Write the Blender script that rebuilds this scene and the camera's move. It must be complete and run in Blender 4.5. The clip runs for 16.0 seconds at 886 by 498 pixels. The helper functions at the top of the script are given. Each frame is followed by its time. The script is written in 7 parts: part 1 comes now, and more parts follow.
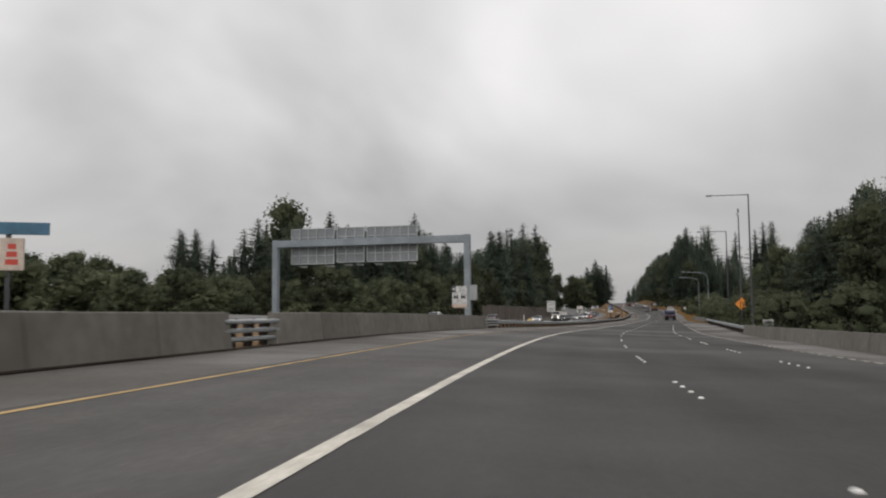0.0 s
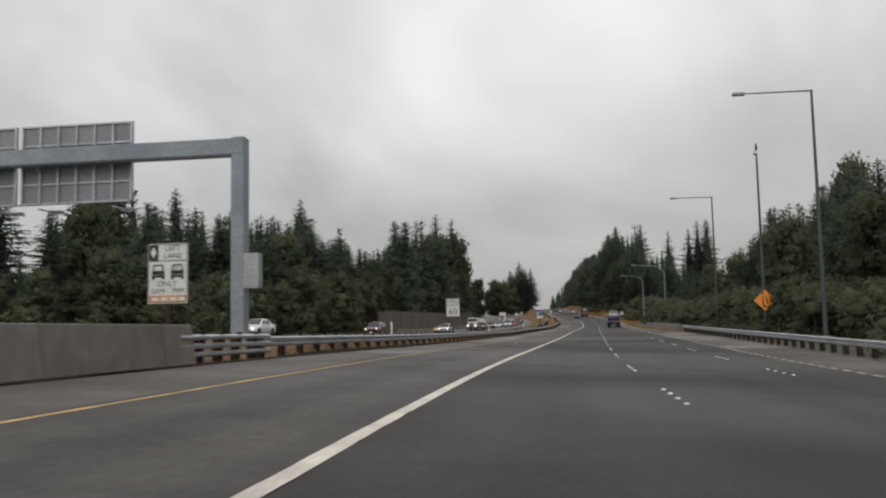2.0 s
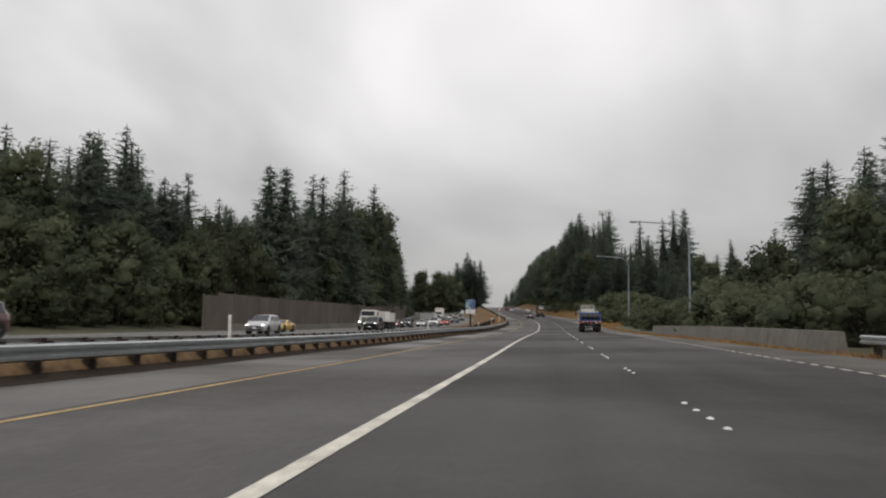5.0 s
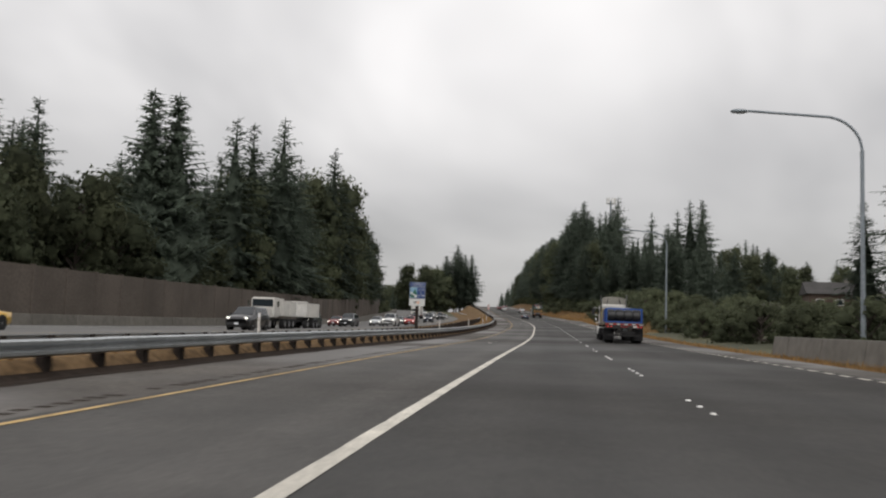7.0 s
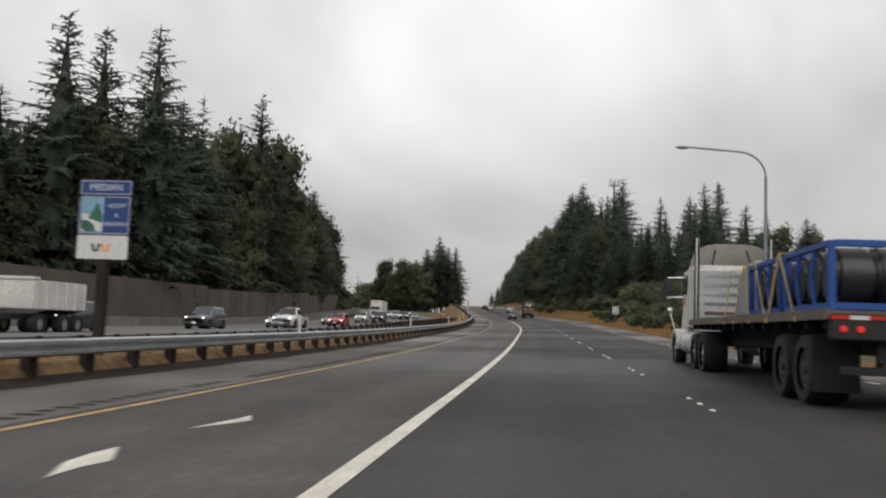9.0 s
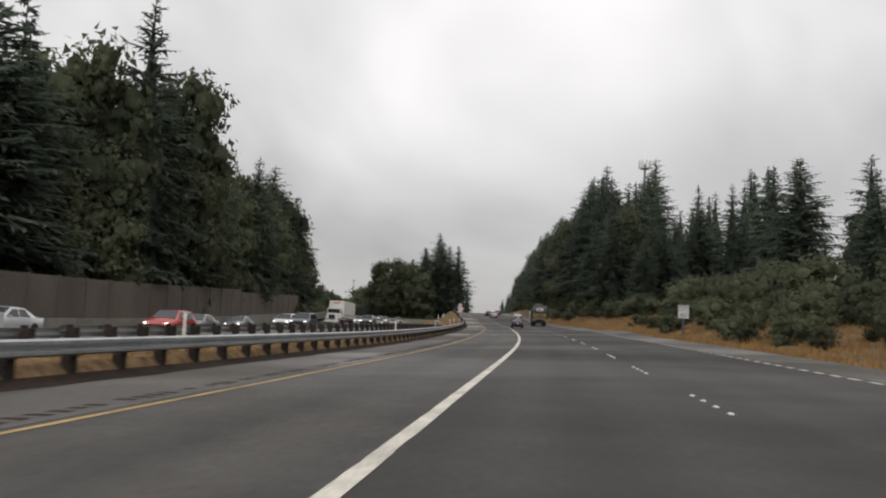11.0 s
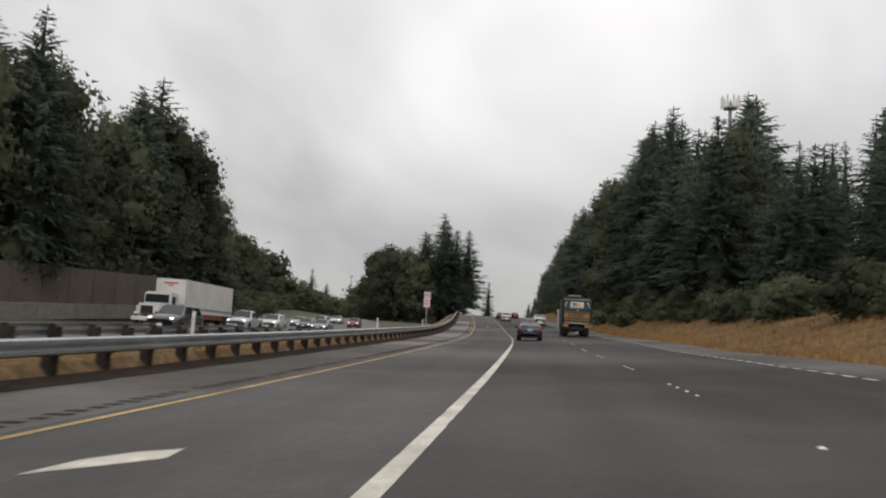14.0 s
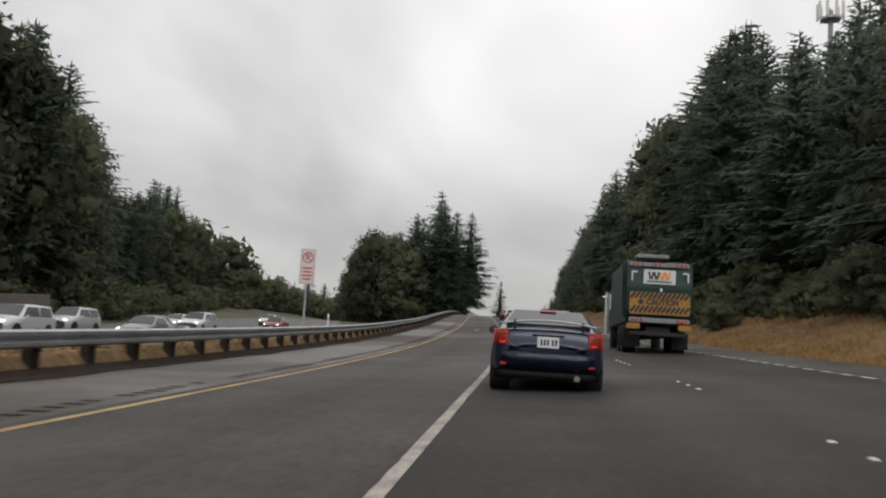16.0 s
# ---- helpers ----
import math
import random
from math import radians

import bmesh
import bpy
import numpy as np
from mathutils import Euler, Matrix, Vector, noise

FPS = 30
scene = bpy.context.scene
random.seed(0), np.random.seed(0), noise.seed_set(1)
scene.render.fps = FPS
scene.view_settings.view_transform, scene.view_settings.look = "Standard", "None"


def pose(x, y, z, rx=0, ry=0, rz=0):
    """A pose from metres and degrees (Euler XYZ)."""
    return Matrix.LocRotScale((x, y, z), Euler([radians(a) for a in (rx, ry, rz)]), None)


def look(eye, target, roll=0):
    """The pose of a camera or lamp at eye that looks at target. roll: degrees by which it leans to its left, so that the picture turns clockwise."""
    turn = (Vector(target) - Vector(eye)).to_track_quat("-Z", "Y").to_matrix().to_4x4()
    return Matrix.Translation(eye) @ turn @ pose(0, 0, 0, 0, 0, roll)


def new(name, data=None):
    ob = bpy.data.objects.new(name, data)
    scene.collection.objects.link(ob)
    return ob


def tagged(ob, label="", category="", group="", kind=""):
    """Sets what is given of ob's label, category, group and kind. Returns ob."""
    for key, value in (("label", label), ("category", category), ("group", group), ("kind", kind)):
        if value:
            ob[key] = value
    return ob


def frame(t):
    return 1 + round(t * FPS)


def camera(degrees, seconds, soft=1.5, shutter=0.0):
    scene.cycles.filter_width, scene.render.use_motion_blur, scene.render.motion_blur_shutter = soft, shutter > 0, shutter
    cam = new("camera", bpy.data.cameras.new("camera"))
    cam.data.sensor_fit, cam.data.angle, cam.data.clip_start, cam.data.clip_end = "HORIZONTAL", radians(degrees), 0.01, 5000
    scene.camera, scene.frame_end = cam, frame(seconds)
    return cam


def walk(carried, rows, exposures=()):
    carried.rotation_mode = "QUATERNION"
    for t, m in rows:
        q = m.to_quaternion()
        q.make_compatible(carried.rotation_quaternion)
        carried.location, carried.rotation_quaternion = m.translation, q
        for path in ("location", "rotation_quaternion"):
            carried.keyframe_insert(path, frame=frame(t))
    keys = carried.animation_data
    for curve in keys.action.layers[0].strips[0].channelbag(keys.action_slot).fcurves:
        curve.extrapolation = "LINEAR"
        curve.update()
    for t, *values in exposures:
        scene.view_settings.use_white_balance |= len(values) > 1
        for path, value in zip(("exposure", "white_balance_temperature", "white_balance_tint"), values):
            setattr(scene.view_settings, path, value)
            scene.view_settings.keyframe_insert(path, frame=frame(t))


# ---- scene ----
# seconds, eye x, y, z, then yaw to the left, pitch up and lean, in degrees
PATH = [
    (0.0, 0.000, -0.000, 1.120, 13.497, 4.717, -0.539),
    (0.5, -1.205, 12.005, 1.132, 12.249, 5.012, -0.620),
    (1.0, -2.216, 23.980, 1.145, 10.932, 5.391, -0.933),
    (1.5, -2.966, 35.963, 1.160, 9.602, 5.120, -1.433),
    (2.0, -3.402, 47.947, 1.164, 8.338, 5.226, -1.166),
    (2.5, -3.578, 59.798, 1.128, 7.126, 5.162, -1.068),
    (3.0, -3.572, 71.519, 1.066, 6.215, 5.208, -1.387),
    (3.5, -3.339, 83.188, 1.027, 5.859, 5.189, -0.629),
    (4.0, -3.104, 94.763, 1.002, 5.628, 5.036, -0.103),
    (4.5, -2.837, 106.306, 0.995, 5.512, 5.040, 0.266),
    (5.0, -2.557, 117.816, 1.002, 5.494, 5.091, 0.635),
    (5.5, -2.278, 129.293, 1.019, 5.544, 5.135, 1.003),
    (6.0, -2.008, 140.737, 1.044, 5.610, 5.152, 1.372),
    (6.5, -1.750, 152.146, 1.075, 5.605, 4.996, 1.740),
    (7.0, -1.517, 163.521, 1.119, 5.412, 5.073, 2.107),
    (7.5, -1.221, 174.936, 1.161, 5.294, 5.208, 2.324),
    (8.0, -0.870, 186.474, 1.192, 5.236, 4.931, 2.061),
    (8.5, -0.519, 198.110, 1.211, 5.060, 5.136, 2.165),
    (9.0, -0.136, 209.828, 1.223, 4.938, 5.226, 2.134),
    (9.5, 0.273, 221.509, 1.258, 4.937, 5.289, 2.270),
    (10.0, 0.640, 233.129, 1.322, 5.178, 5.435, 2.406),
    (10.5, 0.949, 244.741, 1.419, 5.546, 5.604, 2.542),
    (11.0, 1.191, 256.395, 1.552, 5.929, 5.806, 2.678),
    (11.5, 1.379, 268.143, 1.722, 6.194, 6.247, 2.814),
    (12.0, 1.544, 280.036, 1.921, 6.137, 6.163, 2.948),
    (12.5, 1.686, 292.027, 2.141, 6.247, 6.063, 3.365),
    (13.0, 1.769, 304.032, 2.377, 6.731, 5.935, 3.626),
    (13.5, 1.726, 315.916, 2.628, 7.523, 6.000, 3.658),
    (14.0, 1.518, 327.673, 2.898, 8.015, 6.074, 3.757),
    (14.5, 1.243, 339.378, 3.140, 8.258, 5.969, 3.781),
    (15.0, 0.875, 351.000, 3.375, 8.950, 6.057, 3.560),
    (15.5, 0.439, 362.526, 3.613, 9.055, 5.922, 3.703),
    (16.0, -0.000, 373.981, 3.854, 9.099, 6.239, 3.726),
]
CAM_H = 1.095


def cam_pose(x, y, z, yaw, pitch, lean):
    return pose(x, y, z, 90 + pitch, 0, yaw) @ pose(0, 0, 0, 0, 0, lean)


cam = camera(55.19, 16.0, soft=2.1, shutter=0.2)
walk(cam, [(r[0], cam_pose(*r[1:])) for r in PATH], ((0.0, -0.15), (3.5, -0.12), (6.5, -0.03), (9.0, 0.0), (16.0, -0.02)))

# ---- world and light ----
world = bpy.data.worlds.new("overcast")
scene.world = world
world.use_nodes = True
wn, wl = world.node_tree.nodes, world.node_tree.links
wn.clear()
w_out = wn.new("ShaderNodeOutputWorld")
w_bg = wn.new("ShaderNodeBackground")
w_bg2 = wn.new("ShaderNodeBackground")
w_add = wn.new("ShaderNodeAddShader")
w_sky = wn.new("ShaderNodeTexSky")
w_sky.sky_type = "NISHITA"
w_sky.sun_disc = False
w_sky.sun_elevation, w_sky.sun_rotation = radians(40), radians(200)
wl.new(w_sky.outputs[0], w_bg2.inputs[0])
w_bg2.inputs[1].default_value = 0.006
w_co = wn.new("ShaderNodeTexCoord")
w_sep = wn.new("ShaderNodeSeparateXYZ")
wl.new(w_co.outputs["Generated"], w_sep.inputs[0])


def wmath(op, a, b=None, clamp=False):
    n = wn.new("ShaderNodeMath")
    n.operation, n.use_clamp = op, clamp
    for i, v in enumerate((a, b)):
        if v is None:
            continue
        if isinstance(v, (int, float)):
            n.inputs[i].default_value = v
        else:
            wl.new(v, n.inputs[i])
    return n.outputs[0]


up = wmath("ADD", wmath("MAXIMUM", w_sep.outputs[2], 0.0), 0.60)
w_com = wn.new("ShaderNodeCombineXYZ")
wl.new(wmath("DIVIDE", w_sep.outputs[0], up), w_com.inputs[0])
wl.new(wmath("DIVIDE", w_sep.outputs[1], up), w_com.inputs[1])
clouds = []
for scale, detail, rough, warp in ((1.7, 4.0, 0.47, 0.35), (0.6, 2.0, 0.4, 0.1)):
    n = wn.new("ShaderNodeTexNoise")
    n.inputs["Scale"].default_value = scale
    n.inputs["Detail"].default_value = detail
    n.inputs["Roughness"].default_value = rough
    n.inputs["Distortion"].default_value = warp
    wl.new(w_com.outputs[0], n.inputs["Vector"])
    clouds.append(n.outputs[0])
mixed = wmath("ADD", wmath("MULTIPLY", clouds[0], 0.55), wmath("MULTIPLY", clouds[1], 0.45))
w_ramp = wn.new("ShaderNodeValToRGB")
w_ramp.color_ramp.elements[0].position = 0.39
w_ramp.color_ramp.elements[0].color = (0.69, 0.68, 0.685, 1)
w_ramp.color_ramp.elements[1].position = 0.60
w_ramp.color_ramp.elements[1].color = (1.42, 1.39, 1.378, 1)
wl.new(mixed, w_ramp.inputs[0])
w_alt = wn.new("ShaderNodeValToRGB")
for pos, v in ((0.08, 0.47), (0.18, 0.62), (0.30, 0.83), (0.42, 0.95)):
    w_alt.color_ramp.elements.new(pos).color = (v * 1.005, v, v * 0.995, 1)
w_alt.color_ramp.elements[0].color = (0.40, 0.40, 0.405, 1)
w_alt.color_ramp.elements[len(w_alt.color_ramp.elements) - 1].color = (0.84, 0.835, 0.83, 1)
wl.new(w_sep.outputs[2], w_alt.inputs[0])
w_mul = wn.new("ShaderNodeMixRGB")
w_mul.blend_type = "MULTIPLY"
w_mul.inputs[0].default_value = 1.0
wl.new(w_ramp.outputs[0], w_mul.inputs[1])
wl.new(w_alt.outputs[0], w_mul.inputs[2])
wl.new(w_mul.outputs[0], w_bg.inputs[0])
# the cloud is thinner towards the west, on the left
wl.new(wmath("SUBTRACT", 1.0, wmath("MULTIPLY", w_sep.outputs[0], 0.24)), w_bg.inputs[1])
wl.new(w_bg.outputs[0], w_add.inputs[0])
wl.new(w_bg2.outputs[0], w_add.inputs[1])
wl.new(w_add.outputs[0], w_out.inputs[0])

sun_data = bpy.data.lights.new("sun", "SUN")
sun_data.energy, sun_data.angle, sun_data.color = 0.9, radians(40), (1.0, 0.98, 0.95)
sun = new("sun", sun_data)
sun.matrix_world = look((0, 0, 100), (-41, 112, 0))

# ---- materials ----
MATS = {}


def mat(name, color, rough=0.8, metal=0.0, var=0.25, scale=1.0, fine=12.0, bump=0.0, rnd=0.0, tint=None, spec=0.5, emit=None, island=0.0, coat=0.0):
    """A procedural surface: two scales of variation, optional relief, optional change from object to object."""
    if name in MATS:
        return MATS[name]
    m = bpy.data.materials.new(name)
    m.use_nodes = True
    n, l = m.node_tree.nodes, m.node_tree.links
    b = n["Principled BSDF"]
    b.inputs["Roughness"].default_value = rough
    b.inputs["Metallic"].default_value = metal
    b.inputs["Specular IOR Level"].default_value = spec
    if coat:
        b.inputs["Coat Weight"].default_value = coat
        b.inputs["Coat Roughness"].default_value = 0.05
    co = n.new("ShaderNodeTexCoord")
    n1, n2 = n.new("ShaderNodeTexNoise"), n.new("ShaderNodeTexNoise")
    for k, s, dt in ((n1, scale, 4), (n2, fine, 5)):
        k.inputs["Scale"].default_value = s
        k.inputs["Detail"].default_value = dt
        l.new(co.outputs["Object"], k.inputs["Vector"])
    mul = n.new("ShaderNodeMath")
    mul.operation = "MULTIPLY"
    l.new(n1.outputs[0], mul.inputs[0])
    l.new(n2.outputs[0], mul.inputs[1])
    last = mul.outputs[0]
    ramp = n.new("ShaderNodeMapRange")
    ramp.inputs["From Min"].default_value, ramp.inputs["From Max"].default_value = 0.12, 0.40
    ramp.inputs["To Min"].default_value, ramp.inputs["To Max"].default_value = 1 - var, 1 + var
    l.new(last, ramp.inputs["Value"])
    val = ramp.outputs[0]
    for amount, source, out in ((rnd, "ShaderNodeObjectInfo", "Random"), (island, "ShaderNodeNewGeometry", "Random Per Island")):
        if amount:
            o = n.new(source)
            mr = n.new("ShaderNodeMapRange")
            mr.inputs["To Min"].default_value, mr.inputs["To Max"].default_value = 1 - amount, 1 + amount
            l.new(o.outputs[out], mr.inputs["Value"])
            mm = n.new("ShaderNodeMath")
            mm.operation = "MULTIPLY"
            l.new(val, mm.inputs[0])
            l.new(mr.outputs[0], mm.inputs[1])
            val = mm.outputs[0]
    base = n.new("ShaderNodeMixRGB")
    base.inputs[1].default_value = (*color, 1)
    base.inputs[2].default_value = (*(tint or color), 1)
    l.new(n1.outputs[0], base.inputs[0])
    vm = n.new("ShaderNodeVectorMath")
    vm.operation = "SCALE"
    l.new(base.outputs[0], vm.inputs[0])
    l.new(val, vm.inputs["Scale"])
    l.new(vm.outputs[0], b.inputs["Base Color"])
    if bump:
        bp = n.new("ShaderNodeBump")
        bp.inputs["Strength"].default_value = min(1.0, bump)
        bp.inputs["Distance"].default_value = 0.02
        l.new(n2.outputs[0], bp.inputs["Height"])
        l.new(bp.outputs[0], b.inputs["Normal"])
    if emit:
        b.inputs["Emission Color"].default_value = (*emit[:3], 1)
        b.inputs["Emission Strength"].default_value = emit[3]
    MATS[name] = m
    return m


def glass_mat(name, color=(0.02, 0.025, 0.03)):
    """Dark tinted vehicle glass."""
    return mat(name, color, 0.06, 0.0, 0.05, 1.0, 3.0, spec=0.6)


def asphalt_mat():
    """Worn asphalt: aggregate, tyre tracks along the lanes, oil stains; X runs across the road, Y along it."""
    m = mat("asphalt", (0.046, 0.0425, 0.0388), 0.82, 0, 0.22, 0.35, 14.0, 0.25, spec=0.35)
    n, l = m.node_tree.nodes, m.node_tree.links
    b = n["Principled BSDF"]
    src = b.inputs["Base Color"].links[0].from_socket
    uv = n.new("ShaderNodeUVMap")
    uv.uv_map = "road"
    sep = n.new("ShaderNodeSeparateXYZ")
    l.new(uv.outputs[0], sep.inputs[0])
    mp = n.new("ShaderNodeCombineXYZ")
    a1, a2 = n.new("ShaderNodeMath"), n.new("ShaderNodeMath")
    a1.operation = a2.operation = "MULTIPLY"
    a1.inputs[1].default_value, a2.inputs[1].default_value = 1.3, 0.012
    l.new(sep.outputs[0], a1.inputs[0])
    l.new(sep.outputs[1], a2.inputs[0])
    l.new(a1.outputs[0], mp.inputs[0])
    l.new(a2.outputs[0], mp.inputs[1])
    streak = n.new("ShaderNodeTexNoise")
    streak.inputs["Scale"].default_value = 1.0
    streak.inputs["Detail"].default_value = 5
    l.new(mp.outputs[0], streak.inputs["Vector"])
    wave = n.new("ShaderNodeTexWave")
    wave.wave_type, wave.bands_direction = "BANDS", "X"
    wave.inputs["Scale"].default_value = 0.314 / 1.92
    wave.inputs["Distortion"].default_value = 0.5
    wave.inputs["Detail"].default_value = 2
    cx = n.new("ShaderNodeCombineXYZ")
    l.new(sep.outputs[0], cx.inputs[0])
    l.new(a2.outputs[0], cx.inputs[1])
    l.new(cx.outputs[0], wave.inputs["Vector"])
    ad = n.new("ShaderNodeMath")
    ad.operation = "MULTIPLY_ADD"
    ad.inputs[1].default_value, ad.inputs[2].default_value = 0.80, 0.54
    l.new(streak.outputs[0], ad.inputs[0])
    ad2 = n.new("ShaderNodeMath")
    ad2.operation = "MULTIPLY_ADD"
    ad2.inputs[1].default_value = 0.24
    l.new(wave.outputs[1], ad2.inputs[0])
    l.new(ad.outputs[0], ad2.inputs[2])
    # right lanes darker: their own tone plus lens vignetting, put into the colour
    lane = n.new("ShaderNodeMapRange")
    lane.inputs["From Min"].default_value, lane.inputs["From Max"].default_value = -0.05, 0.05
    lane.inputs["To Min"].default_value, lane.inputs["To Max"].default_value = 1.18, 0.64
    l.new(sep.outputs[0], lane.inputs["Value"])
    tone_falloff = n.new("ShaderNodeMath")
    tone_falloff.operation = "MULTIPLY"
    l.new(ad2.outputs[0], tone_falloff.inputs[0])
    l.new(lane.outputs[0], tone_falloff.inputs[1])
    co = n.new("ShaderNodeTexCoord")
    last = tone_falloff.outputs[0]
    for scale, low, high in ((0.9, 0.84, 1.16), (7.0, 0.80, 1.20), (45.0, 0.72, 1.28)):
        nz, mr, mu = n.new("ShaderNodeTexNoise"), n.new("ShaderNodeMapRange"), n.new("ShaderNodeMath")
        nz.inputs["Scale"].default_value, nz.inputs["Detail"].default_value, nz.inputs["Roughness"].default_value = scale, 4, 0.65
        l.new(co.outputs["Object"], nz.inputs["Vector"])
        mr.inputs["From Min"].default_value, mr.inputs["From Max"].default_value = 0.3, 0.7
        mr.inputs["To Min"].default_value, mr.inputs["To Max"].default_value = low, high
        l.new(nz.outputs[0], mr.inputs["Value"])
        mu.operation = "MULTIPLY"
        l.new(last, mu.inputs[0])
        l.new(mr.outputs[0], mu.inputs[1])
        last = mu.outputs[0]
    vm = n.new("ShaderNodeVectorMath")
    vm.operation = "SCALE"
    l.new(src, vm.inputs[0])
    l.new(last, vm.inputs["Scale"])
    l.new(vm.outputs[0], b.inputs["Base Color"])
    return m


M_ASPHALT = asphalt_mat()
M_SHOULDER = mat("shoulder_asphalt", (0.082, 0.073, 0.064), 0.85, 0, 0.38, 0.3, 8.0, 0.3, spec=0.3)


def wet_patches(m, low, high, scale):
    """Damp and dry areas: gloss follows a broad noise."""
    n, l = m.node_tree.nodes, m.node_tree.links
    co, nz, mr = n.new("ShaderNodeTexCoord"), n.new("ShaderNodeTexNoise"), n.new("ShaderNodeMapRange")
    nz.inputs["Scale"].default_value = scale
    nz.inputs["Detail"].default_value = 4
    l.new(co.outputs["Object"], nz.inputs["Vector"])
    mr.inputs["From Min"].default_value, mr.inputs["From Max"].default_value = 0.42, 0.62
    mr.inputs["To Min"].default_value, mr.inputs["To Max"].default_value = low, high
    l.new(nz.outputs[0], mr.inputs["Value"])
    l.new(mr.outputs[0], n["Principled BSDF"].inputs["Roughness"])


wet_patches(M_SHOULDER, 0.42, 0.9, 0.09)
wet_patches(M_ASPHALT, 0.62, 0.88, 0.07)
M_FARROAD = mat("far_carriageway_concrete", (0.13, 0.127, 0.122), 0.85, 0, 0.25, 0.2, 6.0, 0.2)
M_WHITE = mat("road_paint_white", (0.58, 0.545, 0.475), 0.7, 0, 0.35, 1.2, 22.0, 0.2)
M_WORNWHITE = mat("road_paint_worn", (0.30, 0.275, 0.245), 0.8, 0, 0.55, 2.5, 26.0, 0.2)
M_YELLOW = mat("road_paint_yellow", (0.40, 0.27, 0.105), 0.7, 0, 0.5, 1.0, 18.0, 0.2)
M_BUTTON = mat("ceramic_white", (0.72, 0.71, 0.68), 0.35, 0, 0.12, 3.0, 30.0, rnd=0.15)
M_CONCRETE = mat("barrier_concrete", (0.165, 0.152, 0.132), 0.9, 0, 0.24, 0.35, 2.2, 0.25, rnd=0.12, tint=(0.122, 0.114, 0.100))
M_WALL = mat("sound_wall_concrete", (0.105, 0.086, 0.072), 0.92, 0, 0.25, 0.25, 5.0, 0.5, rnd=0.08)
M_GALV = mat("galvanised_steel", (0.42, 0.44, 0.45), 0.42, 0.75, 0.22, 0.8, 9.0, 0.05)
M_POLE = mat("painted_steel_pole", (0.24, 0.27, 0.295), 0.5, 0.3, 0.2, 0.6, 8.0, 0.05)
M_DARKPOLE = mat("weathered_dark_pole", (0.07, 0.07, 0.075), 0.6, 0.2, 0.2, 0.6, 8.0)
M_WOOD = mat("treated_timber", (0.036, 0.029, 0.025), 0.95, 0, 0.4, 1.0, 14.0, 0.5, rnd=0.3, spec=0.15)
M_DRYGRASS = mat("dry_grass", (0.215, 0.135, 0.068), 0.95, 0, 0.55, 0.5, 4.0, 0.8, tint=(0.105, 0.072, 0.040), spec=0.1)
M_GROUND = mat("roadside_ground", (0.046, 0.055, 0.026), 0.95, 0, 0.5, 0.08, 2.0, 0.6, tint=(0.085, 0.076, 0.038))
M_DIRT = mat("wet_dirt", (0.030, 0.022, 0.017), 0.95, 0, 0.4, 0.4, 5.0, 0.5, spec=0.08)
M_FIR = mat("fir_needles", (0.104, 0.134, 0.108), 0.85, 0, 0.3, 0.15, 1.2, rnd=0.24, tint=(0.124, 0.144, 0.108), spec=0.1, island=0.2)
M_LEAF = mat("broad_leaves", (0.090, 0.116, 0.076), 0.85, 0, 0.4, 0.12, 1.0, rnd=0.36, tint=(0.128, 0.128, 0.070), spec=0.1, island=0.22)


def let_light_through(m, amount):
    """Leaves pass part of the daylight on to their other side."""
    n, l = m.node_tree.nodes, m.node_tree.links
    b = n["Principled BSDF"]
    tr, mx = n.new("ShaderNodeBsdfTranslucent"), n.new("ShaderNodeMixShader")
    mx.inputs[0].default_value = amount
    l.new(b.inputs["Base Color"].links[0].from_socket, tr.inputs[0])
    out = n["Material Output"]
    l.new(b.outputs[0], mx.inputs[1])
    l.new(tr.outputs[0], mx.inputs[2])
    l.new(mx.outputs[0], out.inputs[0])


let_light_through(M_FIR, 0.55)
let_light_through(M_LEAF, 0.55)
M_BARK = mat("bark", (0.075, 0.06, 0.05), 0.95, 0, 0.4, 0.8, 7.0, 0.6)
M_SIGNBACK = mat("aluminium_sign_back", (0.23, 0.24, 0.25), 0.5, 0.5, 0.18, 0.5, 7.0)
M_SIGNWHITE = mat("sign_white_sheeting", (0.60, 0.61, 0.60), 0.5, 0, 0.08, 1.0, 9.0)
M_BLACK = mat("black_ink", (0.02, 0.02, 0.022), 0.6, 0, 0.1, 2.0, 12.0)
M_SIGNBLUE = mat("sign_blue", (0.014, 0.048, 0.18), 0.5, 0, 0.1, 1.0, 9.0)
M_SIGNGREEN = mat("sign_green", (0.012, 0.11, 0.075), 0.5, 0, 0.1, 1.0, 9.0)
M_SIGNORANGE = mat("sign_orange", (0.80, 0.27, 0.03), 0.5, 0, 0.1, 1.0, 9.0)
M_SIGNRED = mat("sign_red", (0.52, 0.06, 0.04), 0.5, 0, 0.1, 1.0, 9.0)
M_RUBBER = mat("tyre_rubber", (0.016, 0.016, 0.017), 0.9, 0, 0.25, 2.0, 20.0, 0.2)
M_RIM = mat("rim_metal", (0.45, 0.45, 0.46), 0.35, 0.85, 0.15, 2.0, 12.0)
M_CHASSIS = mat("dark_chassis", (0.022, 0.021, 0.021), 0.75, 0.1, 0.4, 1.0, 9.0)
M_GLASS = glass_mat("tinted_glass")
M_CHROME = mat("chrome", (0.7, 0.7, 0.7), 0.15, 1.0, 0.05)
M_TAIL = mat("red_lamp_lens", (0.50, 0.03, 0.02), 0.25, 0, 0.05, spec=0.6)
M_TAILON = mat("lit_red_lamp", (0.6, 0.03, 0.02), 0.3, emit=(1.0, 0.05, 0.03, 0.25))
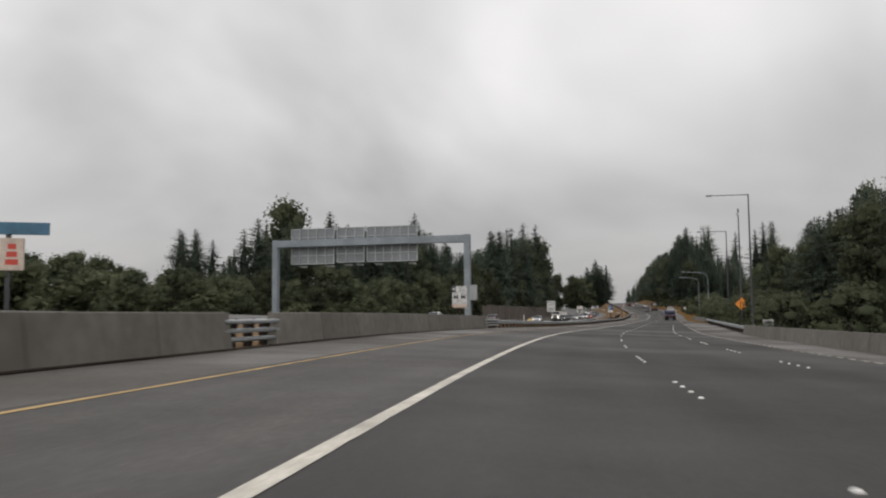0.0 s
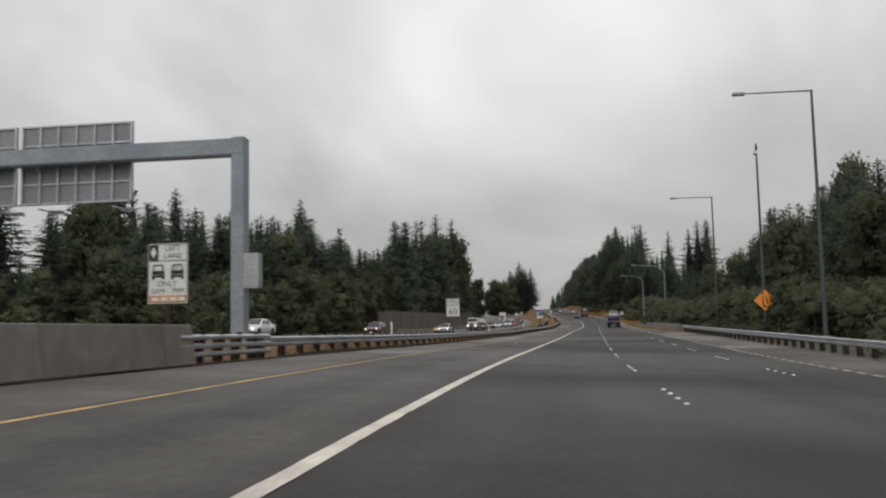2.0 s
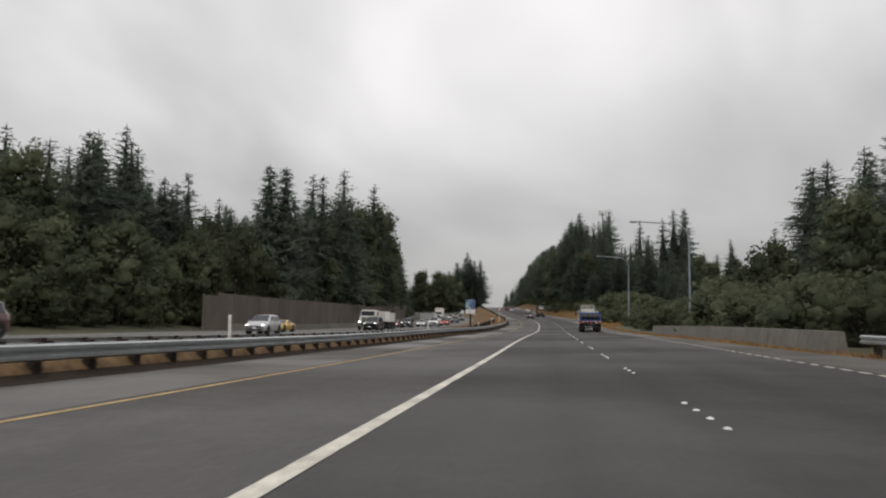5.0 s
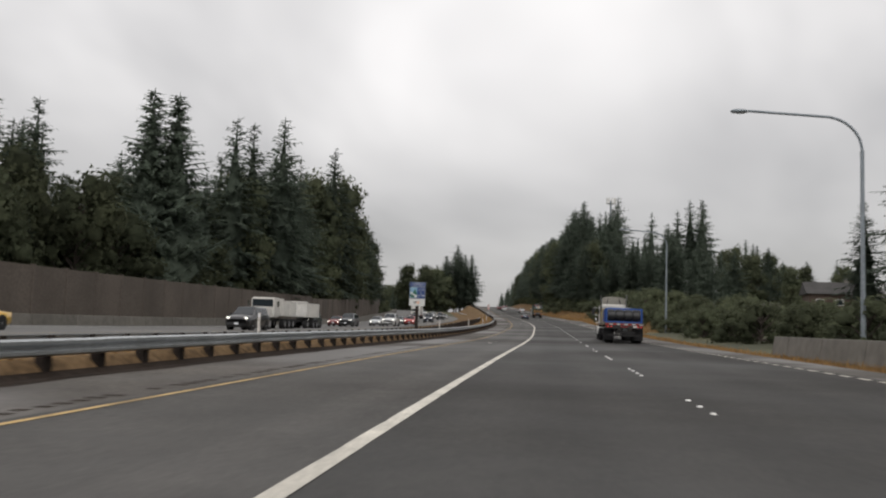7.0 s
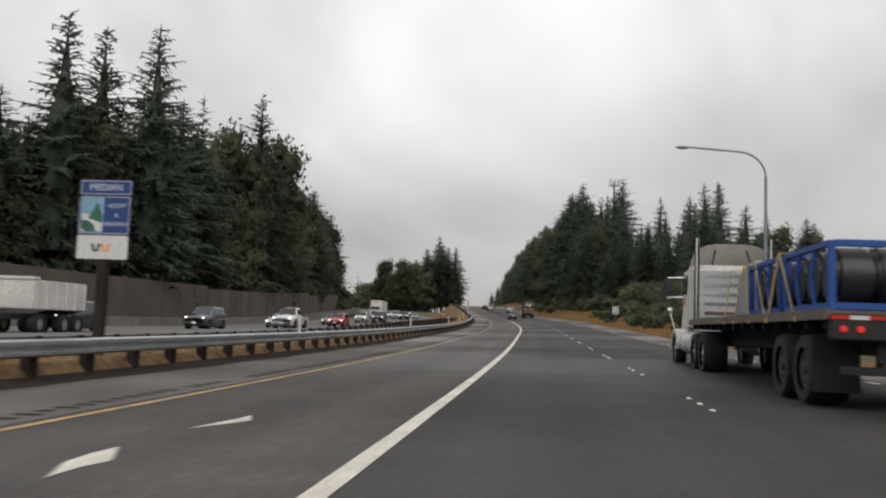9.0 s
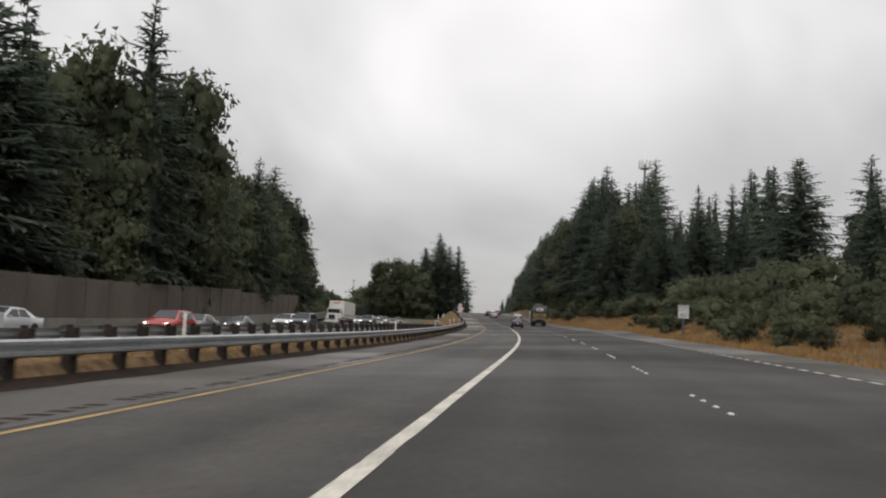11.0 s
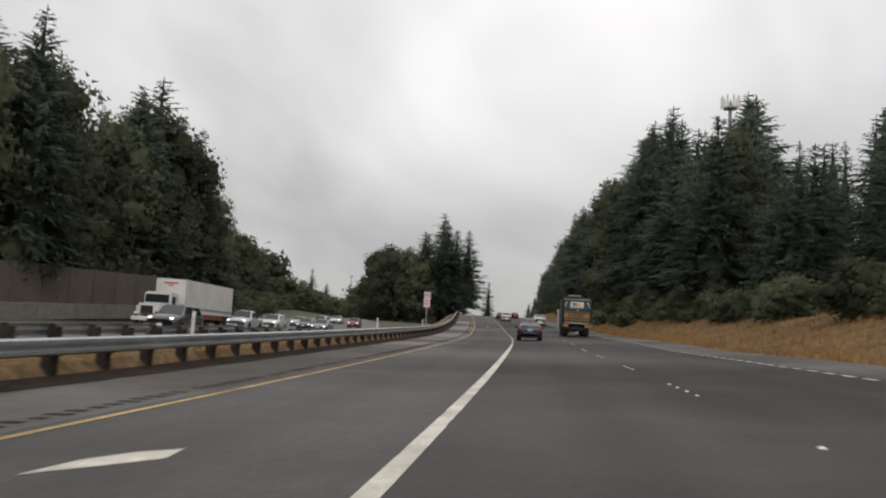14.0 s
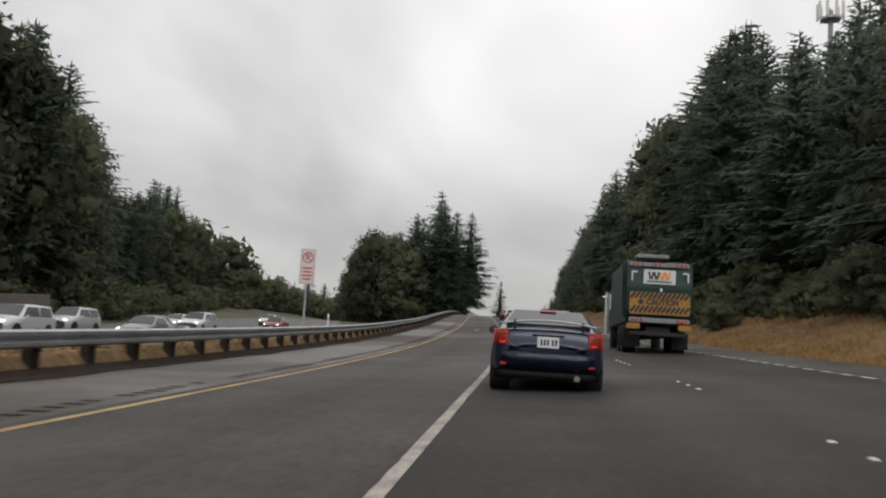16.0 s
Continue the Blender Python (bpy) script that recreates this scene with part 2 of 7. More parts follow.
M_HEAD = mat("headlamp_lens", (0.75, 0.76, 0.78), 0.12, 0, 0.04, spec=0.7)
M_HEADON = mat("lit_headlamp", (0.9, 0.9, 0.85), 0.2, emit=(1.0, 0.96, 0.86, 3.5))
M_TWHITE = mat("dirty_white_paint", (0.68, 0.67, 0.64), 0.5, 0, 0.2, 0.6, 8.0, tint=(0.55, 0.53, 0.49))
M_PLATE = mat("plate_white", (0.62, 0.63, 0.66), 0.5)

# ---- the road's own coordinates: y along it, lateral metres from the wide white line, right positive ----
WHITE_OFF = [(-80, -1.9), (0, -1.9), (36, -1.85), (83, -2.05), (163, -1.65), (210, -1.5), (268, -1.30), (292, -1.12), (340, -1.02), (374, -0.95), (900, -0.95)]
AHEAD = [(398, -1.2, 3.28), (420, -3.0, 3.9), (450, -5.6, 5.2), (480, -8.8, 6.7), (540, -15.5, 9.4), (570, -17.6, 10.3), (600, -19.5, 10.7), (700, -25.0, 9.5), (900, -40.0, 5.0), (1500, -80, 0)]
BEHIND = [(-120, 6.0, 0.0), (-60, 4.6, 0.0), (-25, 2.4, 0.01)]
BANK0 = 1.2
Y0, Y1 = -110, 1400
YS = np.arange(Y0, Y1, 1.0)
kx = [(y, x, z) for y, x, z in BEHIND] + [(r[2], r[1], r[3] - CAM_H) for r in PATH] + AHEAD
ky = np.array([k[0] for k in kx])
kern = np.ones(21) / 21


def smooth(v):
    w = np.concatenate([np.full(10, v[0]), v, np.full(10, v[-1])])
    return np.convolve(w, kern, "valid")


CX = smooth(np.interp(YS, ky, [k[1] for k in kx]))
CZ = smooth(np.interp(YS, ky, [k[2] for k in kx]))
CO = smooth(np.interp(YS, [w[0] for w in WHITE_OFF], [w[1] for w in WHITE_OFF]))
CB = smooth(smooth(np.interp(YS, [r[2] for r in PATH if r[2] < 345] + [365, 385, 420, 520], [r[6] - BANK0 for r in PATH if r[2] < 345] + [1.9, 1.2, 0.9, 0.0])))
CH = np.arctan2(np.gradient(CX), 1.0)


def ramp01(f):
    f = max(0.0, min(1.0, f))
    return f * f * (3 - 2 * f)


def road_point(y, lat, h=0.0):
    """World place of a point beside the white line: lat metres right of it, h above the road."""
    x, z, o, b, a = (float(np.interp(y, YS, c)) for c in (CX, CZ, CO, CB, CH))
    d = lat + o
    lean = max(-32.0, min(16.0, d))
    rise = 0.036 * max(0.0, min(13.0, d) - 2.8) * ramp01((y - 325) / 18) + 0.20 * ramp01((y - 369) / 20) * ramp01((d + 4.5) / 7.0) * (1 - ramp01((y - 470) / 60))
    return Vector((x + d * math.cos(a), y - d * math.sin(a), z + lean * math.tan(radians(b)) + rise + h))


def heading(y):
    return float(np.interp(y, YS, CH))


def road_pose(y, lat, h=0.0, turn=0.0):
    """A pose on the road that looks along it (local +Y ahead)."""
    p = road_point(y, lat, h)
    return Matrix.Translation(p) @ Matrix.Rotation(-heading(y) + radians(turn), 4, "Z")


# ---- mesh helpers ----
def mesh_from(name, verts, faces, material, smooth_shade=False):
    me = bpy.data.meshes.new(name)
    me.from_pydata([tuple(v) for v in verts], [], faces)
    me.materials.append(material)
    if smooth_shade:
        me.shade_smooth()
    me.update()
    return me


def part(name, bm, material, parent=None, label=""):
    me = bpy.data.meshes.new(name)
    bm.to_mesh(me)
    bm.free()
    me.materials.append(material)
    ob = new(name, me)
    ob.parent = parent
    if label:
        tagged(ob, label)
    return ob


def meshpart(name, me, parent=None, label="", m=None):
    ob = new(name, me)
    ob.parent = parent
    if m is not None:
        ob.matrix_basis = m
    if label:
        tagged(ob, label)
    return ob


def thing(name, label, category, m=None, group="", kind=""):
    e = new(name)
    e.empty_display_size = 0.2
    if m is not None:
        e.matrix_basis = m
    return tagged(e, label, category, group, kind)


def box(bm, cx, cy, cz, sx, sy, sz, bevel=0.0, m=None):
    r = bmesh.ops.create_cube(bm, size=1.0)
    mm = Matrix.Translation((cx, cy, cz)) @ Matrix.Diagonal((sx, sy, sz, 1))
    bmesh.ops.transform(bm, matrix=mm if m is None else m @ mm, verts=r["verts"])
    if bevel:
        edges = {e for v in r["verts"] for e in v.link_edges}
        bmesh.ops.bevel(bm, geom=list(edges), offset=bevel, segments=2, affect="EDGES", clamp_overlap=True)
    return bm


def cyl(bm, a, b, r1, r2=None, seg=12):
    """A tapered rod from a to b."""
    a, b = Vector(a), Vector(b)
    d = b - a
    r = bmesh.ops.create_cone(bm, cap_ends=True, segments=seg, radius1=r1, radius2=r1 if r2 is None else r2, depth=d.length)
    q = d.to_track_quat("Z", "Y").to_matrix().to_4x4()
    bmesh.ops.transform(bm, matrix=Matrix.Translation((a + b) / 2) @ q, verts=r["verts"])
    return bm


def tube(bm, pts, r, seg=8):
    for a, b in zip(pts, pts[1:]):
        cyl(bm, a, b, r, r, seg)
    return bm


def new_bm():
    return bmesh.new()


def strip(name, ys, lat_a, lat_b, h, material, uv=False, thick=0.0):
    """A ribbon along the road between two lateral functions (right edge lat_b > lat_a)."""
    verts, faces, uvs = [], [], []
    pairs = [(lat_a(y) if callable(lat_a) else lat_a, lat_b(y) if callable(lat_b) else lat_b) for y in ys]
    cols = max(1, int(round(max(b - a for a, b in pairs) / 1.3)))
    for y, (la, lb) in zip(ys, pairs):
        for i in range(cols + 1):
            la_ = la + (lb - la) * i / cols
            verts.append(road_point(y, la_, h(y) if callable(h) else h))
            uvs.append((la_, y))
    w = cols + 1
    for j in range(len(ys) - 1):
        for i in range(cols):
            a = j * w + i
            faces.append((a, a + 1, a + w + 1, a + w))
    me = mesh_from(name, verts, faces, material, True)
    if uv:
        layer = me.uv_layers.new(name="road")
        for loop in me.loops:
            layer.data[loop.index].uv = uvs[loop.vertex_index]
    return me


def extrude_along(ys, profile, close=True):
    """Sweep a closed cross-section of (lat, h) along the road; gives verts and faces."""
    verts, faces = [], []
    n = len(profile)
    for y in ys:
        for lat, h in profile:
            verts.append(road_point(y, lat(y) if callable(lat) else lat, h))
    for j in range(len(ys) - 1):
        for i in range(n if close else n - 1):
            k = (i + 1) % n
            faces.append((j * n + i, j * n + k, (j + 1) * n + k, (j + 1) * n + i))
    if close:
        faces.append(tuple(range(n - 1, -1, -1)))
        faces.append(tuple(range((len(ys) - 1) * n, len(ys) * n)))
    return verts, faces


def knots(*pairs):
    ys, vs = [p[0] for p in pairs], [p[1] for p in pairs]
    return lambda y: float(np.interp(y, ys, vs))


# ---- large structure ----
RAIL = knots((-110, -7.3), (1400, -7.3))
YELLOW = -3.72
DOTS = 3.78
DOTS2 = 7.7
REDGE = knots((-110, 11.4), (20, 10.9), (60, 10.1), (130, 9.4), (183, 8.88), (230, 8.5), (300, 8.2), (346, 8.13), (1400, 8.1))
RSIDE = knots((-110, 14.0), (60, 14.0), (125, 13.5), (160, 11.3), (187, 10.4), (300, 10.6), (360, 10.7), (1400, 10.6))
RBAR = knots((-110, 14.0), (60, 14.0), (130, 13.4), (150, 13.1), (165, 12.6), (190, 12.3), (210, 12.2))
road_ys = np.concatenate([np.arange(-100, 620, 2.0), np.arange(620, 1300, 20.0)])

tagged(new("road", strip("road", road_ys, YELLOW - 0.25, lambda y: REDGE(y) + 0.3, 0.0, M_ASPHALT, uv=True)), "dark grey worn asphalt motorway with faint tyre tracks", "road", kind="structure")
tagged(new("shoulder_left", strip("shoulder_left", road_ys, lambda y: RAIL(y) + 0.65, YELLOW - 0.25, 0.0, M_SHOULDER)), "paler rough asphalt shoulder beside the median", "road shoulder", kind="structure")
tagged(new("shoulder_right", strip("shoulder_right", road_ys, lambda y: REDGE(y) + 0.3, lambda y: RSIDE(y) + 0.2, 0.0, M_SHOULDER)), "paler rough asphalt shoulder at the outer edge", "road shoulder", kind="structure")
FAR_A, FAR_B = -35.5, -16.5
far_drop = knots((-110, 0.0), (330, 0.0), (385, -0.5), (410, -1.0), (440, -1.6), (480, -2.4), (520, -3.1), (600, -3.8), (1400, -3.8))
sink = knots((440, 0.0), (520, 1.7), (600, 3.2), (1400, 3.4))
far_shift = knots((-110, 0.0), (440, 0.0), (500, -6.0), (600, -24.0), (1400, -60.0))
tagged(new("opposite_road", strip("opposite_road", road_ys, lambda y: FAR_A + far_shift(y), lambda y: FAR_B + far_shift(y), lambda y: 0.40 + far_drop(y), M_FARROAD, uv=True)), "pale grey opposite carriageway beyond the median", "road", kind="structure")


def relief(y, lat):
    """Height of the ground over the road's plane."""
    h = -0.06 if lat > RSIDE(y) - 0.3 or lat < -6.6 else -0.16
    if -16.7 < lat < -7.0:
        h = -0.05 + 0.36 * (-7.0 - lat) / 9.7
        if y > 74:
            h = max(h, 0.08 * min(1.0, max(0.0, (-6.75 - lat) / 0.6)) + 0.20 * min(1.0, max(0.0, (-7.42 - lat) / 0.2)) + 0.02 * noise.noise((lat, y * 0.6, 3.0)))
    elif lat <= -16.7:
        h = 0.33
    if lat < -8.5:
        h += far_drop(y) * min(1.0, (-8.5 - lat) / 4.0)
    if lat < -41:
        h += min(5.0, (-41 - lat) * 0.10)
    edge = RSIDE(y)
    if lat > edge:
        d = lat - edge
        bank = float(np.interp(y, [150, 230, 300, 345, 420, 560], [0.0, 0.5, 1.2, 2.4, 2.8, 2.5]))
        h += bank * (0.5 - 0.5 * math.cos(math.pi * min(1.0, d / 11.0)))
        h += min(6.0, max(0.0, d - 14) * 0.06)
        h += 0.18 * noise.noise((lat * 0.3, y * 0.15, 0.0)) * min(1.0, d / 3)
    return h


g_lat = [-2500, -900, -400, -200, -120, -80, -60, -48, -43, -40, -36, -32, -26, -20, -16.8, -13, -10.5, -9, -7.62, -7.42, -6.95, -6.5, -4, 0, 4, 8]
g_ext = [0.0, 0.6, 1.5, 3, 5, 7, 9, 11.5, 15, 22, 35, 60, 110, 200, 400, 900, 2500]
g_ys = np.concatenate([np.arange(-100, 620, 6.0), np.arange(620, 1390, 30.0)])
verts, faces = [], []
for y in g_ys:
    for lat in g_lat + [RSIDE(y) + e for e in g_ext]:
        verts.append(road_point(y, lat, relief(y, lat)))
gw = len(g_lat) + len(g_ext)
for j in range(len(g_ys) - 1):
    for i in range(gw - 1):
        a = j * gw + i
        faces.append((a, a + 1, a + gw + 1, a + gw))
base_i = len(verts)
last = (len(g_ys) - 1) * gw
for i in range(gw):
    v = Vector(verts[last + i])
    verts.append(Vector((v.x * 1.5, 4500, v.z - 30)))
    first = Vector(verts[i])
    verts.append(Vector((first.x * 1.2, -2500, first.z - 6)))
for i in range(gw - 1):
    faces.append((last + i, last + i + 1, base_i + 2 * i + 2, base_i + 2 * i))
    faces.append((base_i + 2 * i + 1, base_i + 2 * i + 3, i + 1, i))
me = mesh_from("ground", verts, faces, M_GROUND, True)
me.materials.append(M_DRYGRASS)
me.materials.append(M_DIRT)
for p in me.polygons[: (len(g_ys) - 1) * (gw - 1)]:
    i, j = p.index % (gw - 1), p.index // (gw - 1)
    if len(g_lat) - 1 <= i < len(g_lat) + (8 if g_ys[j] > 262 else 2) and g_ys[j] > 140:
        p.material_index = 1
    elif 14 <= i <= 20:
        p.material_index = 1 if i < 19 else 2
tagged(new("ground", me), "roadside verge of dry golden grass, dirt and green undergrowth", "ground", kind="structure")


def dirt_edge(y):
    return RAIL(y) + 0.70 + 0.28 * noise.noise((0.0, y * 0.35, 1.0)) + 0.07 * noise.noise((0.0, y * 1.7, 5.0))


tagged(new("dirt_strip", strip("dirt_strip", np.arange(74, 480, 0.8), lambda y: RAIL(y) + 0.30, dirt_edge, 0.007, M_DIRT)), "dark damp dirt washed against the median edge", "dirt", kind="structure")
tagged(new("dirt_strip", strip("dirt_strip", np.arange(-40, 74, 0.8), lambda y: RAIL(y) + 0.19, lambda y: dirt_edge(y) - 0.18, 0.007, M_DIRT)), "dark damp dirt washed against the concrete barrier", "dirt", kind="structure")
verts, faces = [], []
y = 150.0
rng = random.Random(8)
while y < 470:
    if rng.random() < 0.8:
        w, a = rng.uniform(0.10, 0.17), YELLOW - 0.62 + rng.uniform(-0.03, 0.03)
        n0 = len(verts)
        verts += [road_point(y, a - w, 0.005), road_point(y, a + w, 0.005), road_point(y + 0.16, a + w, 0.005), road_point(y + 0.16, a - w, 0.005)]
        faces.append((n0, n0 + 1, n0 + 2, n0 + 3))
    y += 0.42
tagged(new("rumble_strip", mesh_from("rumble_strip", verts, faces, M_DIRT)), "dark milled rumble grooves beside the yellow line", "rumble strip", kind="structure")

# ---- road markings ----
fine_ys = np.concatenate([np.arange(-60, 560, 2.0), np.arange(560, 800, 10.0)])
def wear(y, side):
    """Half width of the lane line: ragged where traffic has chipped it, thinner past the bend."""
    thin = 0.03 * min(1.0, max(0.0, (y - 366) / 8))
    n = noise.noise((side * 7.3, y * 0.9, 2.0)) + 0.6 * noise.noise((side * 3.1, y * 3.7, 8.0))
    worn = 0.5 + 0.5 * noise.noise((0.0, y * 0.06, 4.0))
    return 0.093 - thin - 0.055 * worn * max(0.0, n - 0.15)


LINE = knots((0, 0.0), (30, 0.0), (52, -0.03), (75, 0.02), (88, 0.045), (150, 0.0), (169, -0.01), (215, 0.07), (273, 0.0), (297, 0.02), (345, 0.02), (367, 0.02), (379, 0.08), (420, 0.0))


for a, b in ((-60.0, 100.0), (100.22, 139.9), (140.1, 311.3), (311.45, 377.6), (377.6, 560.0)):
    line_ys = np.concatenate([np.arange(a, min(b, 420), 0.25), np.arange(max(a, 420), b, 2.0), [b]]) if b > 420 else np.append(np.arange(a, b, 0.25), b)
    tagged(new("lane_line", strip("lane_line", line_ys, lambda y: LINE(y) - wear(y, 0), lambda y: LINE(y) + wear(y, 1), 0.007, M_WORNWHITE if a > 370 else M_WHITE)), "wide chipped white line beside the carpool lane", "road marking", kind="structure")
tagged(new("edge_line", strip("edge_line", fine_ys, YELLOW - 0.06, YELLOW + 0.06, 0.006, M_YELLOW)), "worn solid yellow edge line", "road marking", kind="structure")
for lat, name in ((FAR_B - 2.2, "far_edge_line"), (FAR_A + 2.4, "far_edge_line")):
    tagged(new(name, strip(name, road_ys[:240], lambda y, a=lat: a - 0.06 + far_shift(y), lambda y, a=lat: a + 0.06 + far_shift(y), lambda y: 0.408 + far_drop(y), M_WHITE if lat < -20 else M_YELLOW)), "painted edge line of the opposite carriageway", "road marking", kind="structure")


def button_mesh():
    bm = new_bm()
    r = bmesh.ops.create_cone(bm, cap_ends=True, segments=10, radius1=0.048, radius2=0.028, depth=0.02)
    bmesh.ops.translate(bm, vec=(0, 0, 0.012), verts=r["verts"])
    me = bpy.data.meshes.new("road_button")
    bm.to_mesh(me)
    bm.free()
    me.materials.append(M_BUTTON)
    return me


BUTTON = button_mesh()


def buttons(name, label, lat, y_from, y_to):
    holder = tagged(new(name), label, "road marking", kind="structure")
    rng = random.Random(len(name))
    for k in range(-2, 60):
        y = float(np.interp(k, (-2, 0, 8, 17, 31, 40, 60), (-6.4, 12.35, 90.2, 173.8, 305.6, 388.6, 575.0)))
        if not y_from <= y < y_to:
            continue
        for i in range(4):
            if rng.random() < 0.10:
                continue
            ob = new("road_button", BUTTON)
            ob.parent = holder
            ob.matrix_basis = road_pose(y + i * 0.98, lat, 0.001)


buttons("lane_buttons", "row of round white ceramic lane markers in fours", DOTS, -10, 470)
buttons("outer_lane_buttons", "row of round white ceramic markers of the ending lane", DOTS2, -10, 130)
# dashed edge: short square markers
verts, faces = [], []
y = -20.0
while y < 520:
    lat = REDGE(y)
    n0 = len(verts)
    verts += [road_point(y, lat - 0.07, 0.008), road_point(y, lat + 0.07, 0.008), road_point(y + 0.75, lat + 0.07, 0.008), road_point(y + 0.75, lat - 0.07, 0.008)]
    faces.append((n0, n0 + 1, n0 + 2, n0 + 3))
    y += 1.25
tagged(new("dotted_edge_line", mesh_from("dotted_edge_line", verts, faces, M_WHITE)), "dotted white line along the outer shoulder", "road marking", kind="structure")


WORN = {
    "near": [(0.07, -1.6), (0.07, -1.14), (0.14, -0.83), (-0.17, -0.15), (-0.20, -0.51), (-0.17, -0.96)],
    "far": [(-0.14, 1.22), (0.02, 1.58), (0.16, 1.85), (0.23, 2.06), (0.05, 2.55), (0.02, 2.15)],
    "patch": [(-0.05, -1.95), (0.22, -1.70), (0.25, -1.40), (0.0, -1.65)],
    "chip": [(0.31, 0.12), (0.29, 0.52), (0.18, 1.17), (0.10, 1.26), (0.07, 0.70), (0.13, 0.40)],
    "long": [(-0.56, 0.77), (-0.16, 1.28), (0.12, 1.67), (0.05, 2.17), (-0.25, 1.92), (-0.48, 1.44)],
}


def diamond(y, lat, left):
    """What wear has left of a carpool diamond."""
    for pts in [WORN[k] for k in left]:
        verts = [road_point(y + dy, lat + dx, 0.007) for dx, dy in pts]
        tagged(new("carpool_diamond", mesh_from("carpool_diamond", verts, [tuple(range(len(pts)))], M_WHITE)), "worn remains of a white diamond on the carpool lane", "road marking", kind="structure")


for y, lat, left in ((101.0, -2.0, ("patch", "chip")), (217.0, -1.95, ("near", "far")), (332.6, -1.95, ("long",)), (446.0, -1.95, ("near", "far"))):
    diamond(y, lat, left)

# ---- barriers and guard rails ----
JERSEY = [(-0.24, 0.0), (-0.10, 0.92), (-0.08, 0.94), (0.08, 0.94), (0.10, 0.92), (0.24, 0.0)]


def barrier(name, label, y_from, y_to, lat, step, height=0.94):
    """A precast concrete barrier made of separate sections with open joints."""
    holder = tagged(new(name), label, "concrete barrier", kind="structure")
    y = y_from
    while y < y_to - 0.1:
        e = min(y + step - 0.06, y_to)
        ys = np.linspace(y, e, 3)
        prof = [((lambda yy, d=d: lat(yy) + d) if callable(lat) else lat + d, h * height / 0.94 - 0.03) for d, h in JERSEY]
        v, f = extrude_along(ys, prof)
        meshpart("barrier_section", mesh_from("barrier_section", v, f, M_CONCRETE), holder)
        y += step


barrier("median_barrier", "stained grey concrete median barrier in jointed sections", -42, 21.7, RAIL, 4.6, 1.0)
barrier("median_barrier", "stained grey concrete median barrier in jointed sections", 25.1, 68.0, RAIL, 4.6, 1.0)
barrier("outer_barrier", "grey concrete barrier along the outer shoulder", -40, 80, RBAR, 4.6, 0.85)
barrier("outer_barrier", "stained pale concrete barrier behind a strip of dry grass", 152, 205, RBAR, 4.6, 0.85)
barrier("far_barrier", "pale low concrete barrier before the sound wall", 216, 440, -36.4, 6.0, 1.25)
WBEAM = [(0.0, 0.40), (0.075, 0.44), (0.075, 0.50), (0.0, 0.545), (0.0, 0.575), (0.075, 0.62), (0.075, 0.68), (0.0, 0.72), (-0.012, 0.72), (0.06, 0.68), (0.06, 0.62), (-0.012, 0.58), (-0.012, 0.54), (0.06, 0.50), (0.06, 0.44), (-0.012, 0.40)]


def post_mesh():
    bm = box(new_bm(), 0, 0, 0.30, 0.20, 0.26, 0.72, 0.012)
    box(bm, 0.12, 0, 0.56, 0.12, 0.15, 0.34, 0.01)
    me = bpy.data.meshes.new("post")
    bm.to_mesh(me)
    bm.free()
    me.materials.append(M_WOOD)
    return me


POST = post_mesh()


def guard_rail(name, label, y_from, y_to, lat, side, drop=0.0):
    """A W-beam on timber posts; side 1 turns its face to the right."""
    holder = tagged(new(name), label, "guard rail", kind="structure")
    fn = lat if callable(lat) else (lambda y: lat)
    lift = drop if callable(drop) else (lambda y: drop)
    y = y_from
    while y < y_to:
        e = min(y_to, y + 7.62)
        ys = np.linspace(y, e + 0.12, 4)
        prof = [((lambda yy, d=d: fn(yy) + side * d), h) for d, h in WBEAM]
        if side < 0:
            prof = [(d, h + far_drop(y)) for d, h in prof]
        prof = [(d, h + lift(y)) for d, h in prof]
        v, f = extrude_along(ys, prof if side > 0 else prof[::-1])
        me = mesh_from("beam", v, f, M_GALV)
        meshpart("beam", me, holder)
        y += 7.62
    y = y_from + 0.3
    while y < y_to:
        m = road_pose(y, fn(y) - side * 0.19, lift(y) + (far_drop(y) if side < 0 else 0.0))
        ob = meshpart("post", POST, holder, "", m if side > 0 else m @ Matrix.Rotation(math.pi, 4, "Z"))
        y += 1.905


guard_rail("median_guard_rail", "galvanised steel guard rail on dark timber posts along the median", 73.1, 560, RAIL, 1, knots((73, -0.08), (150, -0.10), (172, -0.04), (205, 0.0), (240, 0.03)))
guard_rail("far_guard_rail", "galvanised guard rail seen from its dark timber posts", 86, 520, lambda y: -10.7 + far_shift(y) * 0.3, -1, knots((86, -0.06), (190, -0.12), (250, -0.02), (295, 0.42), (350, 0.36), (390, 0.12), (430, 0.0)))
guard_rail("outer_guard_rail", "galvanised guard rail along the outer shoulder", 80.3, 150, RBAR, -1)
# thrie-beam bridging the gap in the concrete
holder = tagged(new("gap_rail"), "ribbed galvanised steel panel bridging a gap in the concrete barrier", "guard rail", kind="structure")
for k in range(3):
    prof = [(RAIL(0) + 0.10 + d, h - 0.42 + 0.16 + 0.25 * k) for d, h in WBEAM[:4] + WBEAM[-4:]]
    v, f = extrude_along(np.linspace(21.4, 25.4, 4), prof)
    meshpart("beam", mesh_from("beam", v, f, M_GALV), holder)
for y in (22.2, 23.4, 24.6):
    meshpart("post", POST, holder, "", road_pose(y, RAIL(0) - 0.05, 0.05))

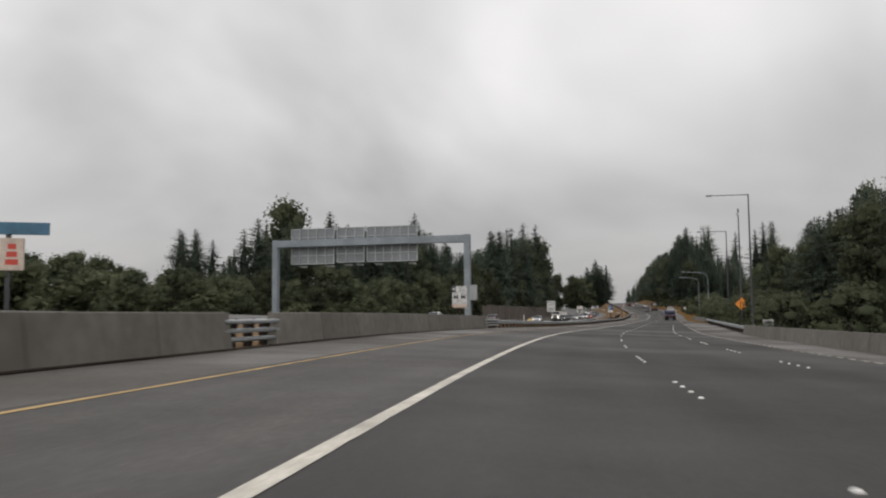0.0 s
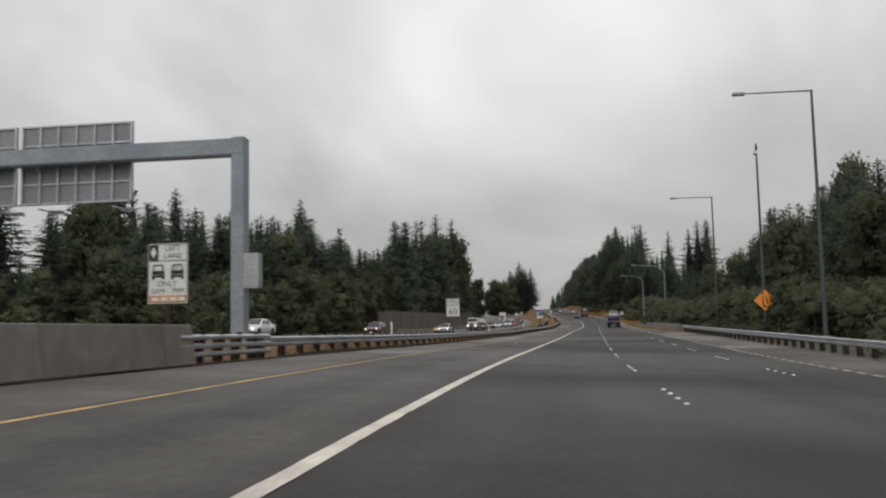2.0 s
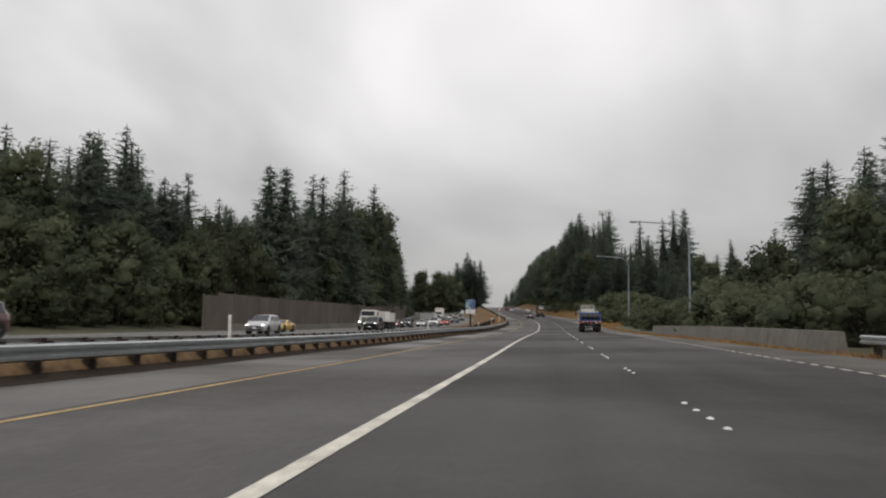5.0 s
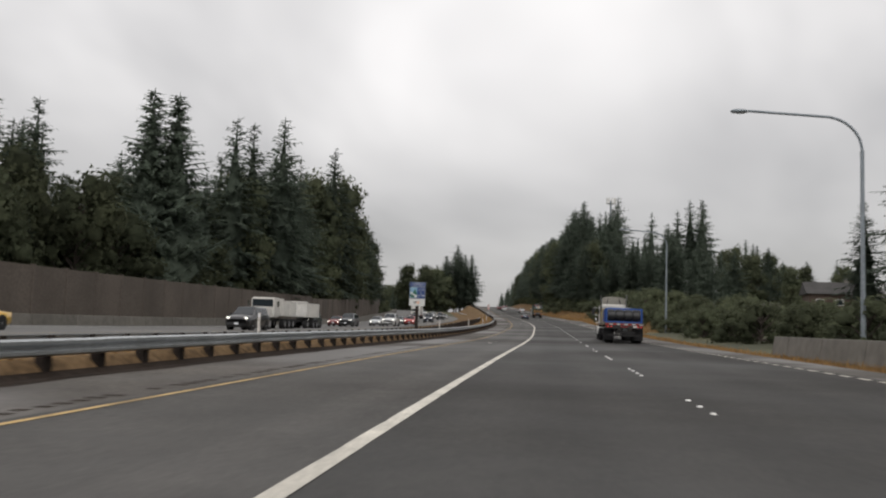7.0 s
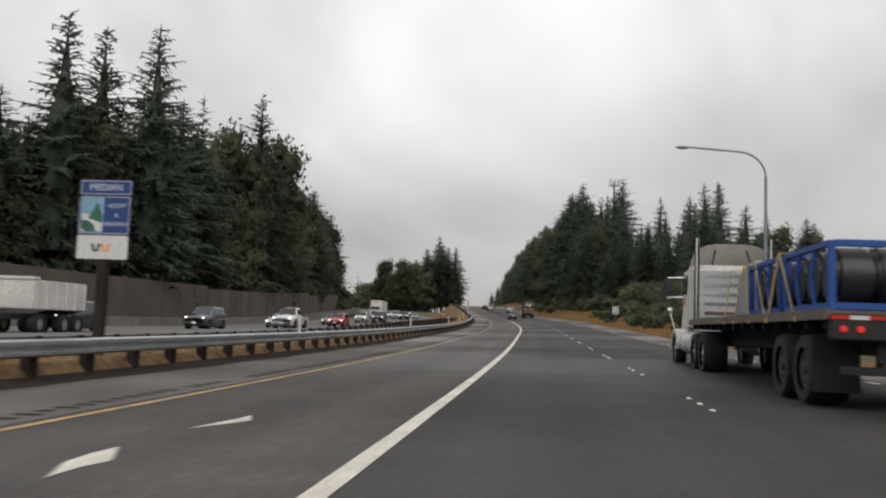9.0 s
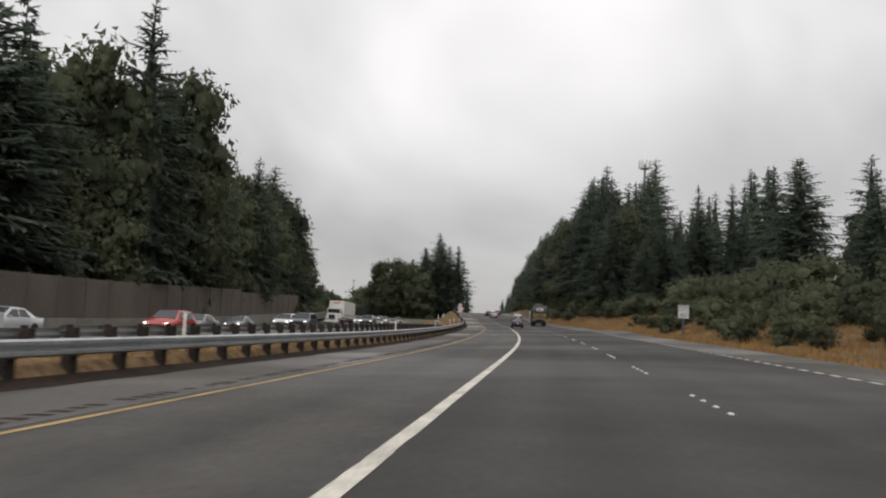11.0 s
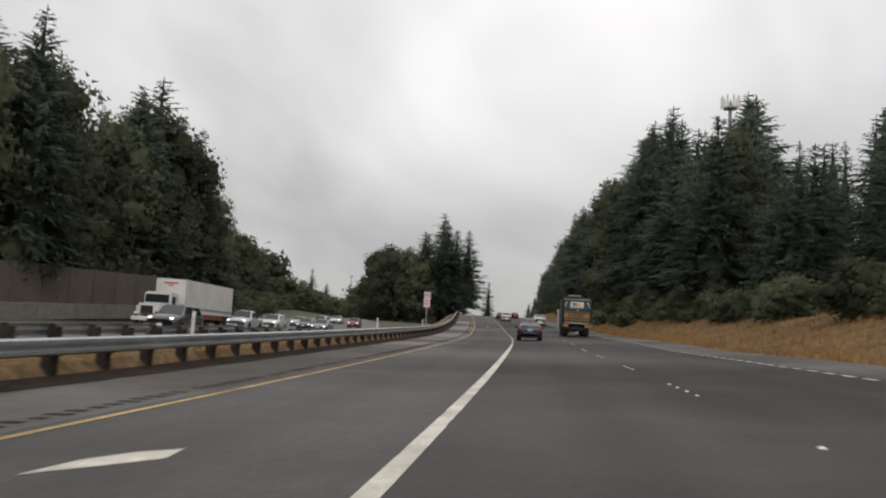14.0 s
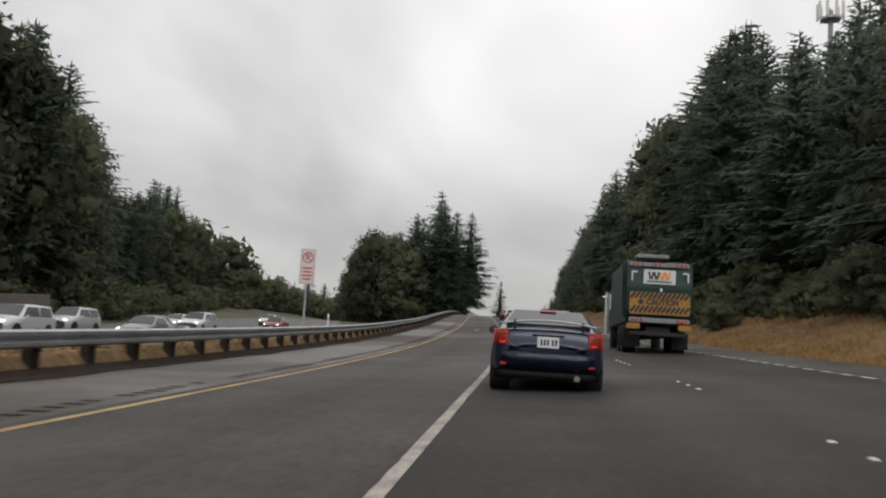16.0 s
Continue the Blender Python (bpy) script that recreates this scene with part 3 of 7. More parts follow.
# thrie-beam that leads from the concrete to the guard rail
holder = tagged(new("transition_rail"), "ribbed galvanised steel transition between the barrier and guard rail", "guard rail", kind="structure")
for k in range(3):
    prof = [((lambda yy, d=d: RAIL(yy) + 0.10 + d), h - 0.42 + 0.16 + 0.22 * k) for d, h in WBEAM[:4] + WBEAM[-4:]]
    v, f = extrude_along(np.linspace(67.3, 73.4, 5), prof)
    meshpart("beam", mesh_from("beam", v, f, M_GALV), holder)
for y in (68.7, 69.9, 71.1, 72.3):
    meshpart("post", POST, holder, "", road_pose(y, RAIL(0) - 0.05, 0.05))

# ---- sound wall ----
WALL_LAT = -41.0
holder = tagged(new("sound_wall"), "tall brown concrete sound wall in stepped panels", "sound wall", kind="structure")
y, k = 219.0, 0
while y < 428:
    top = float(np.interp(y, [219, 225, 245, 280, 300, 330, 380, 428], [4.6, 5.2, 5.4, 5.0, 5.1, 4.9, 4.6, 4.3]))
    top = round(top * 2.5) / 2.5
    ys = [y + 0.12, y + 4.88]
    v, f = extrude_along(ys, [(WALL_LAT - 0.1, -0.4), (WALL_LAT - 0.1, top), (WALL_LAT + 0.1, top), (WALL_LAT + 0.1, -0.4)])
    meshpart("wall_panel", mesh_from("wall_panel", v, f, M_WALL), holder)
    v, f = extrude_along([y - 0.15, y + 0.15], [(WALL_LAT - 0.17, -0.1), (WALL_LAT - 0.17, top + 0.1), (WALL_LAT + 0.17, top + 0.1), (WALL_LAT + 0.17, -0.1)])
    meshpart("wall_post", mesh_from("wall_post", v, f, M_WALL), holder)
    y += 5.0


# ---- lettering ----
def lettering(text, size, material, parent, m, name="lettering", align="CENTER", bold=0.0):
    cu = bpy.data.curves.new(name, "FONT")
    cu.body, cu.size, cu.align_x, cu.align_y, cu.extrude = text, size, align, "CENTER", 0.002
    cu.offset = bold
    tmp = bpy.data.objects.new(name, cu)
    scene.collection.objects.link(tmp)
    me = bpy.data.meshes.new_from_object(tmp)
    bpy.data.objects.remove(tmp)
    me.materials.clear()
    me.materials.append(material)
    return meshpart(name, me, parent, "", m)


FACE = Matrix.Rotation(radians(90), 4, "X")  # lettering that faces the traffic (local -Y)


def plate(name, w, h, x, z, material, parent, y=0.0, t=0.012, label="", r=0.03):
    """A sign panel with rounded corners, facing local -Y, centred at x, z."""
    bm = new_bm()
    ring = []
    for cx, cz, a0 in ((w / 2 - r, h / 2 - r, 0), (-w / 2 + r, h / 2 - r, 90), (-w / 2 + r, -h / 2 + r, 180), (w / 2 - r, -h / 2 + r, 270)):
        for k in range(4):
            a = radians(a0 + 30 * k)
            ring.append((x + cx + r * math.cos(a), z + cz + r * math.sin(a)))
    fr = [bm.verts.new((px, y - t / 2, pz)) for px, pz in ring]
    bk = [bm.verts.new((px, y + t / 2, pz)) for px, pz in ring]
    bm.faces.new(fr)
    bm.faces.new(bk[::-1])
    n = len(ring)
    for i in range(n):
        bm.faces.new((fr[i], bk[i], bk[(i + 1) % n], fr[(i + 1) % n]))
    bmesh.ops.recalc_face_normals(bm, faces=bm.faces)
    return part(name, bm, material, parent, label)


def bar(w, h, x, z, material, parent, y, name="printed_bar"):
    return part(name, box(new_bm(), x, y, z, w, 0.004, h), material, parent)


def speed_sign(m, w=1.2, h=1.52, clear=2.05, posts=1):
    s = thing("speed_limit_sign", "white speed limit sign with black numerals on a dark post", "road sign", m)
    zc = clear + h / 2
    for k in range(posts):
        part("post", box(new_bm(), (k - (posts - 1) / 2) * w * 0.55, 0.09, (clear + h * 0.9) / 2, 0.14, 0.14, clear + h * 0.9, 0.01), M_DARKPOLE, s)
    p = plate("panel", w, h, 0, zc, M_SIGNWHITE, s)
    for bx, bz, bw, bh in ((0, h / 2 - 0.045, w - 0.07, 0.022), (0, -h / 2 + 0.045, w - 0.07, 0.022), (-w / 2 + 0.045, 0, 0.022, h - 0.07), (w / 2 - 0.045, 0, 0.022, h - 0.07)):
        bar(bw, bh, bx, zc + bz, M_BLACK, s, -0.009, "border")
    for txt, dz, size in (("SPEED", 0.33 * h, 0.25 * h), ("LIMIT", 0.12 * h, 0.25 * h), ("60", -0.24 * h, 0.50 * h)):
        lettering(txt, size, M_BLACK, s, Matrix.Translation((0, -0.010, zc + dz)) @ FACE)
    return s


def place(y, lat, h=0.0, turn=0.0):
    """Upright pose on the ground beside the road, local -Y facing the traffic."""
    return road_pose(y, lat, h, turn)


speed_sign(place(120, -8.88, 0.05), 1.15, 1.52, 1.95)
speed_sign(place(325, 12.9, 0.1), 0.84, 1.05, 1.4, 1)


def median_sign():
    s = thing("adoption_sign", "blue litter adoption sign with white sponsor plate on timber post", "road sign", place(228, -8.55, 0.30) @ Matrix.Diagonal((1.08, 1.0, 1.08, 1)))
    part("post", box(new_bm(), 0.0, 0.12, 1.3, 0.20, 0.20, 3.9, 0.012), M_WOOD, s)
    plate("header_panel", 1.16, 0.32, 0, 3.52, M_SIGNBLUE, s)
    lettering("MEDIAN", 0.20, M_SIGNWHITE, s, Matrix.Translation((0, -0.009, 3.52)) @ FACE)
    plate("panel", 1.14, 0.82, 0, 2.93, M_SIGNBLUE, s)
    sky = plate("picture", 0.50, 0.74, -0.27, 2.93, mat("picture_sky", (0.20, 0.36, 0.48), 0.5), s, -0.008, 0.006)
    bm = new_bm()
    for poly in (((-0.36, 2.86), (-0.16, 3.20), (-0.04, 2.92), (-0.04, 2.76), (-0.20, 2.82)), ((-0.50, 2.82), (-0.35, 2.81), (-0.22, 2.72), (-0.17, 2.58), (-0.42, 2.58), (-0.50, 2.66))):
        bm.faces.new([bm.verts.new((x, -0.0155, z)) for x, z in poly])
    part("picture_hill", bm, mat("picture_green", (0.03, 0.13, 0.09), 0.5), s)
    bm = new_bm()
    bm.faces.new([bm.verts.new((x, -0.0125, z)) for x, z in ((-0.50, 2.58), (-0.04, 2.58), (-0.04, 2.84), (-0.24, 2.93), (-0.50, 2.97))])
    part("picture_road", bm, M_SIGNWHITE, s)
    for z, hh in ((3.52, 0.30), (2.93, 0.80)):
        for sz in (-1, 1):
            bar(1.10, 0.012, 0, z + sz * (hh / 2 - 0.012), M_SIGNWHITE, s, -0.0085, "border")
            bar(0.012, hh - 0.03, sz * 0.55, z, M_SIGNWHITE, s, -0.0085, "border")
    for txt, z in (("ADOPT", 3.13), ("A", 2.93), ("HIGHWAY", 2.74)):
        lettering(txt, 0.125, M_SIGNWHITE, s, Matrix.Translation((0.27, -0.009, z)) @ FACE)
    plate("sponsor_panel", 1.13, 0.50, 0, 2.25, M_SIGNWHITE, s, label="white sponsor plate with a dark and amber mark")
    for k, mm in enumerate((M_BLACK, M_BLACK, M_SIGNORANGE, M_SIGNORANGE)):
        bm = box(new_bm(), 0, 0, 0, 0.055, 0.004, 0.18, m=Matrix.Translation((-0.20 + 0.11 * k, -0.009, 2.24)) @ Matrix.Rotation(radians(-16 if k % 2 == 0 else 16), 4, "Y"))
        part("sponsor_mark", bm, mm, s)
    return s


median_sign()


def parking_sign():
    s = thing("parking_rule_sign", "tall white no parking sign with a red ring and text bars", "road sign", place(408, -7.95, 0.1))
    part("post", box(new_bm(), 0.0, 0.06, 1.7, 0.08, 0.08, 3.7, 0.01), M_GALV, s)
    plate("panel", 0.62, 1.45, 0, 3.05, M_SIGNWHITE, s)
    bm = new_bm()
    r = bmesh.ops.create_circle(bm, segments=28, radius=0.23)
    o = bmesh.ops.create_circle(bm, segments=28, radius=0.18)
    bmesh.ops.bridge_loops(bm, edges=list({e for v in r["verts"] + o["verts"] for e in v.link_edges}))
    bmesh.ops.transform(bm, matrix=Matrix.Translation((0, -0.0095, 3.42)) @ FACE, verts=bm.verts)
    part("ring", bm, M_SIGNRED, s)
    lettering("P", 0.36, M_BLACK, s, Matrix.Translation((0, -0.0095, 3.42)) @ FACE)
    part("slash", box(new_bm(), 0, 0, 0, 0.38, 0.004, 0.045, m=Matrix.Translation((0, -0.012, 3.42)) @ Matrix.Rotation(radians(45), 4, "Y")), M_SIGNRED, s)
    for k in range(4):
        bar(0.42 - 0.06 * (k % 2), 0.07, 0, 2.98 - 0.15 * k, M_SIGNRED, s, -0.0095)
    for bx, bz, bw, bh in ((0, 0.69, 0.56, 0.018), (0, -0.69, 0.56, 0.018), (-0.275, 0, 0.018, 1.38), (0.275, 0, 0.018, 1.38)):
        bar(bw, bh, bx, 3.05 + bz, M_SIGNRED, s, -0.0095, "border")


parking_sign()


def carpool_sign():
    s = thing("carpool_sign", "white carpool lane sign with black panels and an orange lower strip", "road sign", place(73.7, -10.75, -0.45))
    part("post", box(new_bm(), 0.0, 0.1, 1.7, 0.16, 0.16, 3.6, 0.01), M_WOOD, s)
    plate("panel", 1.38, 1.95, 0, 3.05, M_SIGNWHITE, s)
    plate("header_panel", 0.34, 0.52, -0.5, 3.74, M_BLACK, s, -0.009, 0.005)
    bm = new_bm()
    pts = [(-0.5, 3.92), (-0.40, 3.74), (-0.5, 3.56), (-0.60, 3.74)]
    bm.faces.new([bm.verts.new((x, -0.0135, z)) for x, z in pts])
    part("diamond_mark", bm, M_SIGNWHITE, s)
    for txt, x, z, size in (("LEFT", 0.17, 3.86, 0.26), ("LANE", 0.17, 3.61, 0.26), ("ONLY", -0.02, 2.71, 0.25), ("5AM - 7PM", 0.0, 2.47, 0.25)):
        lettering(txt, size, M_BLACK, s, Matrix.Translation((x, -0.009, z)) @ FACE)
    bar(1.34, 0.03, 0, 3.46, M_BLACK, s, -0.009, "border")
    for sx in (-1, 1):
        bar(0.022, 1.88, sx * 0.66, 3.05, M_BLACK, s, -0.009, "border")
        bar(1.32, 0.022, 0, 3.05 + sx * 0.94, M_BLACK, s, -0.009, "border")
    # two cars from the front, drawn in black with a white windscreen
    for x in (-0.33, 0.33):
        for dz, w, h in ((0.22, 0.34, 0.05), (-0.02, 0.44, 0.14), (-0.14, 0.46, 0.08)):
            bar(w, h, x, 3.10 + dz, M_BLACK, s, -0.009, "car_mark")
        for sx in (-1, 1):
            bar(0.05, 0.22, x + sx * 0.16, 3.18, M_BLACK, s, -0.0095, "car_mark")
            bar(0.09, 0.09, x + sx * 0.17, 2.90, M_BLACK, s, -0.009, "car_mark")
    lettering("2+", 0.16, M_BLACK, s, Matrix.Translation((0.33, -0.010, 3.215)) @ FACE)
    plate("lower_strip", 1.30, 0.22, 0, 2.23, mat("faded_orange", (0.55, 0.26, 0.10), 0.6, 0, 0.35, 1.5, 9.0, tint=(0.42, 0.30, 0.20)), s, -0.009, 0.005)
    for x in (-0.42, -0.12, 0.2, 0.48):
        bar(0.2, 0.10, x, 2.22, M_SIGNWHITE, s, -0.0135)


carpool_sign()


def diamond_sign():
    s = thing("lane_ends_sign", "orange diamond lane ends warning sign on a lamp pole", "road sign", Matrix.Translation((12.2, 119.16, 0.35)))
    part("bracket", box(new_bm(), 0.0, 0.07, 2.4, 0.30, 0.13, 0.3, 0.01), M_GALV, s)
    p = plate("panel", 1.22, 1.22, 0, 0, M_SIGNORANGE, s, r=0.06)
    p.matrix_basis = Matrix.Translation((0, 0, 2.4)) @ Matrix.Rotation(radians(45), 4, "Y")
    for x, h, lean in ((-0.16, 0.62, 0), (0.14, 0.62, 14)):
        part("mark", box(new_bm(), 0, 0, 0, 0.09, 0.004, h, m=Matrix.Translation((x, -0.0095, 2.38)) @ Matrix.Rotation(radians(-lean), 4, "Y")), M_BLACK, s)


diamond_sign()


def exit_sign(y, lat, w, h, z):
    s = thing("guide_sign", "green motorway guide sign on two posts", "road sign", place(y, lat, 0.0))
    for x in (-w * 0.3, w * 0.3):
        part("post", box(new_bm(), x, 0.15, (z + h) / 2, 0.2, 0.2, z + h, 0.01), M_GALV, s)
    plate("panel", w, h, 0, z + h / 2, M_SIGNGREEN, s, r=0.15)
    for k in range(2):
        bar(w * 0.7, h * 0.2, 0, z + h * (0.68 - 0.36 * k), M_SIGNWHITE, s, -0.01)


exit_sign(503, 19.0, 4.6, 2.0, 1.6)


def street_board():
    s = thing("advertising_sign", "tall roadside sign, blue board over an orange and white panel", "road sign", Matrix.Translation((-47.4, 55.0, 0.75)) @ Matrix.Rotation(radians(30), 4, "Z"))
    part("post", box(new_bm(), 0, 0.2, 2.9, 0.35, 0.35, 8.6, 0.02), M_DARKPOLE, s)
    part("blue_board", box(new_bm(), 0.6, 0, 7.6, 4.6, 0.25, 0.95, 0.03), mat("board_blue", (0.05, 0.14, 0.22), 0.5), s)
    part("board", box(new_bm(), 0.3, 0, 5.6, 1.7, 0.3, 2.5, 0.04), mat("board_pale", (0.55, 0.45, 0.38), 0.6), s)
    for k in range(3):
        part("board_mark", box(new_bm(), 0.3, -0.153, 5.0 + 0.6 * k, 0.9 - 0.15 * k, 0.006, 0.42, 0.0), M_SIGNRED, s)


street_board()


# ---- sign gantry over the opposite carriageway ----
def gantry():
    g = thing("sign_gantry", "grey steel gantry with three sign panels seen from behind", "sign gantry", Matrix.Translation((0, 82.7, 0)))
    zl, zr = road_point(82.7, -32).z, road_point(82.7, -12).z
    xl, xr = -38.0, -17.35
    for x, z0 in ((xl, zl), (xr, zr)):
        c = part("column", box(new_bm(), x, 0, (9.55 + z0 - 0.3) / 2, 0.62, 0.62, 9.55 - z0 + 0.3, 0.05), M_POLE, g)
        part("base_plate", box(new_bm(), x, 0, z0 + 0.05, 0.95, 0.95, 0.08, 0.01), M_GALV, g)
    part("beam", box(new_bm(), (xl + xr) / 2, 0, 9.12, xr - xl + 0.6, 0.66, 0.74, 0.05), M_POLE, g)
    part("control_box", box(new_bm(), xr + 0.62, -0.1, zr + 3.3, 0.7, 0.5, 1.5, 0.03), M_GALV, g, "grey metal cabinet on the column")
    for x0, x1, top, bot in ((-36.5, -31.65, 10.75, 6.95), (-31.4, -28.35, 10.75, 7.05), (-28.1, -22.65, 10.75, 7.05)):
        p = part("sign_panel", box(new_bm(), (x0 + x1) / 2, 0.62, (top + bot) / 2, x1 - x0, 0.06, top - bot, 0.01), M_SIGNBACK, g)
        n = max(3, round((x1 - x0) / 0.95))
        for k in range(n + 1):
            x = x0 + 0.05 + (x1 - x0 - 0.1) * k / n
            part("rib", box(new_bm(), x, 0.53, (top + bot) / 2, 0.09, 0.12, top - bot - 0.1), M_GALV, p)
        for z in (top - 0.06, top - 0.95, bot + 0.95, bot + 0.06):
            part("rail", box(new_bm(), (x0 + x1) / 2, 0.555, z, x1 - x0 - 0.06, 0.07, 0.08), M_GALV, p)
        for x in (x0 + 0.9, x1 - 0.9):
            part("bracket", box(new_bm(), x, 0.47, 9.1, 0.16, 0.3, 1.0), M_GALV, g)
            part("lamp_arm", box(new_bm(), x, 1.2, bot - 0.18, 0.07, 1.4, 0.07), M_GALV, g)
            part("lamp", box(new_bm(), x, 1.9, bot - 0.15, 0.7, 0.3, 0.16, 0.03), M_SIGNWHITE, g)


gantry()


# ---- street lamps ----
def square_lamp(x, y, top, arm):
    z0 = -0.2
    s = thing("street_lamp", "tall dark steel street lamp with one long straight arm", "street lamp", Matrix.Translation((x, y, 0)), "tall street lamps")
    part("pole", cyl(new_bm(), (0, 0, z0), (0, 0, top), 0.135, 0.07, 14), M_DARKPOLE, s)
    part("base_plate", box(new_bm(), 0, 0, 0.12, 0.45, 0.45, 0.1, 0.01), M_GALV, s)
    if arm:
        part("arm", cyl(new_bm(), (0.05, 0, top - 0.06), (-arm + 0.3, 0, top - 0.02), 0.05, 0.04, 10), M_DARKPOLE, s)
        part("lamp_head", box(new_bm(), -arm, 0, top - 0.03, 0.75, 0.34, 0.18, 0.04), M_POLE, s)
    else:
        part("antenna", cyl(new_bm(), (0, 0, top), (0, 0, top + 0.5), 0.12, 0.05, 10), M_DARKPOLE, s)
        part("camera_box", box(new_bm(), -0.1, -0.1, top - 0.3, 0.3, 0.4, 0.3, 0.04), M_GALV, s)
    return s


square_lamp(11.4, 100.4, 14.85, 4.2)
square_lamp(12.2, 119.4, 15.1, 0)
square_lamp(12.9, 145.8, 15.1, 4.2)


def cobra_lamp(x, y, z0, top, arm):
    s = thing("street_lamp", "grey steel street lamp with a curved arm and flat head", "street lamp", Matrix.Translation((x, y, 0)), "curved street lamps")
    bend = 1.7
    part("pole", cyl(new_bm(), (0, 0, z0), (0, 0, top - bend), 0.12, 0.085, 14), M_POLE, s)
    pts = [(-bend * (1 - math.cos(a)), 0, top - bend + bend * 0.92 * math.sin(a)) for a in np.linspace(0, math.pi / 2, 9)]
    pts.append((-arm + 0.5, 0, top + 0.08))
    part("arm", tube(new_bm(), pts, 0.062, 10), M_POLE, s)
    bm = new_bm()
    r = bmesh.ops.create_uvsphere(bm, u_segments=12, v_segments=8, radius=0.5)
    bmesh.ops.transform(bm, matrix=Matrix.Translation((-arm + 0.1, 0, top + 0.06)) @ Matrix.Diagonal((0.85, 0.34, 0.22, 1)), verts=bm.verts)
    part("lamp_head", bm, M_POLE, s)
    part("base_plate", cyl(new_bm(), (0, 0, z0), (0, 0, z0 + 0.5), 0.22, 0.2, 14), M_GALV, s)


cobra_lamp(13.6, 202.8, -0.3, 11.3, 5.5)
cobra_lamp(14.9, 262.3, -0.1, 12.7, 5.1)


# ---- trees ----
def spray(verts, faces, norms, base, tip, side, out):
    """One flat spray of needles or leaves, its upper side turned outwards."""
    g = (side * 2).cross(tip - base + side)
    if g.dot(out) < 0:
        side, g = -side, -g
    n = len(verts)
    verts += [base - side, base + side, tip]
    faces.append((n, n + 1, n + 2))
    nn = (g.normalized() * 0.55 + out).normalized()
    norms += [nn, nn, nn]


def foliage_mesh(name, verts, faces, norms, material):
    me = mesh_from(name, verts, faces, material, True)
    me.normals_split_custom_set_from_vertices([tuple(v) for v in norms])
    return me


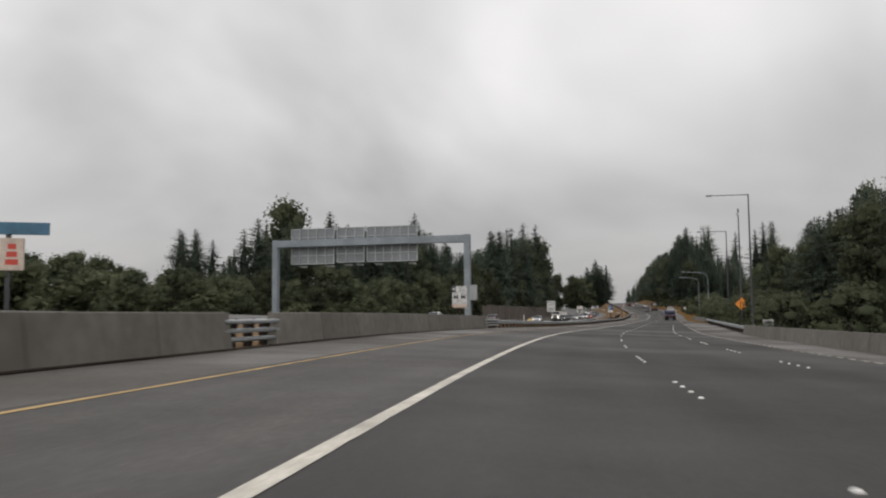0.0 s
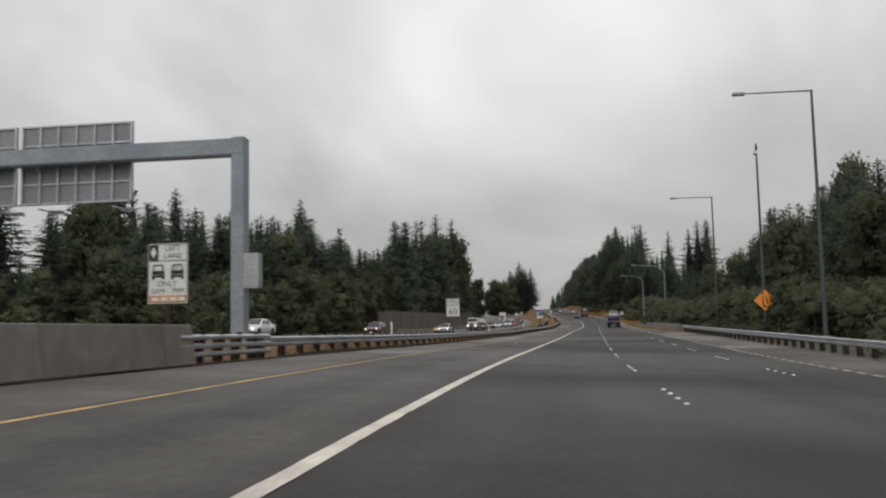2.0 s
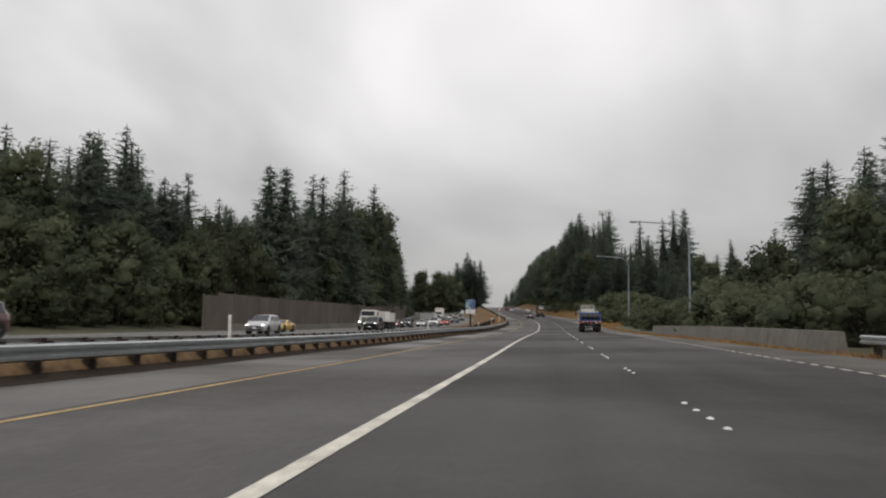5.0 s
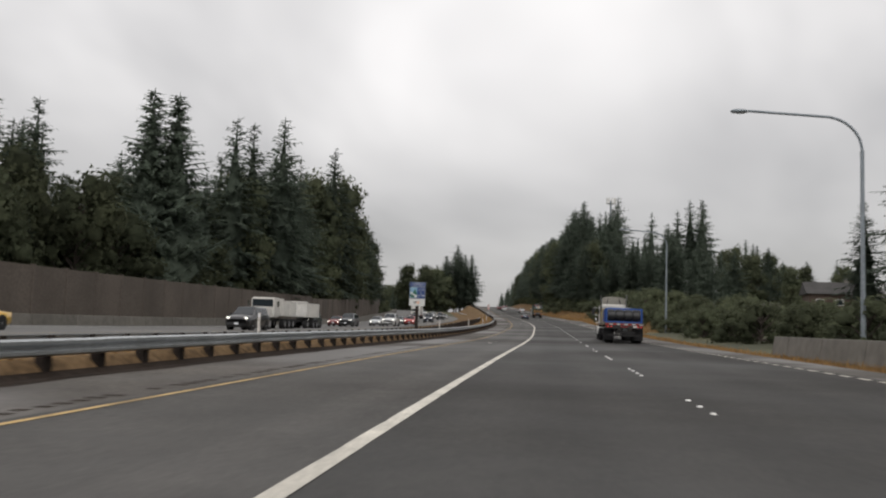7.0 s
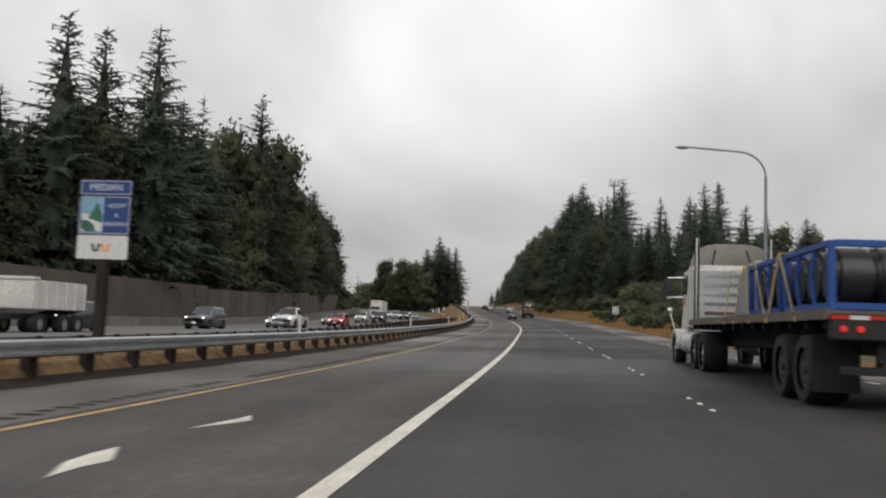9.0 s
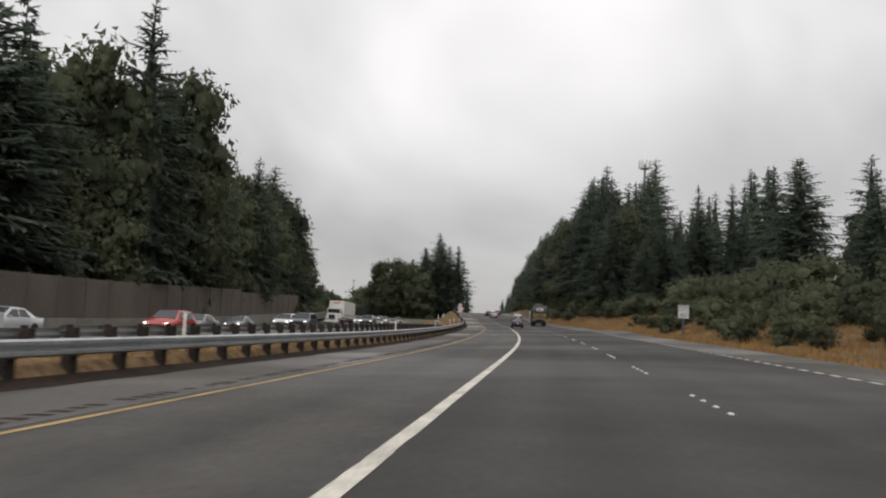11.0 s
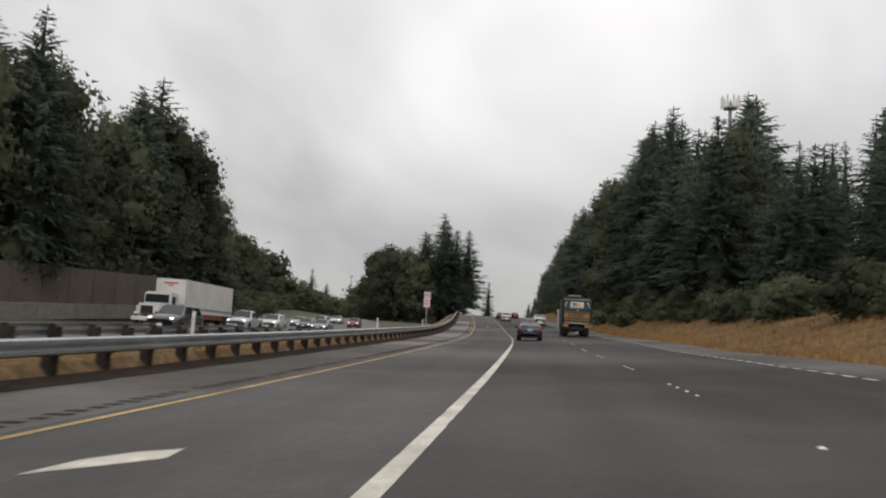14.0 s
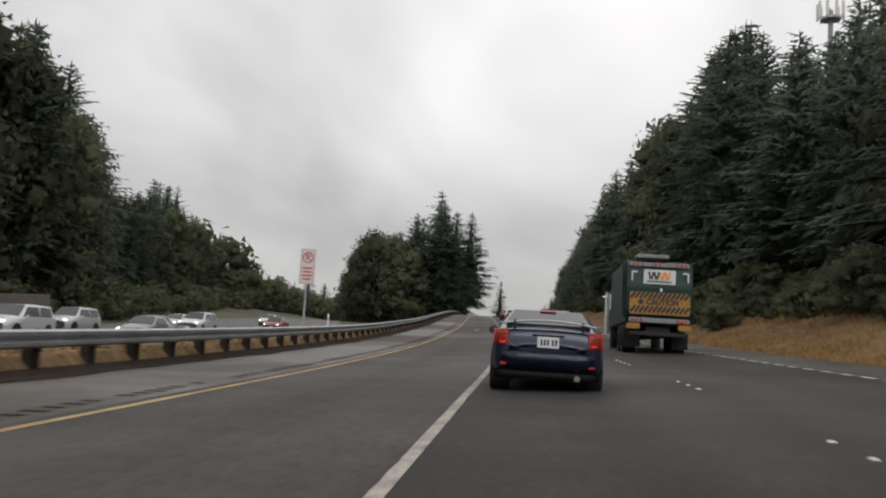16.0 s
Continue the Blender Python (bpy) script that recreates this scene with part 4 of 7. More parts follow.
def fir_meshes(seed, height, spread, droop, start, dense, ragged, gap=0.34, taper=0.70, heart=0.46, whorl=0.0200):
    """Trunk and crown of a fir: a dense inner mass, then whorls of boughs that end in hanging sprays."""
    rng = random.Random(seed)
    bm = new_bm()
    cyl(bm, (0, 0, -1.5), (0, 0, height * 0.97), height * 0.011, 0.03, 7)
    verts, faces, norms = [], [], []

    def reach(f):
        return spread * (1 - f) ** taper * (0.62 + 0.38 * min(1, f * 5)) + 0.22

    def lobe(a, z):
        return 1 + 0.34 * noise.noise((math.cos(a) * 1.3 + seed, math.sin(a) * 1.3, z * 0.22)) + 0.20 * noise.noise((math.cos(a) * 3.0, math.sin(a) * 3.0 + seed, z * 0.6))

    if heart:
        rings, seg = 15, 9
        for j in range(rings):
            f = 0.02 + 0.92 * j / (rings - 1)
            z = height * (start + (1 - start) * f)
            for k in range(seg):
                a = 6.283 * k / seg
                r = reach(f) * heart * (1 - 0.95 * f ** 1.5) * lobe(a, z) * (0.80 if j % 2 else 1.08)
                o = Vector((math.cos(a), math.sin(a), 0.35)).normalized()
                verts.append(Vector((r * math.cos(a), r * math.sin(a), z - r * 0.10)))
                norms.append(o)
        for j in range(rings - 1):
            for k in range(seg):
                q, p = j * seg + k, j * seg + (k + 1) % seg
                faces.append((q, p, p + seg, q + seg))
    z = height * start
    while z < height * 0.985:
        f = (z - height * start) / (height * (1 - start))
        n = max(4, int(dense * (0.50 + 0.60 * (1 - f))))
        a0 = rng.uniform(0, 6.28)
        tier = rng.uniform(0.74, 1.20)
        for k in range(n):
            if rng.random() < ragged:
                continue
            a = a0 + 6.283 * (k + rng.uniform(-0.35, 0.35)) / n
            ln = reach(f) * tier * rng.uniform(0.55, 1.28) * lobe(a, z)
            zb = min(height * 0.99, z + height * 0.02 * rng.uniform(-1, 1))
            sag = droop * (1.25 - 1.7 * f) * rng.uniform(0.5, 1.4)
            out = Vector((math.cos(a), math.sin(a), 0))
            side = Vector((-out.y, out.x, 0))
            if ln > 1.6 and k == 0 and not heart:
                cyl(bm, (0, 0, zb + 0.1), Vector((0, 0, zb)) + out * ln + Vector((0, 0, -sag * ln * 0.6)), 0.05, 0.01, 3)
            root = Vector((0, 0, zb))
            up = (out * 0.7 + Vector((0, 0, 0.7))).normalized()

            def along(g):
                return root + out * (ln * g) + side * (bend * g * g) + Vector((0, 0, ln * (0.14 * g - sag * 0.75 * g * g)))

            bend = ln * rng.uniform(-0.15, 0.15)
            wide = 0.05 * ln + 0.05
            n0 = len(verts)
            for g, w in ((0.15, wide), (0.6, wide * 1.3)):
                verts += [along(g) - side * w, along(g) + side * w]
                norms += [up, up]
            verts.append(along(1.0))
            norms.append(up)
            faces += [(n0 + 1, n0, n0 + 2, n0 + 3), (n0 + 3, n0 + 2, n0 + 4)]
            twigs = max(3, int(ln / gap * 0.55))
            g0 = 0.34 if heart and f < 0.7 else 0.18
            for s in range(twigs):
                g = g0 + (0.98 - g0) * (s + rng.random()) / twigs
                sgn = 1 if s % 2 else -1
                p = along(g)
                size = (0.34 * ln * (1.12 - g) + 0.26) * rng.uniform(0.75, 1.25)
                d = (out * 0.75 + side * sgn * rng.uniform(0.25, 1.0) + Vector((0, 0, rng.uniform(-0.85, 0.0)))).normalized()
                cr = d.cross(Vector((rng.uniform(-0.5, 0.5), rng.uniform(-0.5, 0.5), 1.0))).normalized()
                spray(verts, faces, norms, p - d * size * 0.1, p + d * size, cr * (0.16 * size + 0.07), up)
        z += height * (whorl - whorl * 0.45 * f) * rng.uniform(0.75, 1.25)
    for k in range(5):
        spray(verts, faces, norms, Vector((0, 0, height * (0.95 + 0.009 * k))), Vector((0.1 - 0.03 * k, 0.05, height * (0.975 + 0.01 * k))), Vector((-0.12, 0.12 - 0.04 * k, 0)), Vector((0.6, -0.6, 0.5)))
    tm = bpy.data.meshes.new("trunk")
    bm.to_mesh(tm)
    bm.free()
    tm.materials.append(M_BARK)
    return tm, foliage_mesh("crown", verts, faces, norms, M_FIR)


def leafy_meshes(seed, height, spread, base, lumps, n_cards, size, tall=1.0, heart=0.57):
    """Trunk, limbs and a lumpy crown: each lump a dense inner mass under many small leaf clumps."""
    rng = random.Random(seed)
    bm = new_bm()
    cyl(bm, (0, 0, -1.5), (0, 0, height * 0.62), height * 0.014, 0.05, 7)
    verts, faces, norms = [], [], []
    lump = []
    ball = new_bm()
    bmesh.ops.create_icosphere(ball, subdivisions=1, radius=1.0)
    ball_v = [v.co.copy() for v in ball.verts]
    ball_f = [tuple(v.index for v in f.verts) for f in ball.faces]
    ball.free()
    mid = Vector((0, 0, height * (base + 0.25)))
    for k in range(lumps):
        f = rng.random()
        z = height * (base + (0.92 - base) * f)
        r = spread * math.sqrt(max(0.05, 1 - ((f - 0.38) / 0.68) ** 2)) * rng.uniform(0.2, 0.8)
        a = rng.uniform(0, 6.28)
        c = Vector((r * math.cos(a), r * math.sin(a), z))
        rad = spread * rng.uniform(0.20, 0.36)
        lump.append((c, rad))
        cyl(bm, (0, 0, max(0.5, z - r * 0.9 - 0.5)), c, 0.11, 0.02, 3)
        if heart:
            n0 = len(verts)
            for v in ball_v:
                q = v * rad * heart * (1 + 0.55 * noise.noise(v * 1.9 + c))
                verts.append(c + Vector((q.x, q.y, q.z * tall)))
                norms.append((v + (c - mid).normalized() * 0.7 + Vector((0, 0, 0.3))).normalized())
            faces += [tuple(i + n0 for i in q) for q in ball_f]
    for _ in range(n_cards):
        c, r = lump[rng.randrange(lumps)]
        d = Vector((rng.gauss(0, 1), rng.gauss(0, 1), rng.gauss(0, 1))).normalized()
        p = c + Vector((d.x, d.y, d.z * tall)) * r * rng.choice((0.85, 0.95, 1.0, 1.08, 1.18, 1.30))
        u = d.cross(Vector((rng.gauss(0, 1), rng.gauss(0, 1), rng.gauss(0, 1)))).normalized()
        u = (u + d * rng.uniform(-0.3, 0.9)).normalized()
        v = u.cross(d + Vector((0.01, 0.02, 0.03))).normalized()
        w = size * rng.uniform(0.5, 1.2)
        out = (d + (c - mid).normalized() * 0.7 + Vector((0, 0, 0.3))).normalized()
        spray(verts, faces, norms, p - u * w * 0.6, p + u * w, v * w * 0.75, out)
    tm = bpy.data.meshes.new("trunk")
    bm.to_mesh(tm)
    bm.free()
    tm.materials.append(M_BARK)
    return tm, foliage_mesh("crown", verts, faces, norms, M_LEAF)


FIRS = [fir_meshes(11, 30, 7.2, 0.30, 0.10, 10, 0.05), fir_meshes(12, 30, 6.8, 0.38, 0.12, 10, 0.09), fir_meshes(13, 30, 8.0, 0.26, 0.09, 11, 0.04),
        fir_meshes(14, 30, 6.8, 0.42, 0.14, 9, 0.14), fir_meshes(15, 30, 7.2, 0.4, 0.20, 9, 0.18)]
BARE = fir_meshes(21, 30, 4.6, 0.15, 0.22, 7, 0.3, 0.5, heart=0.0)
CEDAR = fir_meshes(31, 26, 5.0, -0.35, 0.10, 15, 0.02, 0.40, taper=0.62, heart=0.72, whorl=0.016)
LEAFY = [leafy_meshes(41, 12, 4.4, 0.08, 46, 2900, 0.31), leafy_meshes(42, 12, 5.0, 0.10, 50, 3000, 0.31), leafy_meshes(43, 18, 5.0, 0.08, 64, 3900, 0.37)]
BUSH = [leafy_meshes(51, 4.0, 2.6, 0.05, 22, 1050, 0.20, heart=0.6), leafy_meshes(52, 4.0, 3.0, 0.02, 24, 1100, 0.20, heart=0.6)]
FAR_BUSH = leafy_meshes(53, 4.0, 2.8, 0.03, 18, 520, 0.28, heart=0.6)
trng = random.Random(5)


def ground_z(x, y):
    lat = (x - float(np.interp(y, YS, CX))) - float(np.interp(y, YS, CO))
    return road_point(y, lat, relief(y, lat)).z


def tree(kind, meshes, nominal, x, y, top=None, height=None, wide=1.0, label="", category="tree"):
    z0 = ground_z(x, y)
    s = height if height else max(3.0, top - z0)
    k = s / nominal
    e = thing(kind, label, category, Matrix.Translation((x, y, z0 - 0.1)) @ Matrix.Rotation(trng.uniform(0, 6.28), 4, "Z") @ Matrix.Diagonal((k * wide, k * wide, k, 1)))
    meshpart("trunk", meshes[0], e)
    meshpart("crown", meshes[1], e)
    return e


def fir(x, y, top=None, height=None, wide=1.0, v=None):
    return tree("fir_tree", FIRS[trng.randrange(5) if v is None else v], 30, x, y, top, height, wide, "tall dark green fir with drooping boughs at the roadside wood")


def leafy(x, y, top=None, height=None, wide=1.0, v=None):
    v = trng.randrange(3) if v is None else v
    return tree("leafy_tree", LEAFY[v], (12, 12, 18)[v], x, y, top, height, wide, "dense dark green broadleaf tree at the edge of the wood")


def bush(x, y, height, wide=1.0):
    return tree("bush", BUSH[trng.randrange(2)], 4.0, x, y, None, height, wide, "dark green undergrowth bush beside the road", "bush")


FAR_FIR = fir_meshes(61, 30, 7.6, 0.3, 0.03, 6, 0.05, 0.75, heart=0.68, whorl=0.026)
far_list = []


def far_fir(x, y, height, wide):
    z0 = ground_z(x, y)
    k = height / 30
    far_list.append(Matrix.Translation((x, y, z0 - 0.3)) @ Matrix.Rotation(trng.uniform(0, 6.28), 4, "Z") @ Matrix.Diagonal((k * wide, k * wide, k, 1)))


shrub_list = []


def far_shrub(x, y, height, wide):
    k = height / 4.0
    shrub_list.append(Matrix.Translation((x, y, ground_z(x, y) - 0.2)) @ Matrix.Rotation(trng.uniform(0, 6.28), 4, "Z") @ Matrix.Diagonal((k * wide, k * wide, k, 1)))


# single trees that stand out against the sky
for x, y, top, wide, v in ((-43.4, 305.6, 36.0, 0.88, 0), (-44.6, 350.7, 40.3, 0.9, 3), (-47, 291.7, 32.6, 0.95, 4), (-46.6, 299, 33.3, 0.95, 1), (-62, 262, 27.6, 1.0, 1), (-70, 254, 34.3, 0.95, 0), (-62.4, 193.6, 22.9, 1.0, 2), (-77, 199, 28.5, 1.0, 0),
                           (-45.6, 396, 30.6, 0.8, 2), (-57, 441, 38.0, 1.1, 0), (-53, 447, 32, 1.1, 1), (-33, 574, 40.2, 1.1, 0), (-26.5, 582, 36.5, 1.0, 2)):
    fir(x, y, top, None, wide, v)
for x, y, top, wide, v in ((24.4, 536, 56.2, 0.95, 0), (21.6, 492.5, 50.8, 0.9, 0), (33.5, 483, 51.0, 0.95, 0), (50.3, 512, 49.8, 0.85, 3), (68.7, 505, 54.4, 0.9, 4), (65.5, 512, 55, 0.9, 4), (71.4, 516, 55.6, 0.85, 3),
                           (104, 564, 43.5, 0.9, 4), (134, 694, 60.0, 0.8, 4), (-42, 852, 40, 0.9, 1), (-162.6, 876, 44.3, 0.9, 1), (-151, 872, 35, 1.0, 2), (-180, 868, 37, 1.0, 0), (-190, 872, 35, 1.0, 2), (56, 239, 33, 0.95, 2), (62, 520, 52, 0.9, 3)):
    fir(x, y, top, None, wide, v)
tree("thin_fir_tree", BARE, 30, -46.5, 328.8, 34.0, None, 1.0, "thin sparse fir with bare grey upper boughs")
for dx in (0.0, 3.2):
    tree("cedar_tree", CEDAR, 26, -47.4 + dx * 0.75, 262.6 + dx * 0.6, 28.8, None, 1.0, "tall dense columnar evergreen behind the sound wall")
leafy(-65, 631, 34.4, None, 1.0, 2)
leafy(-77, 174, 28.5, None, 1.05, 2)
leafy(-45.5, 366, 37.0, None, 0.75, 2)
for x, y, top, v in ((-50, 368, 36.8, 0), (-54, 377, 37, 2), (-47.5, 360, 34.2, 1), (-50, 386, 31, 0)):
    fir(x, y, top, None, 1.0, v)
for x, y, top in ((-47, 246, 16), (-50, 238, 17), (-46.5, 230, 14)):
    tree("leafy_tree", LEAFY[0], 12, x, y, top, None, 0.9, "broadleaf tree with rusty brown leaves above the sound wall")
tree("leafy_tree", LEAFY[2], 18, 53, 225, 34.5, None, 0.62, "tall open broadleaf tree above the dark wood")

# the woods, row by row: heights of the trees along the road
def wood_row(lat, y0, step, kinds, heights, shift=0.0):
    for k, h in enumerate(heights):
        y = y0 + step * k
        p = road_point(y, lat + 2.2 * math.sin(2.4 * k) + shift * far_shift(y))
        c = kinds[k % len(kinds)]
        if not h:
            continue
        if lat < -39 and y > 440:
            h += sink(y)
        if c == "w":
            far_fir(p.x, p.y, h, trng.uniform(1.0, 1.2))
        elif c == "s":
            far_shrub(p.x, p.y, h, 1.2)
        elif c == "l":
            leafy(p.x, p.y, None, h * 0.93, trng.uniform(0.85, 1.0) if h > 14 else 1.1, 2 if h > 12 else None)
        else:
            fir(p.x, p.y, None, h, trng.uniform(1.0, 1.22), "abcde".index(c))


# behind the sound wall
wood_row(-55, 100, 8, "acbdalbc", [11, 7.8, 8.9, 7.8, 13.3, 16.8, 16.8, 17.5, 16.1, 17.9, 18.9, 17.5, 20.3, 20.8, 22.7, 23.7, 19, 21.1, 21.4, 15.4, 16, 19.7, 21.4, 21.1, 17.8, 19.3, 27.9, 24.6, 29.4, 25.6, 24.8, 28, 30.8, 27.6, 33.6, 34, 33.5, 28.5, 30, 30.5, 29.2, 29.6, 26.1, 28.3, 30.5, 29.8, 32.2, 29.8])
wood_row(-63, 116, 8, "wcwaw", [12.9, 9.5, 11.2, 14, 16.9, 19.3, 18.4, 19.4, 20.1, 19.7, 19.7, 20.3, 22.9, 22.7, 26.1, 26.4, 20.6, 21, 22.2, 16.7, 17.3, 22.1, 21.4, 22.4, 23.4, 22.5, 22.1, 28.7, 26.7, 32, 29.9, 31.8, 30.3, 28.4, 31.7, 28, 33.4, 28.5, 29.2, 30.7, 29.9, 29.2, 29.2, 30.4, 30.2, 34.8])
wood_row(-74, 160, 9, "w", [15.9, 21.1, 22.4, 20.4, 24.8, 22, 23.6, 23.8, 24.1, 25.4, 26.8, 30.1, 30.4, 24.4, 18.8, 19.4, 26.1, 24.7, 25.3, 23.9, 24.2, 22.7, 26.4, 26.2, 27.9, 27.5, 28.5, 30, 29.7, 32.3, 33.5, 31.9, 35.1, 32.7, 29.7, 31])
wood_row(-92, 196, 12, "w", [22.4, 25.9, 23.9, 24.6, 26.6, 27.3, 26.1, 27.9, 29.2, 29.9, 30, 23.9, 26.1, 28.2, 29.7, 30.4, 28.6, 27.6])
wood_row(-50, 276, 6.5, "callblcl", [20.8, 21.2, 20.8, 25.7, 24.1, 24.9, 29.8, 28.5, 31.1, 29.3, 30.8, 34.5, 32.7, 31.4, 32.3, 34.8, 31.2, 30, 29.3, 25, 25.4, 28.4, 21.8, 23.2, 28.4, 30.9, 32.1, 28.6, 29.5, 24, 19.8])
# broadleaf edge of the same wood
EDGE = knots((92, 6), (130, 9), (180, 11), (230, 12), (250, 11), (300, 14), (325, 18), (355, 22), (400, 24), (430, 22), (450, 18), (470, 13))
for y in np.arange(94, 470, 9.0):
    yy = y + trng.uniform(-2, 2)
    p = road_point(yy, (-45.6 if 335 < yy < 425 else -47.0) - trng.uniform(0, 2.0))
    leafy(p.x, yy, None, EDGE(yy) * trng.uniform(0.72, 1.08), 0.95 if EDGE(yy) > 14 else 1.15, 2 if EDGE(yy) > 14 else None)
for y in np.arange(22, 205, 9.0):
    p = road_point(y, -44 - trng.uniform(0, 4))
    leafy(p.x, y, None, trng.uniform(3.8, 5.6), 1.5)
# the lower ground near the slip road
for y in np.arange(60, 200, 10.0):
    leafy(-82 - trng.uniform(0, 25) - max(0, 90 - y) * 0.35, y + trng.uniform(-3, 3), None, trng.uniform(6.5, 8.5), 1.4)
for x, y, top in ((-62, 104, 13.9), (-62, 108.5, 14.0), (-62, 113, 13.2), (-62, 123, 15.8), (-62, 128, 18.2)):
    fir(x, y, top, None, 1.1, trng.choice((0, 2)))
for y in np.arange(24, 150, 6.0):
    for lat in (-45, -53, -64):
        p = road_point(y + trng.uniform(-2, 2), lat + trng.uniform(-3, 3))
        far_shrub(p.x, p.y, trng.uniform(2.6, 4.6), 1.5)
# past the end of the wall
wood_row(-56, 484, 8, "lclalcla", [20.9, 18.2, 20, 17, 18.1, 18.7, 17.6, 18, 16.1, 14], 0.6)
wood_row(-66, 476, 9, "acbl", [31.8, 29.1, 31, 29.6, 29.2, 27.9, 17.2, 17.4, 22.8, 22.5, 23.4, 18.1, 19, 18, 14.8, 15.6, 13.6, 13, 12.3], 0.6)
wood_row(-82, 470, 11, "w", [30.4, 31.1, 30.5, 30.7, 30.4, 30.4, 30.4, 30, 29.8, 19.9, 21.8, 27.3, 28.6, 29.7, 22.6, 24.1], 0.6)
for y in np.arange(600, 760, 9.0):
    for lat in (-42, -50):
        p = road_point(y + trng.uniform(-2, 2), lat + trng.uniform(-1.5, 1.5) + far_shift(y))
        far_shrub(p.x, p.y, trng.uniform(3.5, 6.0), 1.7)
for y in np.arange(428, 600, 5.5):
    for lat in (-40.5, -45.5, -52):
        p = road_point(y + trng.uniform(-2, 2), lat + trng.uniform(-1.5, 1.5) + far_shift(y))
        far_shrub(p.x, p.y, trng.uniform(2.2, 4.4), 1.4)
wood_row(-60, 580, 9, "s", [6.3, 3.7, 4.1, 3.7, 4, 4.2, 3.7, 4.4, 4, 4.1, 4.5, 8.5, 7.5, 11.8, 13, 13, 12, 13, 12, 13])
wood_row(-72, 570, 10, "sa", [15, 12.6, 13.2, 7.4, 6.7, 7.3, 7.1, 6.7, 5.6, 5.8, 6.1, 5.7, 6.3, 6.2, 6, 6.8, 6.5, 6.9, 7.3])
# the group of trees beside the road past the crest
for x, y, top, v in ((-38, 570, 34, 0), (-29.5, 577, 36, 2), (-43, 575, 30, 1), (-35, 585, 38, 0), (-31, 566, 36, 2), (-40, 590, 36, 1), (-30, 562, 33, 0), (-36, 560, 31, 2)):
    fir(x, y, top, None, 1.15, v)
for x, y, top in ((-48, 572, 30), (-46, 560, 27), (-41, 561, 28), (-51, 568, 24), (-36, 556, 24), (-44, 566, 28)):
    leafy(x, y, top, None, 1.0, 2)
wood_row(-30, 650, 22, "w", [25, 27, 26.6, 27, 25, 27, 26, 27, 26, 27, 27, 26, 27, 27])
wood_row(-52, 650, 22, "w", [10.6, 18.5, 18.1, 24.5, 24.8, 25, 24, 26, 25, 26, 24, 26, 25, 26])
wood_row(-80, 650, 22, "w", [4.2, 9, 10.2, 6.8, 7.5, 8, 8.9, 9, 20.1, 24, 25, 25, 25.8, 26])

# along the outer side
wood_row(27, 92, 8, "lcal", [14.4, 15.3, 13.4, 15.1, 13, 11.9, 16.2, 14, 11.9, 12.2, 12.2, 14.9, 12.5, 11.9, 13.3, 10.7, 0, 0, 0, 0])
wood_row(36, 100, 8, "acbd", [22, 21, 16.7, 21, 19.3, 19.3, 20.7, 18.2, 19.4, 19.6, 16.9, 19.9, 16.8, 16.3, 20.2, 16.5, 15.3, 0, 0, 0])
wood_row(47, 150, 9, "caab", [25, 26, 22.7, 27.4, 23.8, 25.1, 26.2, 23.8, 25.1, 22.1, 23.8, 24.7, 25.2, 25.6, 26.6, 16.6])
wood_row(62, 215, 10, "w", [30, 31, 28.9, 27.7, 31.2, 31.2, 31.6, 24.7, 25.2])
wood_row(34, 292, 9, "eadc", [0, 0, 9.1, 12, 13, 12.8, 16.1, 17.9, 19.1, 20.2, 16.7, 16.3])
wood_row(50, 332, 9, "la", [9.3, 9.5, 12.8, 14.2, 16.2, 14.6, 16.4, 16.1])
wood_row(68, 350, 9, "la", [9.5, 9.9, 10.4, 11.1, 11.5, 15.8, 16.4])
wood_row(22, 396, 8, "acblacd", [12.1, 12.9, 20, 22.4, 18.3, 19.3, 22.8, 25.9, 29.1, 28.9, 25.5, 27.5, 26.1, 26.2, 27.2, 23.6, 26.6, 25.2, 21.2, 26.6, 19.3, 23.2, 24.7, 18.9, 25.4, 21.5, 21, 25.7, 19.1, 24.9, 24.6, 20.1, 26.3])
wood_row(30, 392, 8, "cabeac", [17.1, 18.4, 16.3, 17.8, 19, 27.1, 29.3, 24.1, 25.8, 29.8, 34, 35.1, 36.7, 36.4, 36.8, 28.8, 33.6, 29.4, 28.6, 30.2, 28.4, 29.4, 30, 28.7, 30.7, 29.8, 29.9, 31.6, 30, 32.1, 32.4, 30.7, 33.9, 31.2])
wood_row(41, 400, 9, "w", [23.8, 23, 22.2, 24.2, 22.4, 20.8, 23.7, 34.2, 36.1, 35.9, 35.3, 36.8, 35.6, 36.9, 37, 38, 38.4, 39, 38.2, 39, 38.1, 38, 38.7, 34.5, 38.2, 36.1, 36.4, 37.6, 37.1])
wood_row(24, 660, 22, "w", [23, 24, 23.5, 24, 23, 24, 24, 21.3, 24, 24, 21.2, 24, 24, 23])
wood_row(40, 660, 22, "w", [32, 33, 34, 33, 34, 34, 33, 34, 34, 33, 34, 34, 33, 34])
for y in np.arange(374, 640, 8.5):
    for k in range(2):
        yy = y + 4 * k + trng.uniform(-2, 2)
        p = road_point(yy, 17.5 + trng.uniform(0, 3))
        (bush if yy < 450 else far_shrub)(p.x, yy, trng.uniform(1.8, 3.4), 1.3)
for y in np.arange(270, 372, 5.5):
    yy = y + trng.uniform(-1.5, 1.5)
    for lat in ((14.9, 18.5, 24) if yy < 345 else (18.5, 24)):
        p = road_point(yy, lat + trng.uniform(-1.2, 2.0))
        bush(p.x, yy, trng.uniform(1.5, 2.5) if lat < 20 else trng.uniform(2.6, 4.6), 1.2)
